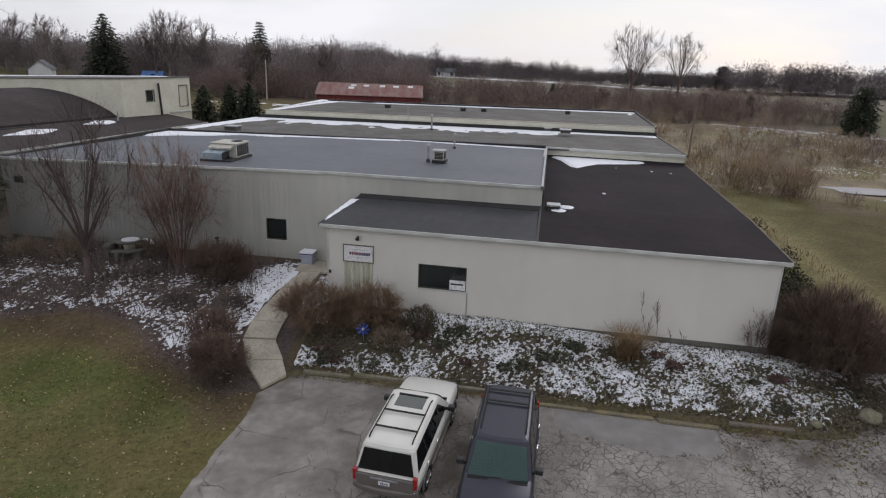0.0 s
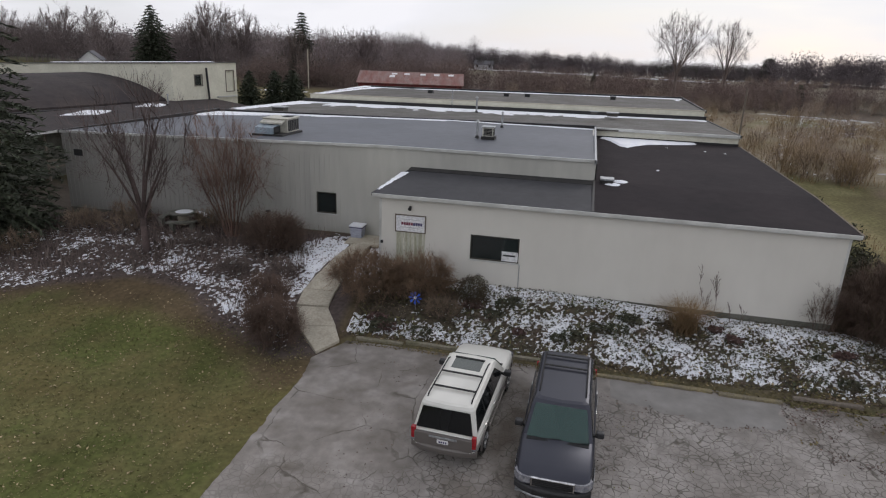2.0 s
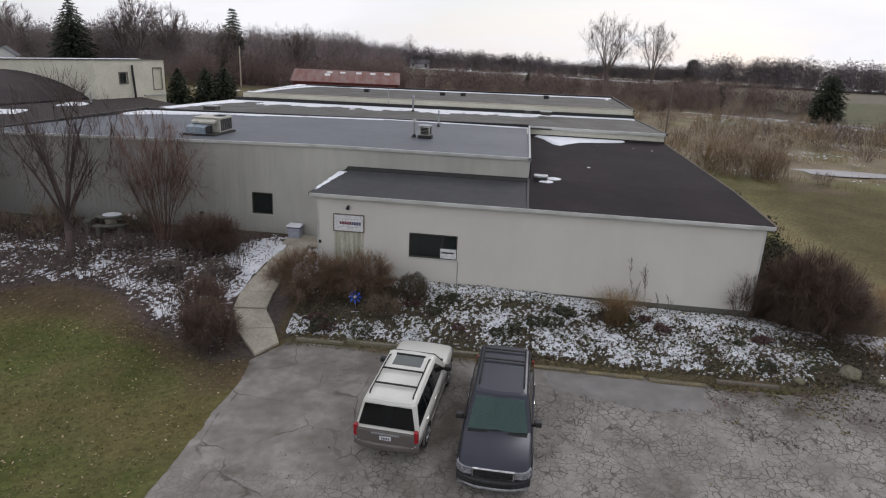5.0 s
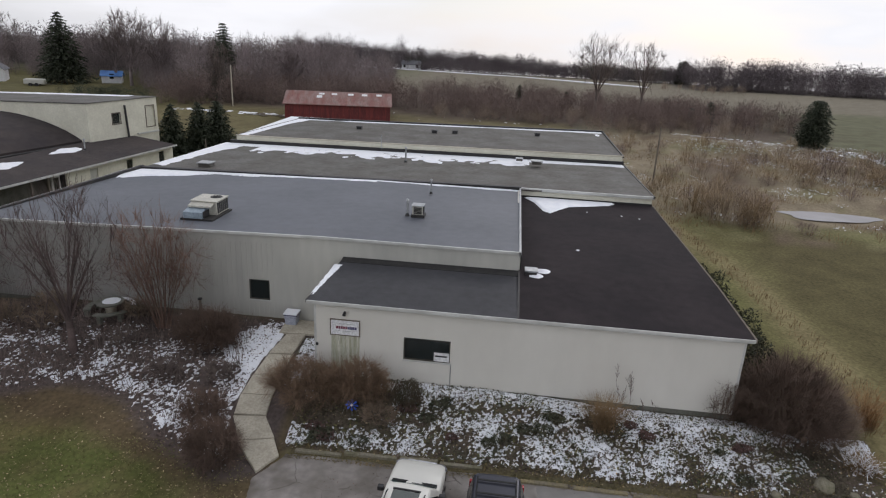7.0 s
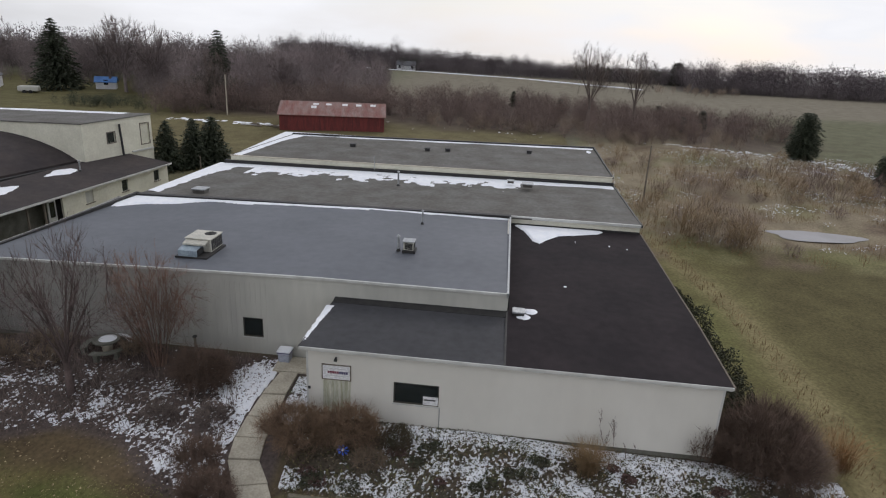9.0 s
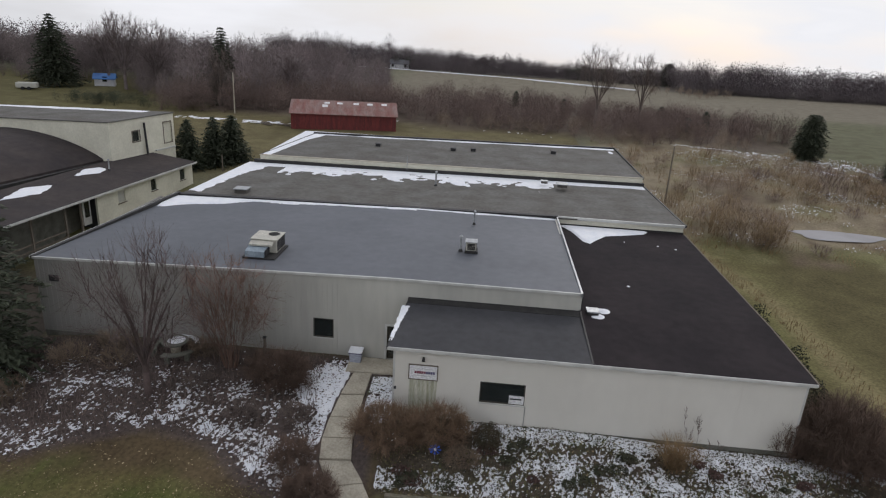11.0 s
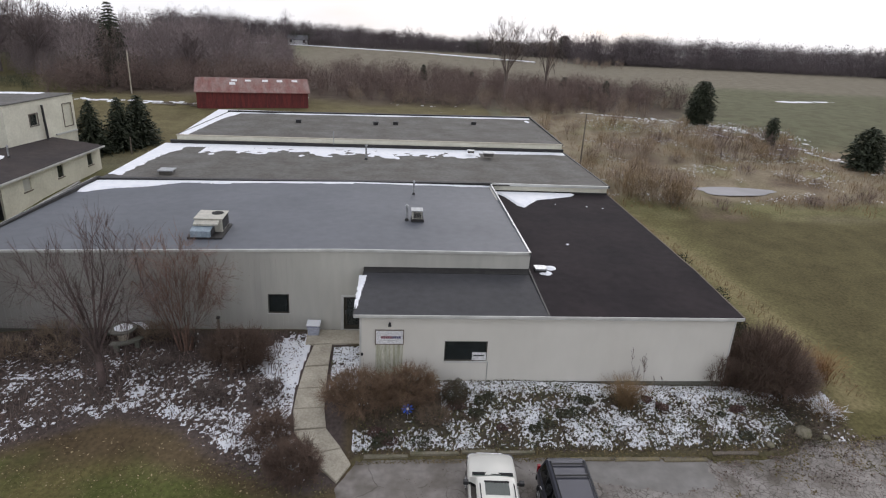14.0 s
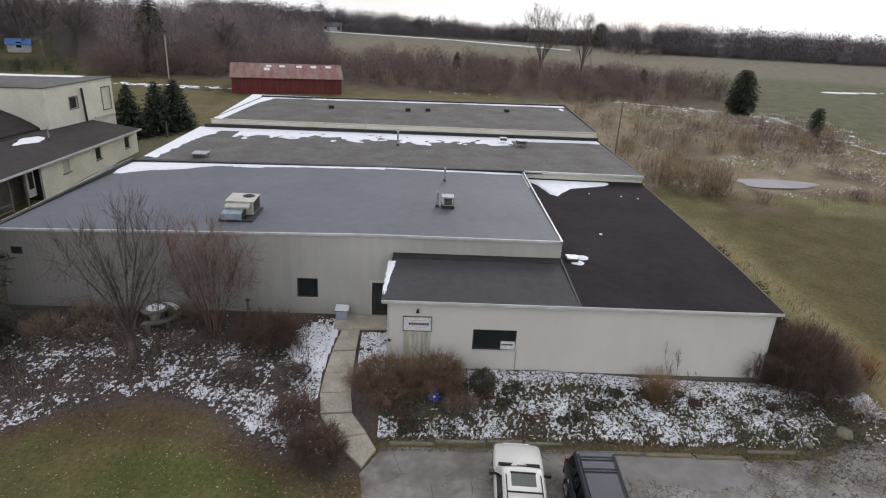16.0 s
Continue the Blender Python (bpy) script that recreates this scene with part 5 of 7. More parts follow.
# timber and concrete stops along the head of the parking bays
for x0, x1, y, mat, lab in ((-0.35, 1.65, 22.05, M_YELLOW, "weathered timber wheel stop with faded yellow paint"), (1.85, 4.1, 22.0, M_YELLOW, "weathered timber wheel stop with faded yellow paint"),
                            (4.32, 6.55, 21.95, M_YELLOW, "weathered timber wheel stop with faded yellow paint"), (-5.6, -3.95, 22.55, M_MOSSY, "mossy grey concrete kerb stone at the bed's edge"),
                            (-3.85, -2.0, 22.5, M_MOSSY, "mossy grey concrete kerb stone at the bed's edge"), (-10.3, -8.2, 22.4, M_MOSSY, "mossy grey concrete kerb stone at the bed's edge"),
                            (-8.1, -5.75, 22.5, M_MOSSY, "mossy grey concrete kerb stone at the bed's edge"), (7.0, 9.4, 22.35, M_WOOD, "grey weathered timber edging at the bed")):
    bm = bmesh.new()
    box(bm, x0, x1, y - 0.1, y + 0.1, hgt(x0, y) - 0.08, hgt(x0, y) + 0.11, bevel=0.03)
    stop = tagged(new("wheel_stop" if mat is M_YELLOW else "kerb_stone", mesh_of("stop", bm, mat)), lab, "wheel stop" if mat is M_YELLOW else "kerb", "stops along the parking bays")

nzz = bumpy


def bed_snow(X, Y):
    lift = 0.075 * (0.75 * nzz(X, Y, 0.8, 1.0) + 0.5 * nzz(X, Y, 2.4, 4.0) + 1.25 * nzz(X, Y, 7.0, 9.0) + 0.03 + 0.16 * smoothstep(0.0, 3.0, X) + 0.75 * smoothstep(25.3, 26.3, Y) * (X > -7) + 0.35 * np.exp(-((X - 2.2) / 2.5) ** 2 - ((Y - 24.6) / 1.0) ** 2) + 0.4 * np.exp(-((X + 9) / 1.6) ** 2 - ((Y - 22.95) / 0.5) ** 2) - 0.9 * (X < -6.5) * smoothstep(23.4, 24.0, Y)
                    - 0.8 * smoothstep(10.0, 12.0, X) + 0.9 * np.exp(-((X - 14.6) / 0.9) ** 2 - ((Y - 24.7) / 0.5) ** 2) - 0.6 * smoothstep(22.9, 22.5, Y) - 0.35 * np.exp(-((X - 3.3) / 1.0) ** 2 - ((Y - 25.2) / 0.8) ** 2) * 3)
    edge = np.minimum(np.minimum(26.62 - Y, Y - 22.5), np.minimum(X + 10.9, 15.5 - X))
    return np.where(edge > 0, np.clip(lift, -0.06, 0.07), -0.06)


tagged(draped("bed_snow", M_SNOW, -11.0, 15.5, 22.5, 26.64, 0.075, bed_snow), "broken crust of old snow over the planting bed", "snow", kind="stuff")


def yard_snow(X, Y):
    past = Y - yard_edge(X)
    b = (-0.93 - 0.7 * (past < -0.1) + 0.60 * smoothstep(-0.2, 0.8, past) * (1 - smoothstep(28.6, 31.0, Y)) + 0.10 * np.exp(-((past - 1.2) / 0.9) ** 2)
         + 1.6 * np.exp(-(((X + 14.5) / 1.6) ** 2 + ((Y - 29.3) / 2.2) ** 2) ** 2) + 1.1 * np.exp(-(((X + 14.0) / 0.9) ** 2 + ((Y - 26.8) / 2.0) ** 2))
         + 0.42 * np.exp(-(((X + 17.2) / 2.6) ** 2 + ((Y - 23.4) / 1.3) ** 2)) + 0.25 * np.exp(-(((X + 20.5) / 3.2) ** 2 + ((Y - 25.6) / 1.5) ** 2))
         + 0.25 * np.exp(-(((X + 27.0) / 2.0) ** 2 + ((Y - 22.6) / 0.8) ** 2)) + 0.9 * np.exp(-(((X + 13.6) / 1.1) ** 2 + ((Y - 19.9) / 0.35) ** 2)))
    lift = 0.075 * (0.75 * nzz(X, Y, 0.7, 2.0) + 0.5 * nzz(X, Y, 2.6, 6.0) + 1.15 * nzz(X, Y, 6.5, 3.0) + b)
    edge = np.minimum(31.9 - Y, np.interp(Y, [19, 22, 24, 26.5, 28.2, 30.2, 32], [-12.4, -13.1, -13.95, -13.98, -13.85, -13.6, -14.1]) - X)
    return np.where(edge > 0, np.clip(lift, -0.06, 0.06), -0.06)


tagged(draped("yard_snow", M_SNOW, -34, -12.3, 19.2, 31.95, 0.095, yard_snow), "broken crust of old snow among the shrubs", "snow", kind="stuff")


def nook_snow(X, Y):
    edge = np.minimum(np.minimum(X - np.interp(Y, [25.5, 28, 30.2], [-12.2, -12.3, -12.25]), -10.75 - X), np.minimum(30.15 - Y, Y - 25.9))
    return np.where(edge > 0, np.clip(0.075 * (0.5 + 0.8 * nzz(X, Y, 1.6, 7.0) + 0.9 * nzz(X, Y, 4.5, 8.0)), -0.06, 0.08), -0.06)


tagged(draped("nook_snow", M_SNOW, -12.4, -10.7, 25.9, 30.3, 0.085, nook_snow), "old snow between the path and the annex wall", "snow", kind="stuff")


def scatter(name, label, category, seed, n, x0, x1, y0, y1, size, mat, keep=None, rise=0.06, flat=0.5):
    """Leaves strewn over the ground, as one object."""
    rng = np.random.default_rng(seed)
    x, y = rng.uniform(x0, x1, n), rng.uniform(y0, y1, n)
    if keep is not None:
        ok = keep(x, y, rng)
        x, y = x[ok], y[ok]
    m = len(x)
    z = land(x, y) + 0.05 * bumpy(x, y, 0.35) + rng.uniform(0.0, rise, m)
    a = rng.normal(0, 1, (m, 3)) * (1, 1, flat)
    a /= np.linalg.norm(a, axis=1, keepdims=True)
    b = np.cross(a, rng.normal(0, 0.4, (m, 3)) + (0, 0, 1))
    b /= np.linalg.norm(b, axis=1, keepdims=True)
    s = size * rng.uniform(0.5, 1.4, (m, 1))
    v, f = blades(np.stack([x, y, z], 1), a * s, b * s * 0.55)
    return tagged(new(name, raw(name, v.tolist(), f.tolist(), mat)), label, category, kind="stuff")


scatter("ground_ivy", "dark ivy and ground cover poking through the snow", "ground cover", 11, 21000, -10.8, 13.5, 22.6, 26.6, 0.055, M_IVY, rise=0.12)
scatter("bed_litter", "brown leaf litter in the planting bed", "leaf litter", 12, 7000, -11.0, 15.5, 22.5, 26.6, 0.06, M_LITTER, rise=0.06)
scatter("yard_litter", "brown leaf litter and dead stems under the shrubs", "leaf litter", 13, 20000, -33, -12.2, 21.2, 31.8, 0.065, M_LITTER,
        lambda x, y, r: (y > yard_edge(x) + r.normal(0, 0.5, len(x))) & ~((x > -14) & (y > 22)), rise=0.10)
scatter("bed_grass", "green grass and moss showing between the snow in the bed", "ground cover", 18, 6000, -10.8, 12, 22.5, 26.4, 0.06, M_GRASS, lambda x, y, r: bumpy(x, y, 0.9, 12.0) > 0.02, rise=0.10)
scatter("bed_leaves", "pale dry leaves caught in the planting bed", "leaves", 19, 1500, -10.8, 15.4, 22.4, 26.4, 0.055, M_DRYLEAF, rise=0.10)
scatter("kerb_weeds", "brown weeds and moss along the bed's front edge", "weeds", 20, 5000, -10.6, 9.5, 21.95, 22.75, 0.05, M_ORANGE_DULL, rise=0.05)
scatter("lot_grit", "dark grit and leaf crumbs on the asphalt between the cars", "litter", 21, 3200, -8.5, 2.5, 13.0, 22.0, 0.035, M_LITTER, lambda x, y, r: bumpy(x, y, 0.6, 3.0) > 0.0, rise=0.035)
scatter("crack_weeds", "weeds rooted in the cracks of the asphalt", "weeds", 22, 2200, -1.0, 17, 11.0, 20.0, 0.035, M_GRASS, lambda x, y, r: bumpy(x, y, 0.45, 9.0) > 0.06, rise=0.04)
scatter("verge_soil", "rusty brown soil crumbs and dead grass on the asphalt's edge", "weeds", 25, 5200, 6.6, 17.5, 19.6, 23.2, 0.07, M_ORANGE_DULL, lambda x, y, r: bumpy(x, y, 0.6, 41.0) + 0.20 * (y - 21.2) > 0.02, rise=0.035, flat=0.3)
scatter("patch_edge_weeds", "dark weeds in the joint round the asphalt patch", "weeds", 23, 1500, 0.2, 6.6, 19.4, 22.0, 0.045, M_LITTER, lambda x, y, r: (np.abs(y - np.interp(x, [0, 2.5, 4, 6.4], [20.55, 20.1, 19.8, 20.25])) < 0.10 + 0.06 * r.normal(0, 1, len(x))), rise=0.05)
scatter("nook_litter", "ground ivy beside the path", "ground cover", 14, 900, -12.3, -10.8, 25.9, 30.2, 0.06, M_IVY, rise=0.09)
scatter("fallen_leaves", "scattered dry tan leaves on the lawn", "leaves", 15, 3200, -34, -11.6, 8, 23.5, 0.05, M_DRYLEAF, rise=0.03)
scatter("lawn_grass", "short patchy winter grass", "grass", 16, 22000, -36, -10.9, 8.0, 22.0, 0.042, M_GRASS,
        lambda x, y, r: (x < np.interp(y, [8, 14.3, 18.5, 20.5, 24], [-11.8, -11.7, -11.6, -11.8, -14]) + r.normal(0, 0.12, len(x))), rise=0.03, flat=0.8)
scatter("verge_weeds", "dry weeds along the broken edge of the asphalt", "weeds", 17, 7000, 6.4, 20, 18.5, 23.4, 0.055, M_LITTER, lambda x, y, r: bumpy(x, y, 0.5, 8.0) + 0.12 * (y - 20.8) > 0.0, rise=0.05)

# shrubs before the buildings
def bend(out, p0, c, p1, r0, r1, n):
    """A branch that curves from p0 past c to p1; adds rows for sticks()."""
    t = np.linspace(0, 1, n + 1)[:, None]
    P = (1 - t) ** 2 * p0 + 2 * t * (1 - t) * c + t * t * p1
    for k in range(n):
        out.append((*P[k], *P[k + 1], r0 + (r1 - r0) * k / n, r0 + (r1 - r0) * (k + 1) / n))
    return P


def crown_tree(seed, fork, mid, rad, limbs, subs, tips, trunk, r, thin, tip=0.2, base=0.0, low=-0.2, rise=0.6, upward=0.3):
    """Trunk, limbs that rise and spread, side branches and fine twigs that fill a rounded crown."""
    rng = np.random.default_rng(seed)
    out, rad = [], np.array(rad, float)
    c0, size = np.array([0, 0, mid], float), float(np.mean(rad))
    if fork:
        bend(out, np.array([0, 0, -0.2]), rng.normal(0, 0.06, 3) + (0, 0, fork * 0.5), np.array([0, 0, fork]), trunk * 1.25, trunk * 0.8, 4)
    for i in range(limbs):
        a, h = 2.39996 * i + rng.normal(0, 0.25), low + (0.96 - low) * (i + rng.uniform(0, 1)) / limbs
        u = np.array([math.cos(a) * math.sqrt(1 - h * h), math.sin(a) * math.sqrt(1 - h * h), h])
        s = base * math.sqrt(rng.uniform(0, 1))
        p0 = np.array([s * rad[0] * u[0], s * rad[1] * u[1], fork * rng.uniform(0.72, 1.0) if fork else -0.1])
        e = c0 + rad * u * rng.uniform(0.6, 0.85)
        c = p0 + (e - p0) * (0.3, 0.3, rise) + rng.normal(0, 0.04 * size, 3)
        P = bend(out, p0, c, e, r * rng.uniform(0.7, 1.0), thin * 1.6, 6)
        for _ in range(subs):
            o = P[rng.integers(2, 7)]
            v = u + rng.normal(0, 0.5, 3)
            v /= np.linalg.norm(v)
            d = c0 + rad * v * rng.uniform(0.7, 1.02) - o
            ln = np.linalg.norm(d)
            d *= min(1.0, 0.7 * size / ln)
            ln = np.linalg.norm(d)
            Q = bend(out, o, o + d * 0.5 + rng.normal(0, 0.1 * ln, 3) - (0, 0, 0.1 * ln), o + d, max(thin * 1.9, r * 0.2), thin * 1.1, 3)
            for _ in range(tips):
                q = Q[rng.integers(0, 3)]
                q = q + (Q[-1] - q) * rng.uniform(0, 1)
                w = d / ln * 0.6 + v * 0.35 + rng.normal(0, 0.45, 3) + (0, 0, upward)
                w *= tip * size * rng.uniform(0.5, 1.3) / np.linalg.norm(w)
                out.append((*q, *(q + w), thin, thin * 0.45))
                if rng.uniform() < 0.35:
                    q, w = q + w * 0.5, w * 0.6 + rng.normal(0, 0.25, 3) * np.linalg.norm(w)
                    out.append((*q, *(q + w), thin * 0.8, thin * 0.4))
    out = np.array(out)
    out[:, [2, 5]] = np.maximum(out[:, [2, 5]], -0.2)
    return out


plant("multi_stem_tree", "leafless tree, short trunk and wide fan of grey-brown branches", "tree",
      crown_tree(3, 1.9, 5.7, (3.7, 3.3, 3.9), 9, 13, 16, 0.19, 0.095, 0.0105, 0.26, rise=0.55), M_TREE, (-23.8, 26.9, hgt(-23.8, 26.9)), "bare trees by the hall", sides=2)
plant("multi_stem_tree", "leafless bushy small tree with many ruddy upright stems", "tree",
      crown_tree(8, 0, 4.1, (2.9, 2.2, 3.2), 17, 11, 14, 0.0, 0.055, 0.0098, 0.26, base=0.16, low=-0.1, rise=0.5), M_TREE_RED, (-20.4, 29.8, hgt(-20.4, 29.8)), "bare trees by the hall", sides=2)
BUSHES = (("hedge_bush", "wide reddish-brown leafless bush before the annex wall", 21, -10.6, 24.75, 2.05, 1.3, 2.15, 1250, M_TWIG_RED),
          ("hedge_bush", "wide reddish-brown leafless bush before the annex wall", 22, -8.1, 25.1, 1.55, 1.15, 2.1, 1000, M_TWIG_RED),
          ("path_bush", "dark brown leafless bush beside the path", 23, -13.4, 20.9, 1.3, 1.1, 2.2, 900, M_TWIG_BLACK),
          ("path_bush", "tall ragged dark brown bush beside the path", 37, -14.6, 22.7, 1.2, 1.0, 2.3, 560, M_TWIG_BLACK),
          ("corner_bush", "big dark brown bush against the annex's corner", 24, 11.9, 27.0, 2.5, 2.7, 3.4, 2400, M_TWIG_BLACK),
          ("corner_bush", "dark brown bush with sprawling shoots", 25, 13.7, 26.6, 1.5, 1.6, 1.9, 520, M_TWIG_DARK),
          ("yard_bush", "dark brown dense bush under the hall window", 26, -17.2, 28.5, 2.0, 1.3, 2.1, 1100, M_TWIG_BLACK),
          ("wall_shrub", "sparse leafless shrub against the annex's wall", 36, 8.9, 26.2, 0.8, 0.35, 2.5, 110, M_TWIG_BLACK),
          ("small_shrub", "small grey-brown leafless shrub in the snow", 27, -15.5, 26.0, 0.9, 0.8, 1.2, 110, M_TWIG),
          ("small_shrub", "small grey-brown leafless shrub in the snow", 28, -18.3, 25.9, 1.1, 0.8, 0.9, 70, M_TWIG),
          ("small_shrub", "small grey-brown leafless shrub in the snow", 29, -21.6, 27.9, 1.1, 0.9, 1.0, 80, M_TWIG),
          ("small_shrub", "low tangle of brown stems by the hall", 30, -26.8, 29.0, 1.2, 1.0, 0.9, 110, M_TWIG_DARK),
          ("small_shrub", "low tangle of brown stems by the hall", 31, -29.4, 29.0, 1.4, 1.1, 1.2, 160, M_TWIG_DARK),
          ("small_shrub", "low tangle of brown stems by the hall", 32, -27.5, 30.6, 1.6, 0.9, 1.2, 160, M_TWIG_DARK),
          ("small_shrub", "low tangle of brown stems by the hall", 33, -22.2, 30.6, 1.2, 0.8, 1.2, 180, M_TWIG_DARK),
          ("small_shrub", "low tangle of brown stems by the hall", 34, -31.0, 26.0, 1.3, 1.1, 1.2, 130, M_TWIG_DARK),
          ("low_shrub", "low dark twiggy shrub at the edge of the bed", 35, -6.9, 24.1, 1.0, 0.7, 0.9, 200, M_TWIG_DARK))
for nm, lab, sd, x, y, rx, ry, h, n, mat in BUSHES:
    k = math.sqrt(n / 600)
    plant(nm, lab, "bush", crown_tree(sd, 0, 0.46 * h, (rx, ry, 0.54 * h), int(12 + 16 * k), int(4 + 6 * k), int(8 + 9 * k), 0.0, 0.016, 0.0062, 0.30, base=0.55, low=-0.35, rise=0.6, upward=0.2), mat, (x, y, hgt(x, y)), "leafless bushes", sides=2)
ball = thing("evergreen_bush", "round dark brown-green bush close to the annex wall", "bush", (-5.75, 25.15, hgt(-5.75, 25.15)))
part("crown", leaf_cloud(41, 7000, None, 0.032, lambda r, n: (lambda u: u / np.linalg.norm(u, axis=1, keepdims=True) * (r.uniform(0.45, 1.0, (n, 1)) ** 0.5) * (0.72, 0.66, 0.68) * (1 + 0.12 * np.sin(5 * u[:, :1])) + (0, 0, 0.62))(r.normal(0, 1, (n, 3))), M_GREENISH, "crown"), None, ball)
v, f = sticks([(0, 0, -0.1, 0, 0, 0.7, 0.05, 0.03), (0, 0, 0.2, 0.3, 0.1, 0.8, 0.025, 0.01), (0, 0, 0.25, -0.3, 0.1, 0.8, 0.025, 0.01)], 6)
part("stem", raw("stem", v.tolist(), f.tolist(), M_BARK), None, ball)


def tuft(seed, h, n, r, lean=0.55):
    rng = np.random.default_rng(seed)
    out = []
    for _ in range(n):
        a = rng.uniform(0, 2 * np.pi)
        p = np.array([r * 0.3 * rng.normal(), r * 0.3 * rng.normal(), -0.03])
        d = np.array([np.cos(a) * lean * rng.uniform(0.1, 1), np.sin(a) * lean * rng.uniform(0.1, 1), 1.0])
        for k in range(3):
            q = p + d * h / 3 * rng.uniform(0.7, 1.1)
            out.append((*p, *q, 0.008 - 0.002 * k, 0.006 - 0.002 * k))
            p, d = q, d + np.array([np.cos(a), np.sin(a), -0.7]) * 0.35 * rng.uniform(0.3, 1.3)
    return np.array(out)


plant("grass_clump", "tan clump of dry ornamental grass with arching blades", "grass", tuft(51, 1.6, 800, 0.8, 0.75), M_TAN, (3.35, 25.2, hgt(3.35, 25.2)), sides=2)
plant("grass_clump", "rusty dry grass clump by the corner bush", "grass", tuft(52, 2.2, 420, 1.1), M_ORANGE, (15.9, 27.7, hgt(15.9, 27.7)), sides=2)
for sd, x, h in ((61, 4.35, 1.9), (64, 4.55, 2.2), (62, 5.3, 1.0), (63, 5.75, 0.9)):
    plant("tall_weed", "thin dry weed stalk standing against the wall", "weed", bare_tree(sd, h, 0.018, 1, 2, 0.12, 0.009, up=0.3, spread=0.5, kids=5, wob=0.1, shrink=0.45), M_TWIG, (x, 26.2, hgt(x, 26.2)), "dry weeds by the wall")
M_YEW = material("blackish_green_foliage", (0.030, 0.036, 0.020), (0.046, 0.044, 0.026), 1.5, 0.85, bump=0, grain=0.25, vary=0.4, island=True)


def shell(rx, ry, h):
    def place(r, n):
        u = r.normal(0, 1, (n, 3))
        u /= np.linalg.norm(u, axis=1, keepdims=True)
        lump = 1 + 0.13 * np.sin(5 * u[:, :1] + rx * 9) + 0.10 * np.sin(6 * u[:, 1:2] + h * 7) + 0.08 * np.sin(9 * u[:, 2:])
        return np.maximum(u * lump * r.uniform(0.35, 1.0, (n, 1)) ** 0.4 * (rx, ry, h * 0.52) + (0, 0, h * 0.48), (-99, -99, 0.02))
    return place


for k, (x, y, rx, ry, h) in enumerate(((11.1, 29.6, 1.2, 1.5, 2.6), (11.2, 32.2, 1.4, 1.6, 2.9), (11.0, 35.0, 1.15, 1.5, 2.6), (11.1, 37.8, 1.3, 1.6, 3.0), (10.9, 40.6, 1.1, 1.4, 2.6), (10.8, 43.2, 1.0, 1.3, 2.3))):
    ob = thing("side_bush", "dense blackish-green bush along the annex's side wall", "bush", (x, y, hgt(x, y)), group="bushes along the side wall")
    part("crown", leaf_cloud(71 + k, 4200, None, 0.075, shell(rx, ry, h), M_YEW, "crown"), None, ob)
    v, f = sticks([(0, 0, -0.2, 0, 0, h * 0.6, 0.06, 0.03), (0, 0, 0.2, 0.4, 0.3, h * 0.6, 0.03, 0.01), (0, 0, 0.2, -0.4, -0.3, h * 0.6, 0.03, 0.01)], 6)
    part("stem", raw("stem", v.tolist(), f.tolist(), M_BARK), None, ob)

M_PERENNIAL = material("dark_green_perennial_leaves", (0.058, 0.068, 0.040), (0.082, 0.072, 0.050), 1.5, 0.7, bump=0, grain=0.25, vary=0.4, island=True)
M_SEDUM = material("purple_brown_dead_stems", (0.135, 0.082, 0.072), (0.095, 0.062, 0.056), 1.5, 0.9, bump=0, grain=0.25, vary=0.4, island=True)
rp = np.random.default_rng(64)
for k in range(24):
    x, y = rp.uniform(-10.2, 9.5), rp.uniform(22.9, 25.9)
    if -11.5 < x < -6.6 and y > 23.6:
        y = rp.uniform(22.9, 23.5)
    sz, green = rp.uniform(0.22, 0.5), k % 3 != 2
    ob = thing("perennial_clump", "low clump of dark green evergreen leaves in the bed" if green else "low clump of purple-brown dead stems in the bed", "plant", (x, y, hgt(x, y)), group="clumps in the planting bed")
    part("foliage", leaf_cloud(400 + k, 260, None, 0.075, shell(sz, sz * 0.8, 0.8 * sz), M_PERENNIAL if green else M_SEDUM, "foliage"), None, ob)
mop = tuft(53, 0.75, 700, 1.0, 1.2)
plant("grass_clump", "mounded clump of arching grass laden with snow", "grass", mop, M_TAN, (14.55, 24.75, hgt(14.55, 24.75)), sides=2,
      extra=[("snow_load", raw("snow_load", *[a.tolist() for a in sticks(mop[1::7] + np.array([0, 0, 0.03, 0, 0, 0.03, 0.010, 0.010]), 2)], M_SNOW))])

# small things in the yard
bin_ = thing("waste_bin", "pale plastic waste bin with a white lid beside the entrance", "bin", (-13.55, 31.45, hgt(-13.55, 31.45)))
bm = slab(bmesh.new(), [(-0.36, -0.33, 0.68), (0.36, -0.33, 0.68), (0.36, 0.33, 0.68), (-0.36, 0.33, 0.68)], 0.68)
for vtx in bm.verts:
    if vtx.co.z < 0.1:
        vtx.co.x, vtx.co.y = vtx.co.x * 0.86, vtx.co.y * 0.86
bmesh.ops.bevel(bm, geom=bm.edges[:], offset=0.03, segments=2, affect="EDGES")
part("tub", bm, material("pale_blue_grey_plastic", (0.40, 0.42, 0.50), (0.33, 0.35, 0.42), 2, 0.6, bump=0.05), bin_)
part("lid", boxed(-0.40, 0.40, -0.37, 0.37, 0.69, 0.78, bevel=0.03), M_SNOW, bin_, "white lid")
part("rim", boxed(-0.385, 0.385, -0.355, 0.355, 0.63, 0.675, bevel=0.01), M_NAVY, bin_)

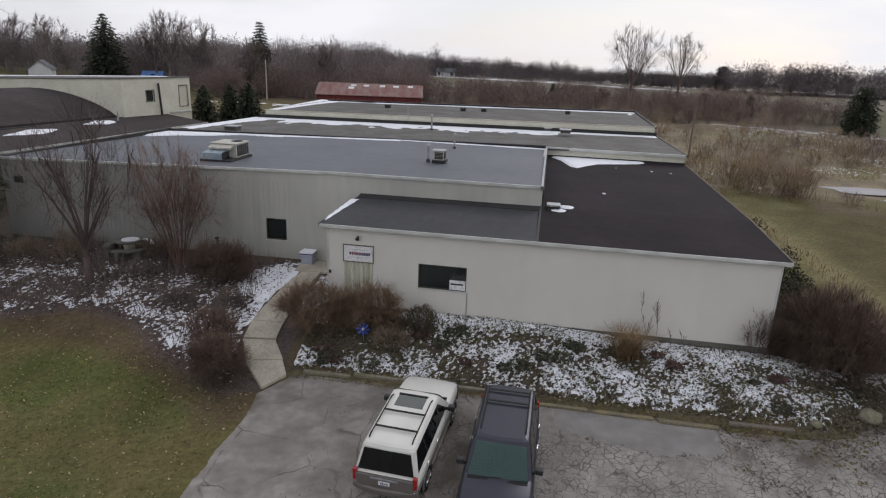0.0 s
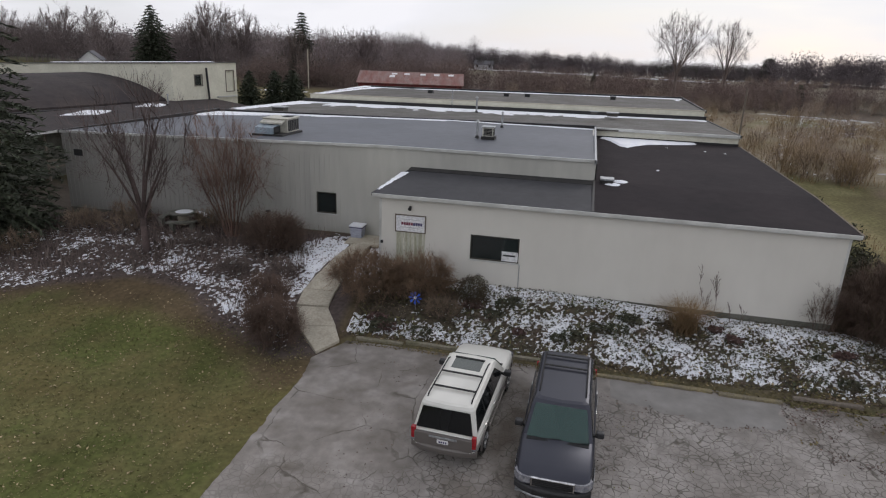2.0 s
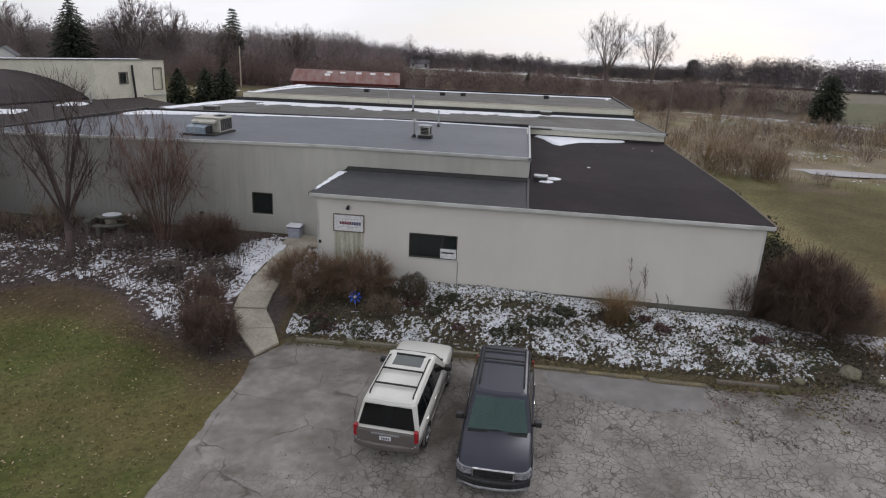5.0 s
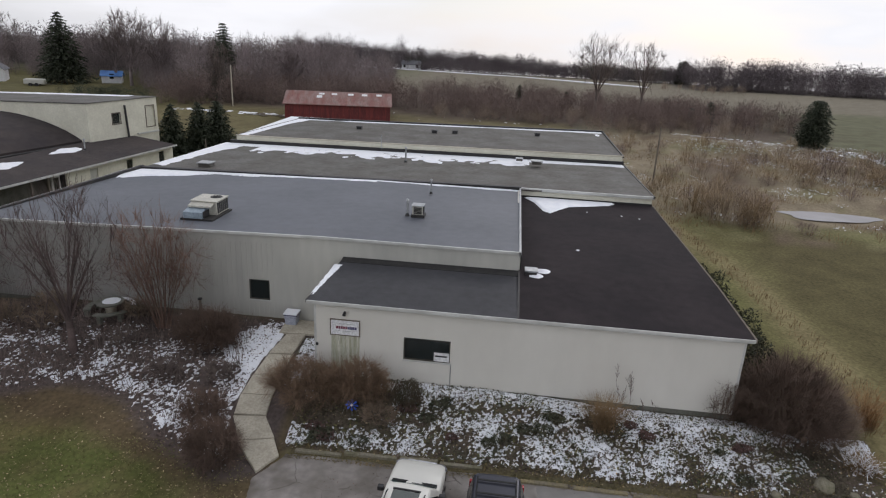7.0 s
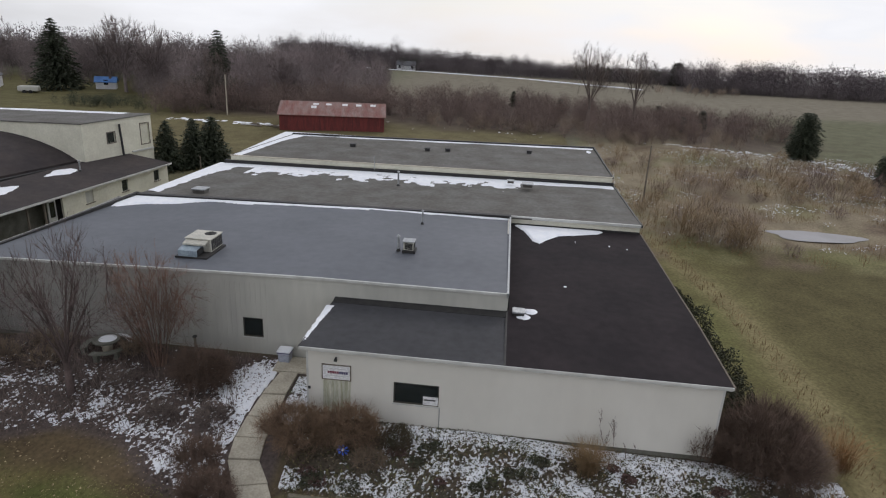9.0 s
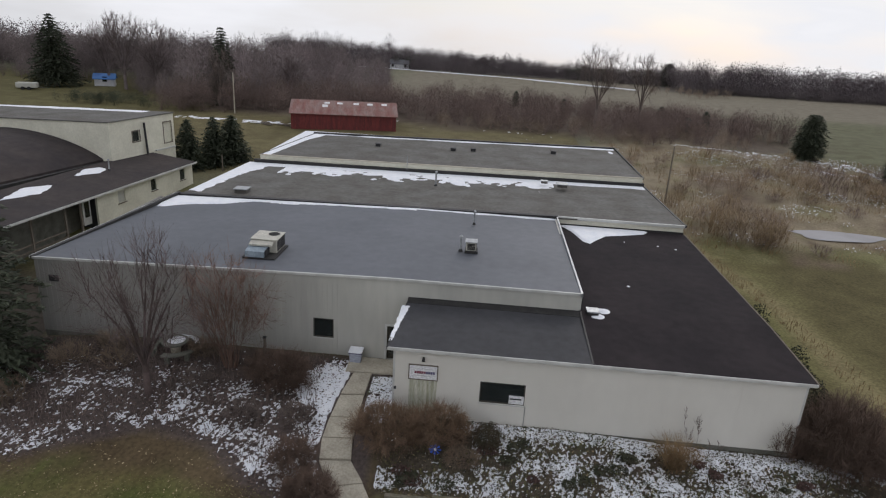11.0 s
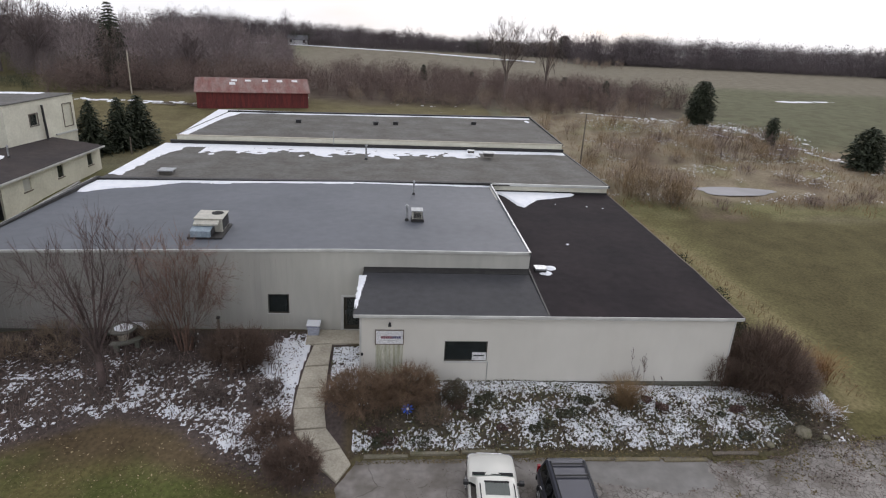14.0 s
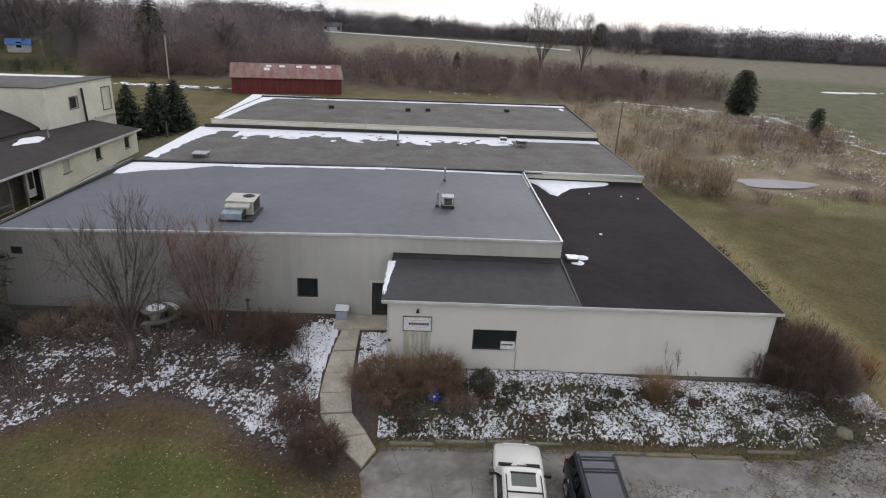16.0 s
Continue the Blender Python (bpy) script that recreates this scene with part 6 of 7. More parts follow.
ring_ = thing("picnic_table", "round concrete picnic table with curved benches, capped with snow", "garden table", (-24.1, 30.7, hgt(-24.1, 30.7)))
part("pedestal", tube(bmesh.new(), (0, 0, -0.1), (0, 0, 0.66), 0.26, 0.34, n=16), M_CONCRETE, ring_)
part("tabletop", tube(bmesh.new(), (0, 0, 0.665), (0, 0, 0.75), 0.74, 0.76, n=28), M_PLINTH, ring_)
part("snow_cap", tube(bmesh.new(), (0.05, 0.08, 0.753), (0.05, 0.08, 0.79), 0.50, 0.36, n=20), M_SNOW, ring_, "cap of snow")
for k in range(3):
    a0 = 0.35 + k * 2.094
    bm, sn = bmesh.new(), bmesh.new()
    ring = [a0 + 1.4 * i / 7 for i in range(8)]
    for a, b in zip(ring, ring[1:]):
        slab(bm, [(r * math.cos(w), r * math.sin(w), 0.45) for r, w in ((1.02, a), (1.40, a), (1.40, b), (1.02, b))], 0.08)
        if k == 0:
            slab(sn, [(r * math.cos(w), r * math.sin(w), 0.49) for r, w in ((1.08, a), (1.34, a), (1.34, b), (1.08, b))], 0.037)
    for w in (a0 + 0.25, a0 + 1.15):
        box(bm, 1.21 * math.cos(w) - 0.12, 1.21 * math.cos(w) + 0.12, 1.21 * math.sin(w) - 0.12, 1.21 * math.sin(w) + 0.12, -0.1, 0.37)
    bench = part("bench", bm, M_PLINTH, ring_)
    if k == 0:
        part("bench_snow", sn, M_SNOW, bench, "thin strip of snow")
    else:
        sn.free()
post = thing("garden_post", "short dark wooden post near the hall wall", "post", (-19.0, 31.4, hgt(-19.0, 31.4)))
part("shaft", boxed(-0.06, 0.06, -0.06, 0.06, -0.2, 1.0, bevel=0.01), M_WOOD, post)
part("cap", boxed(-0.1, 0.1, -0.1, 0.1, 1.003, 1.1, bevel=0.02), M_DARKMETAL, post)
spin = thing("garden_spinner", "blue plastic pinwheel on a thin stake in the bed", "garden ornament", (-8.2, 24.25, hgt(-8.2, 24.25)))
part("stake", tube(bmesh.new(), (0, 0, -0.1), (0, 0, 0.62), 0.012, n=8), M_STEEL, spin)
for k in range(8):
    a = k * math.pi / 4
    c, s = math.cos(a), math.sin(a)
    part("petal", slab(bmesh.new(), [(0.04 * c, -0.035, 0.6 + 0.04 * s), (0.27 * c - 0.05 * s, -0.06, 0.6 + 0.27 * s + 0.05 * c), (0.31 * c, -0.045, 0.6 + 0.31 * s), (0.25 * c + 0.07 * s, -0.03, 0.6 + 0.25 * s - 0.07 * c)], 0.012), M_BLUE, spin)
part("hub", tube(bmesh.new(), (0, -0.08, 0.6), (0, 0.0, 0.6), 0.06, n=12), M_PAPER, spin)
for x, y, s in ((12.45, 23.5, 0.42), (13.6, 23.2, 0.2), (10.3, 22.8, 0.22)):
    bm = bmesh.new()
    bmesh.ops.create_icosphere(bm, subdivisions=3, radius=s)
    for vtx in bm.verts:
        vtx.co = vtx.co * (1 + 0.22 * noise.noise(vtx.co * 2.2 / s + Vector((x, y, 0))))
        vtx.co.z *= 0.7
    ob = tagged(new("boulder", mesh_of("boulder", bm, M_MOSSY, True)), "rounded grey boulder at the end of the bed", "stone", "boulders by the bed")
    ob.location = (x, y, hgt(x, y) + 0.1 * s)


# ---- woods, fields and what stands far off ----
def far_tree(seed, h, twigs, wide=0.27, base=0.25, limbs=14, stem=0.13, width=0.04, lift=0.45, reach=(0.05, 0.12)):
    """A light tree for the distance: stem and limbs as sticks, a rounded crown of fine tapering twigs."""
    rng = np.random.default_rng(seed)
    segs = []
    p, d = np.array([0, 0, -0.3]), np.array([0, 0, 1.0])
    spine = [p]
    for k in range(4):
        d = d + rng.normal(0, 0.06, 3)
        d /= np.linalg.norm(d)
        q = p + d * h * 0.2
        segs.append((*p, *q, stem * (1 - k * 0.2), stem * (0.8 - k * 0.2)))
        spine.append(q)
        p = q
    mid, rad = np.array([0, 0, h * (1 + base) / 2]), np.array([wide * h, wide * h, h * (1 - base) / 2])
    for _ in range(limbs):
        u = rng.normal(0, 1, 3) + (0, 0, 0.6)
        u /= np.linalg.norm(u)
        t = mid + rad * u * rng.uniform(0.7, 1.0)
        o = spine[rng.integers(1, 4)] if base > 0.1 else np.array([rng.normal(0, 0.3), rng.normal(0, 0.3), -0.2])
        m = (o + t) / 2 + rng.normal(0, 0.03 * h, 3) + (0, 0, -0.03 * h)
        segs += [(*o, *m, 0.3 * stem, 0.2 * stem), (*m, *t, 0.2 * stem, 0.06 * stem)]
    u = rng.normal(0, 1, (twigs, 3))
    u /= np.linalg.norm(u, axis=1, keepdims=True)
    lump = 1 + 0.16 * np.sin(4 * u[:, :1] + seed) + 0.12 * np.sin(7 * u[:, 1:2] + 2 * seed)
    o = mid + rad * u * lump * rng.uniform(0.1, 1.0, (twigs, 1)) ** 0.55 * 0.93
    e = u * 0.55 + rng.normal(0, 0.45, (twigs, 3)) + (0, 0, lift)
    e /= np.linalg.norm(e, axis=1, keepdims=True)
    ln = h * rng.uniform(*reach, (twigs, 1))
    w = np.cross(e, rng.normal(0, 1, (twigs, 3)))
    w /= np.linalg.norm(w, axis=1, keepdims=True)
    tv = np.stack([o - w * width * 0.5, o + w * width * 0.5, o + e * ln], 1).reshape(-1, 3)
    v, f = sticks(segs, 2)
    return np.concatenate([v, tv]), np.concatenate([f[:, [0, 1, 2]], f[:, [0, 2, 3]], np.arange(twigs * 3).reshape(-1, 3) + len(v)])


def wood(name, label, seed, spots, protos, mat, category="woodland"):
    """Many trees as one object: rows of x, y, scale."""
    rng = np.random.default_rng(seed)
    vs, fs, n = [], [], 0
    for x, y, s in spots:
        v, f = protos[rng.integers(len(protos))]
        a, m = rng.uniform(0, 2 * np.pi), rng.uniform(0.85, 1.15)
        c, t = math.cos(a), math.sin(a)
        w = np.stack([(v[:, 0] * c - v[:, 1] * t) * s * m + x, (v[:, 0] * t + v[:, 1] * c) * s * m + y, v[:, 2] * s + float(land(x, y))], 1)
        vs.append(w)
        fs.append(f + n)
        n += len(v)
    V, F = np.concatenate(vs), np.concatenate(fs)
    me = bpy.data.meshes.new(name)
    me.vertices.add(len(V))
    me.vertices.foreach_set("co", V.ravel())
    me.loops.add(F.size)
    me.loops.foreach_set("vertex_index", F.ravel().astype(np.int32))
    me.polygons.add(len(F))
    me.polygons.foreach_set("loop_start", np.arange(0, F.size, 3, dtype=np.int32))
    me.update(calc_edges=True)
    me.materials.append(mat)
    return tagged(new(name, me), label, category, kind="stuff")


def spots(seed, n, x0, x1, y0, y1, s0, s1, keep=None):
    rng = np.random.default_rng(seed)
    out = []
    while len(out) < n:
        x, y = rng.uniform(x0, x1), rng.uniform(y0, y1)
        if keep is None or keep(x, y):
            out.append((x, y, rng.uniform(s0, s1)))
    return out


TALL = [far_tree(100 + k, 12.0, 900, 0.27 + 0.03 * (k % 4), 0.14, 14, 0.13, 0.075, 0.5, (0.05, 0.13)) for k in range(7)]
LOW = [far_tree(120 + k, 6.0, 620, 0.42, 0.0, 12, 0.07, 0.055, 0.3, (0.06, 0.14)) for k in range(6)]
FAR = [far_tree(140 + k, 10.0, 400, 0.36 + 0.03 * (k % 3), 0.0, 4, 0.12, 0.23, 0.2, (0.03, 0.075)) for k in range(6)]


def in_wood(x, y):
    return y > np.interp(x, [-190, -112, -108, -84, -78, -60, -44, -22], [160, 156, 143, 142, 122, 112, 121, 128]) and x < np.interp(y, [116, 150, 190], [-25, -30, -38])


def by_height(rows):
    # the wood stands lower towards the west
    return [(x, y, s * float(np.interp(x, [-190, -100, -80, -60, -45, -25], [0.72, 0.76, 0.86, 0.94, 0.78, 0.58]))) for x, y, s in rows]


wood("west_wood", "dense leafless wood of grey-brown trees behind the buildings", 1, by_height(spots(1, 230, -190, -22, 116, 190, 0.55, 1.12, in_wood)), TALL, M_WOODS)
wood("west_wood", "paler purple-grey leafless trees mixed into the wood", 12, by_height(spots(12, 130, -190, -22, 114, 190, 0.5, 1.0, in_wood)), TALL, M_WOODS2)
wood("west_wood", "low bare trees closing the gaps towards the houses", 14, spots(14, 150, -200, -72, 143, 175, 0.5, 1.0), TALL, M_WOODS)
wood("wood_edge", "thicket of brown saplings along the wood's edge", 2, spots(2, 120, -66, -22, 108, 132, 0.6, 1.1, lambda x, y: y > np.interp(x, [-66, -50, -44, -22], [108, 111, 117, 117])), LOW, M_SCRUB)
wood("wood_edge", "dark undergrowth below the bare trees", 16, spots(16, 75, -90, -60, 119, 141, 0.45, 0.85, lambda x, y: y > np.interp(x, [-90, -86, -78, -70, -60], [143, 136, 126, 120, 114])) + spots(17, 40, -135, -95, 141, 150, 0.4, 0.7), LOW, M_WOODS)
wood("scrub_belt", "belt of brown leafless scrub between yard and field", 3, spots(3, 330, -22, 50, 107, 150, 0.42, 0.9, lambda x, y: y > np.interp(x, [-22, 0, 20, 46], [116, 111, 107, 118]) and y < np.interp(x, [-22, 10, 46], [152, 148, 132])), LOW, M_SCRUB)
wood("scrub_belt", "pinkish tan young scrub before the belt", 13, spots(13, 110, -16, 52, 103, 124, 0.25, 0.5, lambda x, y: y > np.interp(x, [-16, 0, 20, 36, 52], [112, 108, 104, 108, 122])), LOW, M_SCRUB2)
HILL = lambda x: float(np.interp(x, [-95, -50, -20, 10, 40, 75], [1.05, 0.95, 0.80, 0.66, 0.62, 0.74]))
wood("horizon_wood_west", "far leafless wood along the crest beyond the field", 4, [(x, y, s * HILL(x)) for x, y, s in spots(4, 520, -100, 75, 256, 284, 0.75, 1.1, lambda x, y: y > 262 - 0.1 * x * (x > 0))], FAR, M_FARWOOD)
wood("horizon_wood_west", "slender trees standing clear over the crest", 18, [(x, y, s * HILL(x)) for x, y, s in spots(18, 26, -95, 40, 256, 268, 0.75, 1.12)], TALL, M_FARWOOD)
wood("horizon_wood_east", "dense far tree line beyond the field", 5, spots(5, 560, 60, 330, 210, 300, 0.72, 1.12, lambda x, y: 229 + 0.02 * (x - 64) < y < 256 + 0.02 * (x - 64)), FAR, M_FARWOOD)
wood("horizon_wood_east", "low brush at the foot of the far tree line", 15, spots(15, 400, 58, 330, 226, 240, 0.34, 0.52, lambda x, y: 226 + 0.02 * (x - 64) < y < 232 + 0.02 * (x - 64)), FAR, M_FARWOOD)
wood("horizon_wood_west", "low brush at the foot of the crest's trees", 24, spots(24, 290, -100, 64, 255, 262, 0.32, 0.48), FAR, M_FARWOOD)
wood("field_brush", "tan brush in the corner of the far field", 19, spots(19, 26, 44, 70, 206, 222, 0.18, 0.34), FAR, M_SCRUB2)
wood("far_wood_west", "distant tree line behind the houses", 6, spots(6, 220, -330, -80, 176, 215, 0.5, 1.2), FAR, M_FARWOOD)
protos = []
for k, (rx, h, mat) in enumerate(((1.7, 2.3, M_SCRUB2), (1.3, 1.8, M_SCRUB3), (2.0, 1.7, M_SCRUB), (1.4, 2.8, M_SCRUB3))):
    v, f = sticks(crown_tree(300 + k, 0, 0.5 * h, (rx, rx, 0.6 * h), 15, 6, 7, 0.0, 0.02, 0.0080, 0.32, base=0.5, low=-0.3), 2)
    protos.append(raw("crown", v.tolist(), f.tolist(), mat))
SCRUB = [(18.2, 59.8, 0, 1.2), (20.6, 59.2, 1, 1.1), (17.0, 62.0, 1, 1.1), (21.8, 61.6, 0, 1.2), (19.2, 64.0, 3, 1.1), (23.0, 65.2, 1, 1.1), (20.2, 68.0, 0, 1.2), (17.6, 66.5, 2, 1.0), (24.5, 79.0, 0, 1.2), (26.6, 82.0, 1, 1.2),
         (28.0, 98.0, 0, 1.2), (31.0, 88.0, 2, 0.9), (40.5, 88.5, 2, 1.3), (43.5, 86.8, 1, 1.5), (46.2, 88.0, 2, 1.3), (38.8, 90.5, 0, 1.1), (37.2, 60.3, 2, 0.55), (41.0, 60.8, 2, 0.6), (44.5, 62.0, 2, 0.6), (15.4, 72.5, 1, 1.0),
         (17.4, 77.0, 0, 0.9), (22.0, 73.0, 1, 1.0), (33.0, 96.0, 0, 1.0), (48.0, 84.5, 1, 1.2), (60.0, 70.0, 2, 1.0), (64.0, 66.0, 2, 1.0), (14.8, 65.0, 3, 0.9), (13.4, 69.0, 1, 0.9), (25.5, 58.0, 2, 0.6), (35.0, 86.0, 1, 0.9), (29.5, 92.5, 0, 1.0), (21.0, 84.5, 3, 0.8), (18.0, 90.0, 0, 1.0), (23.5, 94.0, 1, 1.0)]
rb = np.random.default_rng(33)
SCRUB += [(34.7, 81, 0, 1.1), (37, 80.5, 2, 1.2), (39.4, 80, 0, 1.2), (42, 80, 1, 1.2), (45.1, 80, 2, 1.2), (47.5, 80.5, 0, 1.0), (16.6, 63, 3, 1.2), (18.0, 61, 3, 1.15), (19.5, 60, 3, 1.2), (21.4, 59.8, 3, 1.1), (21.4, 79, 0, 1.2), (37, 60.5, 2, 0.6)]
SCRUB += [(x, y, int(rb.integers(4)), 0.45 + 0.6 * rb.uniform()) for x, y in zip(rb.uniform(12.5, 52, 46), rb.uniform(59, 103, 46)) if ((x - 30.6) / 7) ** 2 + ((y - 65.6) / 4.5) ** 2 > 1]
for x, y, k, sc in SCRUB:
    ob = thing("meadow_bush", "dry brown leafless bush in the rough meadow", "bush", (x, y, hgt(x, y)), (x * 37) % 360, "bushes in the meadow")
    ob.scale = (sc, sc, sc)
    part("crown", protos[k], None, ob)
for sd, x, y, fork, mid, rx, rz, lean in ((81, 12.5, 117.5, 5.5, 10.3, 5.4, 5.0, 11), (82, 21.1, 121.5, 5.5, 10.2, 4.0, 4.8, 9), (83, -58.0, 118.0, 3.0, 7.5, 2.6, 4.0, 7)):
    plant("tall_bare_tree", "tall leafless tree with a fan of fine grey branches", "tree", crown_tree(sd, fork, mid, (rx, rx * 0.9, rz), lean, 14, 28, 0.30, 0.12, 0.0135, 0.22, rise=0.6), M_TWIG, (x, y, hgt(x, y)), "tall bare trees", sides=2)
for sd, x, y, h, n in ((84, -85, 133.0, 16.0, 11), (85, -77, 131.0, 14.5, 10), (86, -141, 150.0, 15.5, 9), (87, -130, 151.0, 14.6, 8), (88, -66, 128.0, 10.0, 8), (89, -91, 137.0, 14.0, 9), (90, -160, 150, 15.0, 8), (91, -47, 126.0, 10.8, 8)):
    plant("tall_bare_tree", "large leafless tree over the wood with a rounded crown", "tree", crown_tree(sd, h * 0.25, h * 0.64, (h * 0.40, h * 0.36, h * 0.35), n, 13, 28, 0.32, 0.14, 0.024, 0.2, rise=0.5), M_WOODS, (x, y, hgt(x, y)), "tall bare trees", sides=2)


def conifer(name, label, x, y, h, r, seed, base=0.05, power=0.8, tuft=0.2, n=16, group="conifers", egg=False):
    ob = thing(name, label, "tree", (x, y, hgt(x, y)), group=group)
    part("crown", spruce_mesh(seed, h, r, M_NEEDLE, base, n, 0.25, power, tuft, egg), None, ob)
    part("trunk", tube(bmesh.new(), (0, 0, -0.2), (0, 0, h * 0.92), 0.02 * h, 0.01, n=8), M_BARK, ob)
    return ob


conifer("spruce", "young dark green spruce behind the wing", -42.8, 72.5, 5.9, 2.5, 201, 0.02, 0.6, 0.26, 24)
conifer("spruce", "young dark green spruce behind the wing", -40.6, 75.0, 5.9, 2.5, 202, 0.02, 0.55, 0.26, 24)
conifer("spruce", "dense dark green spruce behind the wing", -39.3, 77.4, 5.9, 2.7, 203, 0.02, 0.55, 0.28, 24)
conifer("tall_spruce", "tall dark spruce rising over the wood, bare below", -62.6, 131.0, 14.2, 3.5, 204, 0.10, 0.50, 0.40, 24)
conifer("tall_spruce", "tall dark spruce beside the houses", -99.0, 131.0, 14.6, 5.8, 205, 0.08, 0.60, 0.48, 24)
conifer("cedar", "broad columnar dark cedar at the field's edge", 44.6, 104.5, 7.4, 2.5, 206, 0.0, 0.3, 0.23, 36, egg=True)
conifer("cedar", "small pointed dark cedar in the meadow", 49.3, 90.0, 4.2, 1.15, 207, 0.02, 0.45, 0.22, 18, egg=True)
conifer("cedar", "rounded green cedar in the rough meadow", 55.2, 77.0, 5.6, 2.7, 208, 0.04, 0.45, 0.34, 20, egg=True)
for k, (x, y, h) in enumerate(((35.4, 128.0, 3.8), (41.0, 127.5, 3.0), (31.0, 124.0, 3.0), (28.5, 135.0, 3.6), (9.0, 140.0, 3.2), (-1.0, 150.0, 3.2))):
    conifer("cedar", "small dark cedar among the brown scrub", x, y, h, h * 0.28, 210 + k, 0.02, 0.5, 0.28, 14, egg=True)
conifer("yard_spruce", "large dark spruce at the west end of the yard", -34.3, 27.6, 16.5, 4.6, 220, 0.05, 0.55, 0.24, 26)
conifer("round_cedar", "dark round cedar on the skyline", 60.9, 258.0, 8.6, 3.6, 221, 0.05, 0.4, 0.7, 14, egg=True)
wood("far_evergreens", "dark evergreen thicket in the far tree line", 10, spots(10, 60, 22, 56, 258, 268, 0.4, 0.62) + spots(11, 14, -46, -38, 258, 264, 0.4, 0.55), FAR, M_NEEDLE, "thicket")
wood("dark_hedge", "dark overgrown hedge by the lawn", 8, spots(8, 44, -86, -68, 110, 116, 0.28, 0.42), LOW, M_NEEDLE, "hedge")
wood("deep_thicket", "dark evergreen thicket inside the wood", 9, spots(9, 26, -66, -56, 118, 128, 0.7, 1.0), LOW, M_NEEDLE, "thicket")

# dry grass and weeds of the meadow, nearest stretches


def stalks(name, label, seed, n, keep, h, mat, box_):
    rng = np.random.default_rng(seed)
    x, y = rng.uniform(box_[0], box_[1], n), rng.uniform(box_[2], box_[3], n)
    ok = keep(x, y)
    x, y = x[ok], y[ok]
    z = land(x, y) + 0.05 * bumpy(x, y, 0.35)
    hh = h * rng.uniform(0.4, 1.2, len(x))
    segs = np.stack([x, y, z - 0.02, x + rng.normal(0, 0.25, len(x)) * hh, y + rng.normal(0, 0.25, len(x)) * hh, z + hh, np.full(len(x), 0.022), np.full(len(x), 0.008)], 1)
    v, f = sticks(segs, 3)
    return tagged(new(name, raw(name, v.tolist(), f.tolist(), mat)), label, "grass", kind="stuff")


stalks("yard_stems", "thin dead stems of perennials standing in the shrub bed", 93, 2800, lambda x, y: (y > yard_edge(x) + 0.3) & (y < 31.3) & (x < np.interp(y, [20, 24, 32], [-13.4, -14.3, -15.5])), 0.55, M_TWIG, (-33.5, -13.2, 20.5, 31.4))


stalks("meadow_grass", "rough dry tan grass of the meadow", 91, 11000, lambda x, y: (y > 57 + 2 * np.sin(x * 0.6)) & (bumpy(x, y, 0.12, 3.0) > -0.12) & (((x - 30.8) / 5.8) ** 2 + ((y - 65.6) / 3.4) ** 2 > 1), 0.45, M_TAN, (10.5, 56, 56, 104))
stalks("fence_line_grass", "strip of tall dry grass along the mown lawn", 92, 2600, lambda x, y: np.abs(x - np.interp(y, [24, 32, 44, 50, 58], [17.2, 17.2, 16.0, 15.2, 13.4])) < 0.8, 0.28, M_TAN, (12, 19, 26, 60))


def meadow_snow(X, Y):
    b = (-0.9 + 0.2 * np.exp(-(((X - 52.5) + (Y - 83) * 0.33) / 1.6) ** 2) * ((Y > 76) & (Y < 90)) - 0.15 * (Y < 72))
    lift = 0.1 * (0.6 * nzz(X, Y, 0.35, 2.0) + 0.75 * nzz(X, Y, 1.1, 6.0) + b)
    edge = np.minimum(Y - 57.5, X - 11)
    return np.where(edge > 0, np.clip(lift, -0.06, 0.06), -0.06)


tagged(draped("meadow_snow", M_SNOW, 11, 58, 57, 105, 0.4, meadow_snow), "small leftover patches of snow in the meadow", "snow", kind="stuff")


def field_snow(X, Y):
    b = -0.78 + 0.85 * np.exp(-((Y - 137.8 - 0.235 * (X - 78.4)) / 0.7) ** 2) * ((X > 80) & (X < 96)) + 0.72 * np.exp(-((Y - 122 - 0.12 * (X - 70)) / 0.6) ** 2) * (X > 64) * (X < 84)
    return np.clip(0.1 * (0.5 * nzz(X, Y, 0.15, 2.0) + 0.5 * nzz(X, Y, 0.4, 6.0) + b), -0.06, 0.06)


tagged(draped("field_snow", M_SNOW, 62, 110, 112, 154, 0.8, field_snow), "thin streaks of snow in the far field", "snow", kind="stuff")


def back_snow(X, Y):
    b = -1.05 + 0.75 * np.exp(-((Y - 104.5) / 1.2) ** 2) * (X > -60) * (X < -36) + 0.3 * np.exp(-((Y - 106) / 2.0) ** 2) * (X > -20)
    return np.clip(0.1 * (0.5 * nzz(X, Y, 0.6, 2.0) + 0.8 * nzz(X, Y, 1.6, 6.0) + b), -0.06, 0.06)


tagged(draped("yard_patches", M_SNOW, -62, 12, 99, 110, 0.45, back_snow), "small patches of snow behind the halls", "snow", kind="stuff")

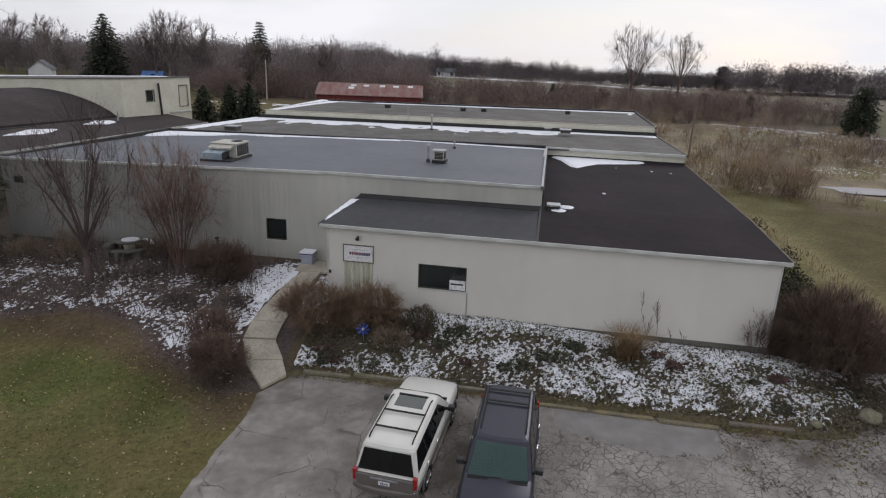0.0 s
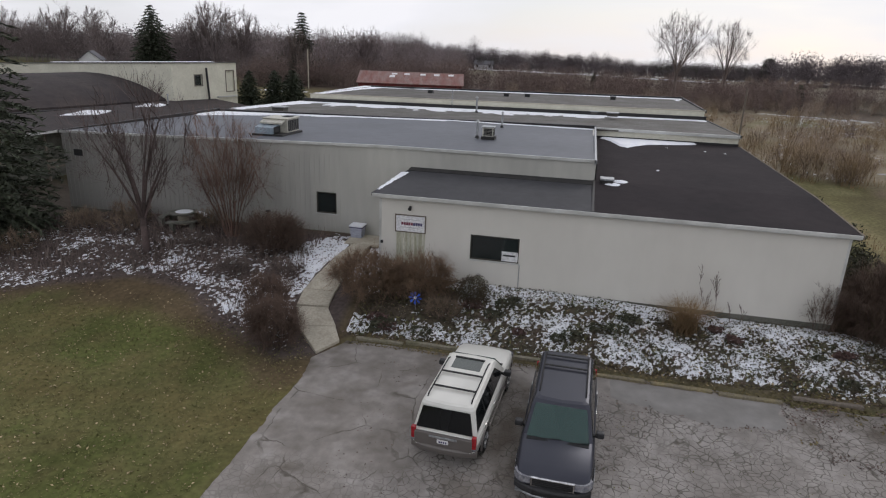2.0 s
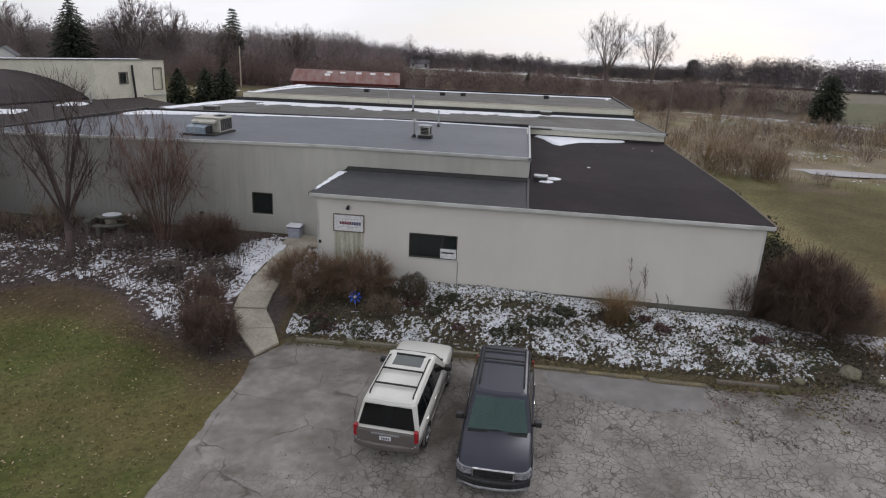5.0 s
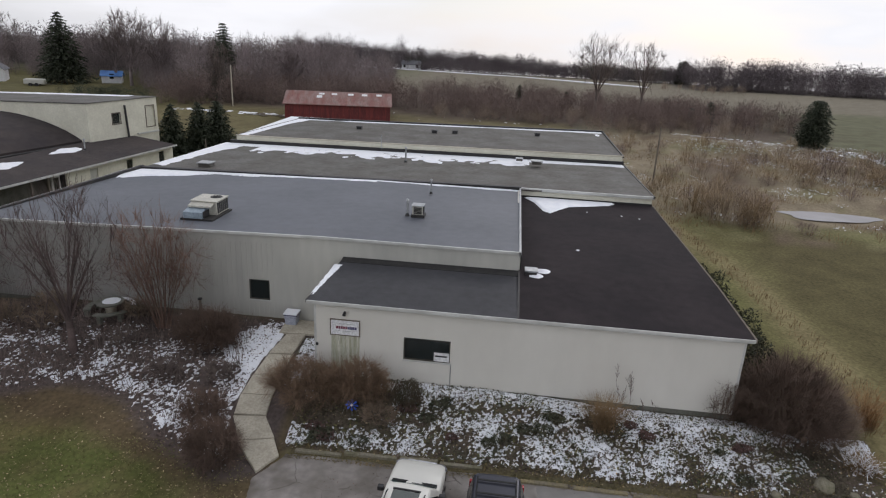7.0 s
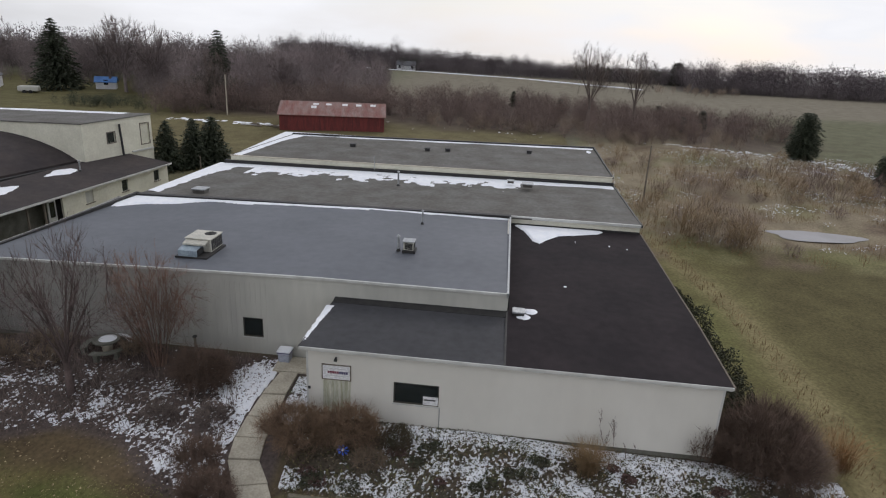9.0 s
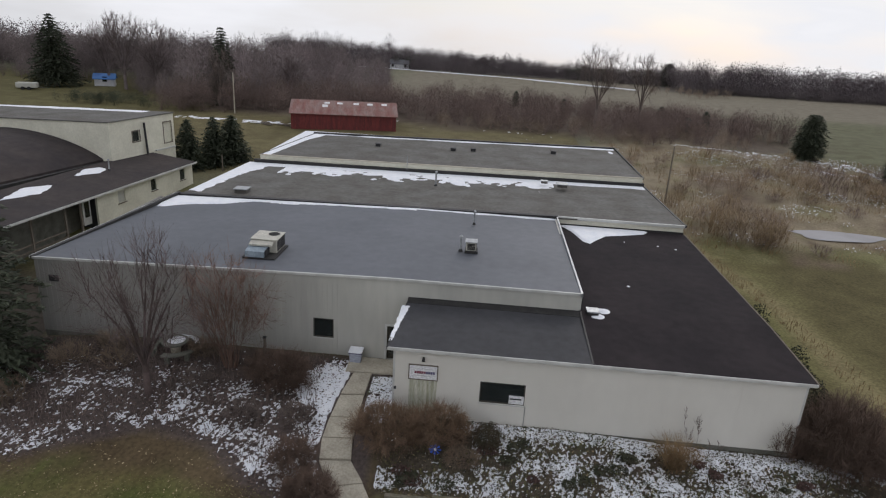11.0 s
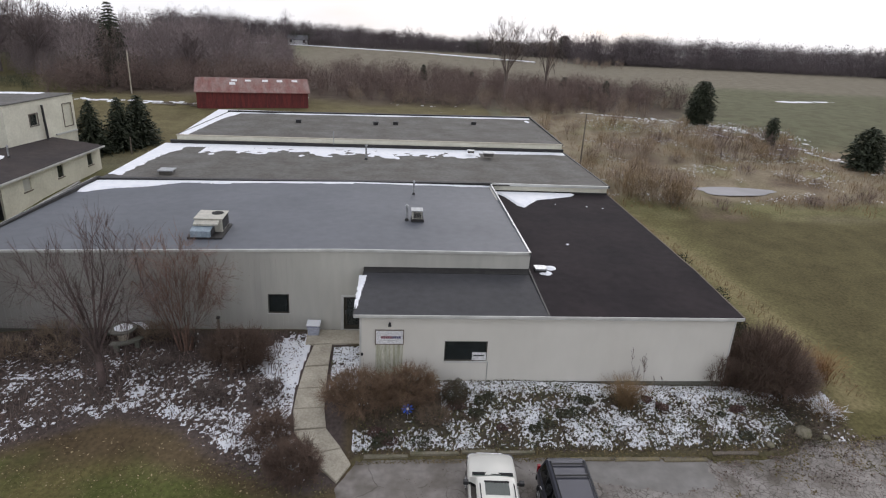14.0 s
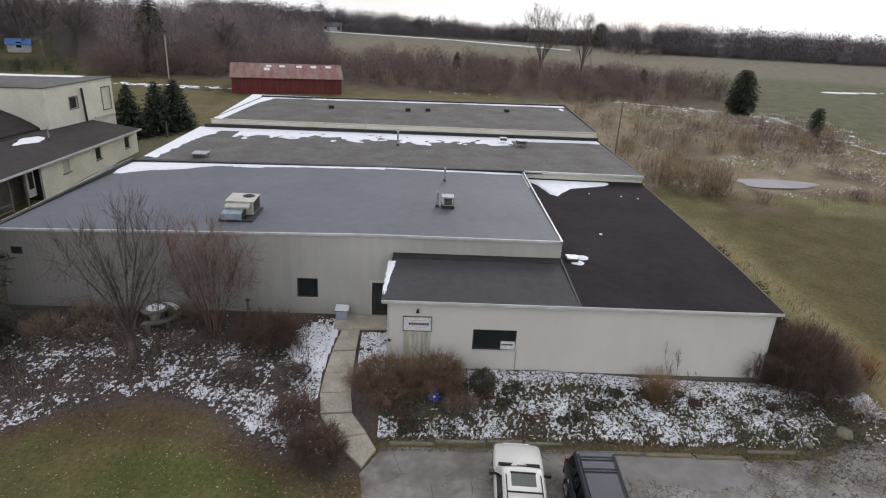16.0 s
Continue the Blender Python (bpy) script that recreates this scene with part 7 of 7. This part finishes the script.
CREST = [(-22, 112), (-8, 110.5), (12, 109), (24, 110), (33.5, 107.8), (42, 104.9), (50, 100.4), (51, 93), (51.3, 88.8), (52.7, 84.8), (54.1, 81.3), (57, 78)]
rc = np.random.default_rng(95)
for k, ((ax, ay), (bx, by)) in enumerate(zip(CREST, CREST[1:])):
    n = int((2 if k < 2 else 5) * math.hypot(bx - ax, by - ay))
    wide_ = 1.2 if k < 2 else 0.45
    bm = bmesh.new()
    for _ in range(n):
        t = rc.uniform()
        x, y = ax + (bx - ax) * t + rc.normal(0, wide_), ay + (by - ay) * t + rc.normal(0, wide_)
        s = rc.uniform(0.06, 0.22)
        box(bm, x - s, x + s, y - s * 0.7, y + s * 0.7, hgt(x, y) - 0.1, hgt(x, y) + 0.35 * s)
    tagged(new("rubble_line", mesh_of("rubble_line", bm, M_SNOW)), "line of snow-covered clods along the meadow's edge", "snow", kind="stuff")
scatter("meadow_flecks", "flecks of leftover snow all over the meadow", "snow", 94, 15000, 11.5, 58, 57.5, 106, 0.10, M_SNOW, lambda x, y, r: (bumpy(x, y, 0.13, 5.0) + 0.40 * np.exp(-((y - 100) / 4) ** 2) > 0.08) & (((x - 30.6) / 6.3) ** 2 + ((y - 65.6) / 3.4) ** 2 > 1) & (y > 60), rise=0.10, flat=0.3)

# farm lane with a line of snow
bm = bmesh.new()
lane = [(-60, 258), (-49, 256), (-20, 251), (2, 245), (26, 233), (42, 224)]
for (ax, ay), (bx, by) in zip(lane, lane[1:]):
    slab(bm, [(ax, ay - 0.45, float(land(ax, ay)) + 0.16), (bx, by - 0.45, float(land(bx, by)) + 0.16), (bx, by + 0.45, float(land(bx, by)) + 0.3), (ax, ay + 0.45, float(land(ax, ay)) + 0.3)], 0.4)
tagged(new("farm_lane", mesh_of("farm_lane", bm, M_SNOW)), "pale snow-lined farm lane across the far field", "road", kind="structure")

# pond
bm = bmesh.new()
vs = []
for k in range(40):
    a = 2 * math.pi * k / 40
    r = 1 + 0.12 * math.sin(3 * a + 1) + 0.08 * math.sin(5 * a)
    vs.append(bm.verts.new((30.6 + 4.9 * r * math.cos(a), 65.6 + 2.1 * r * math.sin(a), 0)))
bm.faces.new(vs)
pw = tagged(new("pond", mesh_of("pond", bm, M_WATER)), "small pond in the meadow, coloured grey as reflected sky", "pond", kind="structure")
pw.location.z = float(land(30.6, 65.6)) - 0.13


def pole(x, y, h, r, label, mat=None):
    p = thing("utility_pole", label, "pole", (x, y, hgt(x, y)), group="poles")
    part("shaft", tube(bmesh.new(), (0, 0, -0.3), (0, 0, h), r, r * 0.7, n=10), mat or M_WOOD, p)
    return p


pole(-52.6, 111.5, 7.0, 0.12, "pale weathered pole standing before the wood", M_CONCRETE)
pole(14.6, 73.2, 6.6, 0.11, "slim grey pole beside the halls")
pole(-38.6, 72.4, 2.0, 0.09, "short pale post beside the spruces")

# far houses
M_BLUEROOF = material("bright_blue_tarp", (0.10, 0.24, 0.55), (0.07, 0.18, 0.45), 0.6, 0.5, bump=0.1)
M_WHITE = material("white_clapboard", (0.60, 0.60, 0.60), (0.50, 0.50, 0.52), 0.5, 0.7, bump=0.1)
M_SHINGLE = material("grey_shingles", (0.14, 0.14, 0.15), (0.10, 0.10, 0.11), 0.6, 0.9, bump=0.3)


def cottage(name, label, x, y, rz, lx, ly, h, ridge, wall, roof, wins):
    c = thing(name, label, "house", (x, y, hgt(x, y)), rz)
    bm = wall_with_holes(bmesh.new(), "x", -lx, lx, -0.6, h, -ly, 0.2, [(a, a + 0.9, 0.9, 2.0) for a in wins])
    part("front_wall", bm, wall, c)
    part("back_wall", boxed(-lx, lx, ly - 0.2, ly, -0.6, h), wall, c)
    for s in (-1, 1):
        bm = bmesh.new()
        v = [bm.verts.new((s * lx, yy, z)) for yy, z in ((-ly + 0.2, -0.6), (ly - 0.2, -0.6), (ly - 0.2, h), (0, ridge - 0.08), (-ly + 0.2, h))]
        u = [bm.verts.new((s * (lx - 0.2), q.co.y, q.co.z)) for q in v]
        bm.faces.new(v)
        bm.faces.new(u[::-1])
        for i in range(5):
            bm.faces.new((v[i], u[i], u[(i + 1) % 5], v[(i + 1) % 5]))
        part("gable_wall", bm, wall, c)
        part("roof_slope", slab(bmesh.new(), [(-lx - 0.3, s * (ly + 0.3), h - 0.15), (lx + 0.3, s * (ly + 0.3), h - 0.15), (lx + 0.3, 0, ridge), (-lx - 0.3, 0, ridge)], 0.12), roof, c)
    for a in wins:
        part("window", boxed(a, a + 0.9, -ly + 0.08, -ly + 0.1, 0.9, 2.0), M_GLASS, c)
    return c


cottage("blue_roof_shed", "small white shed under a bright blue roof", -92.0, 137.0, 25, 2.0, 1.5, 1.7, 2.6, M_WHITE, M_BLUEROOF, (-0.4,))
cottage("farmhouse", "pale clapboard house with a shingled gable roof", -113.0, 128.0, -58, 3.0, 2.2, 2.6, 4.4, M_WHITE, M_SHINGLE, (-2.0, 0.5))
cottage("far_farm_shed", "long low white farm shed on the skyline", -44.0, 259.0, 5, 3.6, 2.2, 2.2, 3.6, M_WHITE, M_SHINGLE, (-3.0, 2.0))
trailer = thing("parked_trailer", "low pale grey trailer standing on the lawn", "trailer", (-99.5, 122.5, hgt(-99.5, 122.5)), 20)
part("body", boxed(-1.9, 1.9, -0.9, 0.9, 0.40, 1.45, bevel=0.25), M_SIDING_MID, trailer)
for x in (-0.6, 0.5):
    for y in (-0.95, 0.95):
        part("wheel", tube(bmesh.new(), (x, y - 0.12, 0.34), (x, y + 0.12, 0.34), 0.36, n=14), M_BLACK, trailer)
part("hitch", tube(bmesh.new(), (1.85, 0, 0.5), (3.0, 0, 0.42), 0.06, n=8), M_DARKMETAL, trailer)

# boards and junk behind the rear hall
for k in range(9):
    x, y = -45.5 + 1.15 * k + 0.3 * math.sin(k * 3), 103.0 + 0.8 * math.sin(k * 2.3)
    bm = bmesh.new()
    for j in range(4):
        box(bm, -0.9 + 0.1 * j, 0.9 - 0.06 * j, -0.4 + 0.2 * j, -0.25 + 0.2 * j, 0.02 + 0.05 * (j % 2), 0.09 + 0.05 * (j % 2))
    ob = tagged(new("lumber_pile", mesh_of("lumber_pile", bm, M_WOOD if k % 3 else M_PAPER)), "loose pile of old weathered boards on the grass", "lumber", "lumber heaps behind the halls")
    ob.matrix_basis = pose(x, y, hgt(x, y), 0, 0, 20 * math.sin(k * 1.7))


# ---- the two cars ----
def paint(name, colour, metal=0.3, rough=0.28):
    return material(name, colour, [c * 0.9 for c in colour], 1.5, rough, metal, bump=0.02, bump_scale=60, grain=0.05, grain_scale=3, spec=0.5)


M_PEARL = paint("cream_white_car_paint", (0.66, 0.65, 0.60), 0.0, 0.32)
M_PEWTER = paint("pewter_lower_paint", (0.145, 0.130, 0.120), 0.2, 0.4)
M_SILVER = paint("silver_grey_lower_paint", (0.34, 0.33, 0.31), 0.3, 0.35)
M_NIGHT = paint("dark_blue_grey_car_paint", (0.040, 0.042, 0.056), 0.45, 0.33)
M_CARGLASS = glass("tinted_car_glass", (0.012, 0.014, 0.016), 0.04)
M_SCREEN = glass("green_tinted_windscreen", (0.060, 0.135, 0.122), 0.04)
# the tint is lightened to imitate sky reflected in the sunroof
M_ROOFGLASS = glass("sky_toned_sunroof_glass", (0.17, 0.19, 0.18), 0.03)
M_TAIL = material("red_lamp_lens", (0.35, 0.012, 0.02), (0.25, 0.01, 0.015), 8, 0.15, bump=0, spec=0.6)
M_CLEAR = material("clear_lamp_lens", (0.24, 0.24, 0.25), (0.13, 0.13, 0.15), 9, 0.12, bump=0, spec=0.6)
M_CHROME = material("chrome_trim", (0.62, 0.62, 0.63), (0.5, 0.5, 0.5), 4, 0.15, 1.0, bump=0)
M_RIM = material("alloy_rim", (0.40, 0.40, 0.41), (0.30, 0.30, 0.31), 5, 0.3, 0.8, bump=0)


def loft(bm, rings):
    """A skin over rings of equally many points, closed at both ends."""
    rows = [[bm.verts.new(p) for p in r] for r in rings]
    n = len(rows[0])
    for a, b in zip(rows, rows[1:]):
        for i in range(n):
            bm.faces.new((a[i], a[(i + 1) % n], b[(i + 1) % n], b[i]))
    bm.faces.new(rows[0][::-1])
    bm.faces.new(rows[-1])
    return bm


CAB = dict(x0=-2.50, x1=1.30, t0=-2.28, t1=0.50, w=0.955, wt=0.775, z0=1.10, z1=1.90)


def side_point(side, u, v, out=0.0):
    """A place on the cabin's flank: u from rear to front, v from belt to roof."""
    c = CAB
    x = (c["x0"] + (c["x1"] - c["x0"]) * u) * (1 - v) + (c["t0"] + (c["t1"] - c["t0"]) * u) * v
    y = c["w"] * (1 - v) + c["wt"] * v + out
    return Vector((x, side * y, c["z0"] + (c["z1"] - c["z0"]) * v))


def end_point(front, s, v, out=0.0):
    """A place on the windscreen's or the rear window's plane: s from -1 to 1 across."""
    c = CAB
    x = (c["x1"] * (1 - v) + c["t1"] * v + out) if front else (c["x0"] * (1 - v) + c["t0"] * v - out)
    return Vector((x, s * (c["w"] * (1 - v) + c["wt"] * v), c["z0"] + (c["z1"] - c["z0"]) * v))


def pane(points, back):
    bm = bmesh.new()
    a = [bm.verts.new(p) for p in points]
    b = [bm.verts.new(p + Vector(back)) for p in points]
    bm.faces.new(a)
    bm.faces.new(b[::-1])
    for i in range(len(a)):
        bm.faces.new((a[i], b[i], b[(i + 1) % len(a)], a[(i + 1) % len(a)]))
    return bm


def bow(x0, x1, half, z0, z1, bend):
    """A bumper that curves back towards its ends."""
    rings = []
    for k in range(13):
        s = -1 + k / 6
        d = bend * abs(s) ** 3 * (-1 if x0 > 0 else 1)
        a, b = x0 + d, x1
        t = 0.03 * (1 if x0 > 0 else -1)
        rings.append([(a - t, s * half, z0), (a, s * half, z0 + 0.06), (a, s * half, z1 - 0.06), (a - t, s * half, z1), (b, s * half, z1), (b, s * half, z0)])
    return loft(bmesh.new(), rings)


def suv(label, at, rz, upper, lower, bars, sunroof, pitch=0.0, wide=1.07, skirt=None):
    car = thing("parked_suv", label, "car", at, rz, "cars in the parking bays")
    car.matrix_basis = pose(*at, 0, 0, rz) @ pose(0, 0, 0, 0, pitch, 0) @ Matrix.Diagonal((1.145, wide, 1.05, 1))
    stations = [(-2.62, .84, .52, .94), (-2.56, .95, .46, 1.06), (-2.3, 1.0, .42, 1.12), (-1.2, 1.02, .40, 1.13), (0.5, 1.02, .40, 1.13), (1.25, 1.02, .40, 1.14), (1.7, 1.01, .41, 1.13), (2.25, .985, .42, 1.08), (2.48, .95, .45, 1.02), (2.58, .88, .48, .97), (2.63, .74, .52, .90)]

    def section(x, w, zb, zt):
        half = [(w * 0.86, zb), (w * 0.97, zb + 0.10), (w, zb + 0.30), (w * 0.995, zt - 0.16), (w * 0.965, zt - 0.05), (w * 0.88, zt)]
        return [(x, y, z) for y, z in half] + [(x, 0, zt + 0.025 * (x > 1.2))] + [(x, -y, z) for y, z in half[::-1]] + [(x, 0, zb)]

    part("body", loft(bmesh.new(), [section(*s) for s in stations]), upper, car, smooth=True)
    if skirt:
        # the doors and wings below the belt line, in the second colour
        for side in (-1, 1):
            rings = []
            for x, w, zb, zt in stations[1:-2]:
                pts = [(w * 0.97, zb + 0.10), (w, zb + 0.30), (w * 0.998, zt - 0.28)]
                rings.append([(x, side * (y + 0.006), z) for y, z in pts] + [(x, side * (y - 0.03), z) for y, z in pts[::-1]])
            part("lower_flank", loft(bmesh.new(), rings), skirt, car, "silvery grey lower doors", smooth=False)
    c = CAB
    rings = []
    for v, shrink in ((0.0, 0), (0.5, 0), (0.88, 0), (0.97, 0.04), (1.0, 0.13)):
        x0, x1 = c["x0"] * (1 - v) + c["t0"] * v + shrink, c["x1"] * (1 - v) + c["t1"] * v - shrink
        w = c["w"] * (1 - v) + c["wt"] * v - shrink
        z = c["z0"] - 0.02 + (c["z1"] - c["z0"] + 0.02) * v
        r = 0.10
        rings.append([(x0 + r, -w, z), (x1 - r, -w, z), (x1 - 0.02, -w + r, z), (x1 + 0.03, 0, z), (x1 - 0.02, w - r, z), (x1 - r, w, z), (x0 + r, w, z), (x0 + 0.02, w - r, z), (x0 - 0.02, 0, z), (x0 + 0.02, -w + r, z)])
    part("cabin", loft(bmesh.new(), rings), upper, car, "roof and pillars")
    # glass
    for side in (-1, 1):
        for u0, u1, k0, k1 in ((0.045, 0.275, 0.07, 0.26), (0.305, 0.545, 0.29, 0.545), (0.575, 0.90, 0.575, 0.84)):
            pts = [side_point(side, u0, 0.10, 0.012), side_point(side, u1, 0.10, 0.012), side_point(side, k1, 0.82, 0.012), side_point(side, k0, 0.82, 0.012)]
            part("side_window", pane(pts, (0, -side * 0.02, 0)), M_CARGLASS, car)
        for u0, u1, k0, k1 in ((0.277, 0.303, 0.262, 0.288), (0.547, 0.573, 0.547, 0.573)):
            part("pillar_trim", pane([side_point(side, u0, 0.10, 0.010), side_point(side, u1, 0.10, 0.010), side_point(side, k1, 0.82, 0.010), side_point(side, k0, 0.82, 0.010)], (0, -side * 0.015, 0)), M_BLACK, car)
        for u in (0.30, 0.57):
            b = side_point(side, u, 0.0)
            part("door_handle", boxed(b.x - 0.30, b.x - 0.12, side * 1.015 - 0.015, side * 1.015 + 0.02, 0.93, 0.965, bevel=0.008), M_CHROME, car, "bright door handle")
        part("sill", boxed(-1.55, 1.45, side * 0.93, side * 1.03, 0.34, 0.46, bevel=0.02), lower, car, "dark lower cladding")
        mir = part("mirror", boxed(0.72, 0.90, side * 1.02, side * 1.24, 1.12, 1.30, bevel=0.04), M_DARKMETAL, car)
        part("mirror_arm", boxed(0.78, 0.86, side * 0.94, side * 1.03, 1.12, 1.18, bevel=0.01), M_BLACK, mir)
        # roof rails and bars
        bm = bmesh.new()
        y = side * 0.66
        prev = None
        for x, z in ((-2.05, 1.90), (-1.95, 1.965), (-0.05, 1.975), (0.12, 1.90)):
            if prev:
                tube(bm, prev, (x, y, z), 0.022, n=8)
            prev = (x, y, z)
        part("roof_rail", bm, M_BLACK, car)
        for x in (-1.62, 1.58):
            w = part("wheel", tube(bmesh.new(), (x, side * 0.78, 0.38), (x, side * 1.035, 0.38), 0.385, n=28), M_BLACK, car, "black tyre")
            part("rim", tube(bmesh.new(), (x, side * 1.036, 0.38), (x, side * 1.046, 0.38), 0.25, 0.24, n=20), M_RIM, w)
            for k in range(6):
                a = k * math.pi / 3
                part("spoke", tube(bmesh.new(), (x, side * 1.05, 0.38), (x + 0.23 * math.cos(a), side * 1.05, 0.38 + 0.23 * math.sin(a)), 0.028, n=6), M_RIM, w)
            bm = bmesh.new()
            for k in range(14):
                a, b = math.pi * (k / 14 * 1.08 - 0.04), math.pi * ((k + 1) / 14 * 1.08 - 0.04)
                tube(bm, (x + 0.44 * math.cos(a), side * 1.015, 0.38 + 0.44 * math.sin(a)), (x + 0.44 * math.cos(b), side * 1.015, 0.38 + 0.44 * math.sin(b)), 0.035, n=6)
            part("wheel_arch", bm, lower, car)
    for x in bars:
        part("roof_bar", boxed(x - 0.035, x + 0.035, -0.66, 0.66, 1.955, 1.985, bevel=0.01), M_BLACK, car)
    part("windscreen", pane([end_point(True, -0.90, 0.05, 0.035), end_point(True, 0.90, 0.05, 0.035), end_point(True, 0.90, 0.90, 0.035), end_point(True, -0.90, 0.90, 0.035)], (-0.02, 0, 0)), M_SCREEN, car, "green-tinted windscreen")
    part("rear_window", pane([end_point(False, -0.90, 0.06, 0.03), end_point(False, 0.90, 0.06, 0.03), end_point(False, 0.88, 0.84, 0.03), end_point(False, -0.88, 0.84, 0.03)], (0.02, 0, 0)), M_CARGLASS, car, "dark privacy glass")
    for s in (-0.45, 0.35):
        part("wiper", tube(bmesh.new(), end_point(True, s, 0.06, 0.06), end_point(True, s + 0.55, 0.12, 0.06), 0.012, n=6), M_BLACK, car)
    part("cowl", boxed(1.22, 1.40, -0.84, 0.84, 1.135, 1.155, bevel=0.006), M_BLACK, car)
    if sunroof:
        part("sunroof", boxed(-0.42, 0.16, -0.47, 0.47, 1.898, 1.912, bevel=0.01), M_ROOFGLASS, car, "sunroof glass tinted pale as if reflecting the sky")
        part("wind_deflector", boxed(0.17, 0.24, -0.49, 0.49, 1.896, 1.935, bevel=0.01), M_BLACK, car, "black sunroof wind deflector")
    # rear
    part("rear_bumper", bow(-2.70, -2.45, 0.99, 0.44, 0.68, 0.14), lower, car, smooth=False)
    part("tailgate_panel", boxed(-2.645, -2.55, -0.87, 0.87, 0.66, 1.07, bevel=0.02), lower, car)
    part("tailgate_strip", boxed(-2.67, -2.64, -0.42, 0.42, 0.97, 1.03, bevel=0.008), M_STEEL, car)
    part("number_plate", boxed(-2.665, -2.646, -0.17, 0.17, 0.80, 0.93), M_PAPER, car, "plain white plate")
    for k in range(4):
        part("plate_bar", boxed(-2.669, -2.665, -0.12 + 0.065 * k, -0.08 + 0.065 * k, 0.83, 0.89), M_NAVY, car)
    for side in (-1, 1):
        lampr = part("tail_lamp", boxed(-2.63, -2.50, side * 0.85, side * 0.975, 0.80, 1.18, bevel=0.02), M_TAIL, car, "tall red tail lamp")
        part("reverse_lens", boxed(-2.632, -2.52, side * 0.86, side * 0.97, 0.72, 0.795, bevel=0.01), M_CLEAR, lampr)
    # front
    part("front_bumper", bow(2.77, 2.40, 0.99, 0.40, 0.66, 0.26), lower, car, smooth=False)
    gr = part("grille", boxed(2.60, 2.665, -0.52, 0.52, 0.70, 0.92, bevel=0.01), M_BLACK, car, "black grille in a chrome frame")
    bm = bmesh.new()
    for b in ((-0.56, 0.56, 0.92, 0.945), (-0.56, 0.56, 0.675, 0.70), (-0.56, -0.52, 0.70, 0.92), (0.52, 0.56, 0.70, 0.92)):
        box(bm, 2.58, 2.68, b[0], b[1], b[2], b[3])
    part("grille_frame", bm, M_CHROME, gr)
    for k in range(3):
        part("grille_bar", boxed(2.666, 2.674, -0.5, 0.5, 0.745 + 0.055 * k, 0.757 + 0.055 * k), M_DARKMETAL, gr)
    for side in (-1, 1):
        rings = [[(xt, side * y, zt), (xb, side * y, zb), (xb - 0.2, side * (y - 0.1), zb), (xt - 0.2, side * (y - 0.1), zt)] for xt, xb, y, zt, zb in ((2.655, 2.695, 0.58, 0.93, 0.76), (2.645, 2.68, 0.80, 0.945, 0.76), (2.56, 2.61, 0.93, 0.955, 0.775), (2.44, 2.49, 1.003, 0.965, 0.80))]
        part("headlamp", loft(bmesh.new(), rings), M_CLEAR, car, "clear headlamp")
    part("bumper_lip", bow(2.785, 2.60, 0.95, 0.34, 0.43, 0.26), M_STEEL, car, "pale lower bumper lip")
    part("lower_intake", boxed(2.74, 2.775, -0.5, 0.5, 0.47, 0.56), M_BLACK, car)
    return car


def on_lot(x, y):
    return hgt(x, y) + 0.025


slope = math.degrees(math.atan2(on_lot(-4.5, 20.0) - on_lot(-4.9, 16.0), 4.0))
suv("cream white sport utility car parked nose-in, pewter below, with a sunroof", (-4.68, 18.46, on_lot(-4.68, 18.46)), 86.0, M_PEARL, M_PEWTER, (-1.55, -0.75), True, -slope, skirt=M_SILVER)
suv("dark blue-grey sport utility car backed into its bay, with roof bars", (-1.42, 17.52, on_lot(-1.42, 17.52)), -91.0, M_NIGHT, M_DARKMETAL, (-1.85, -1.25), False, slope, 1.11)

# ---- the whole plan, brought to true metres ----
for ob in scene.collection.all_objects:
    if ob.parent is None and ob.type in {"MESH", "EMPTY"}:
        ob.matrix_basis = Matrix.Scale(UNIT, 4) @ ob.matrix_basis
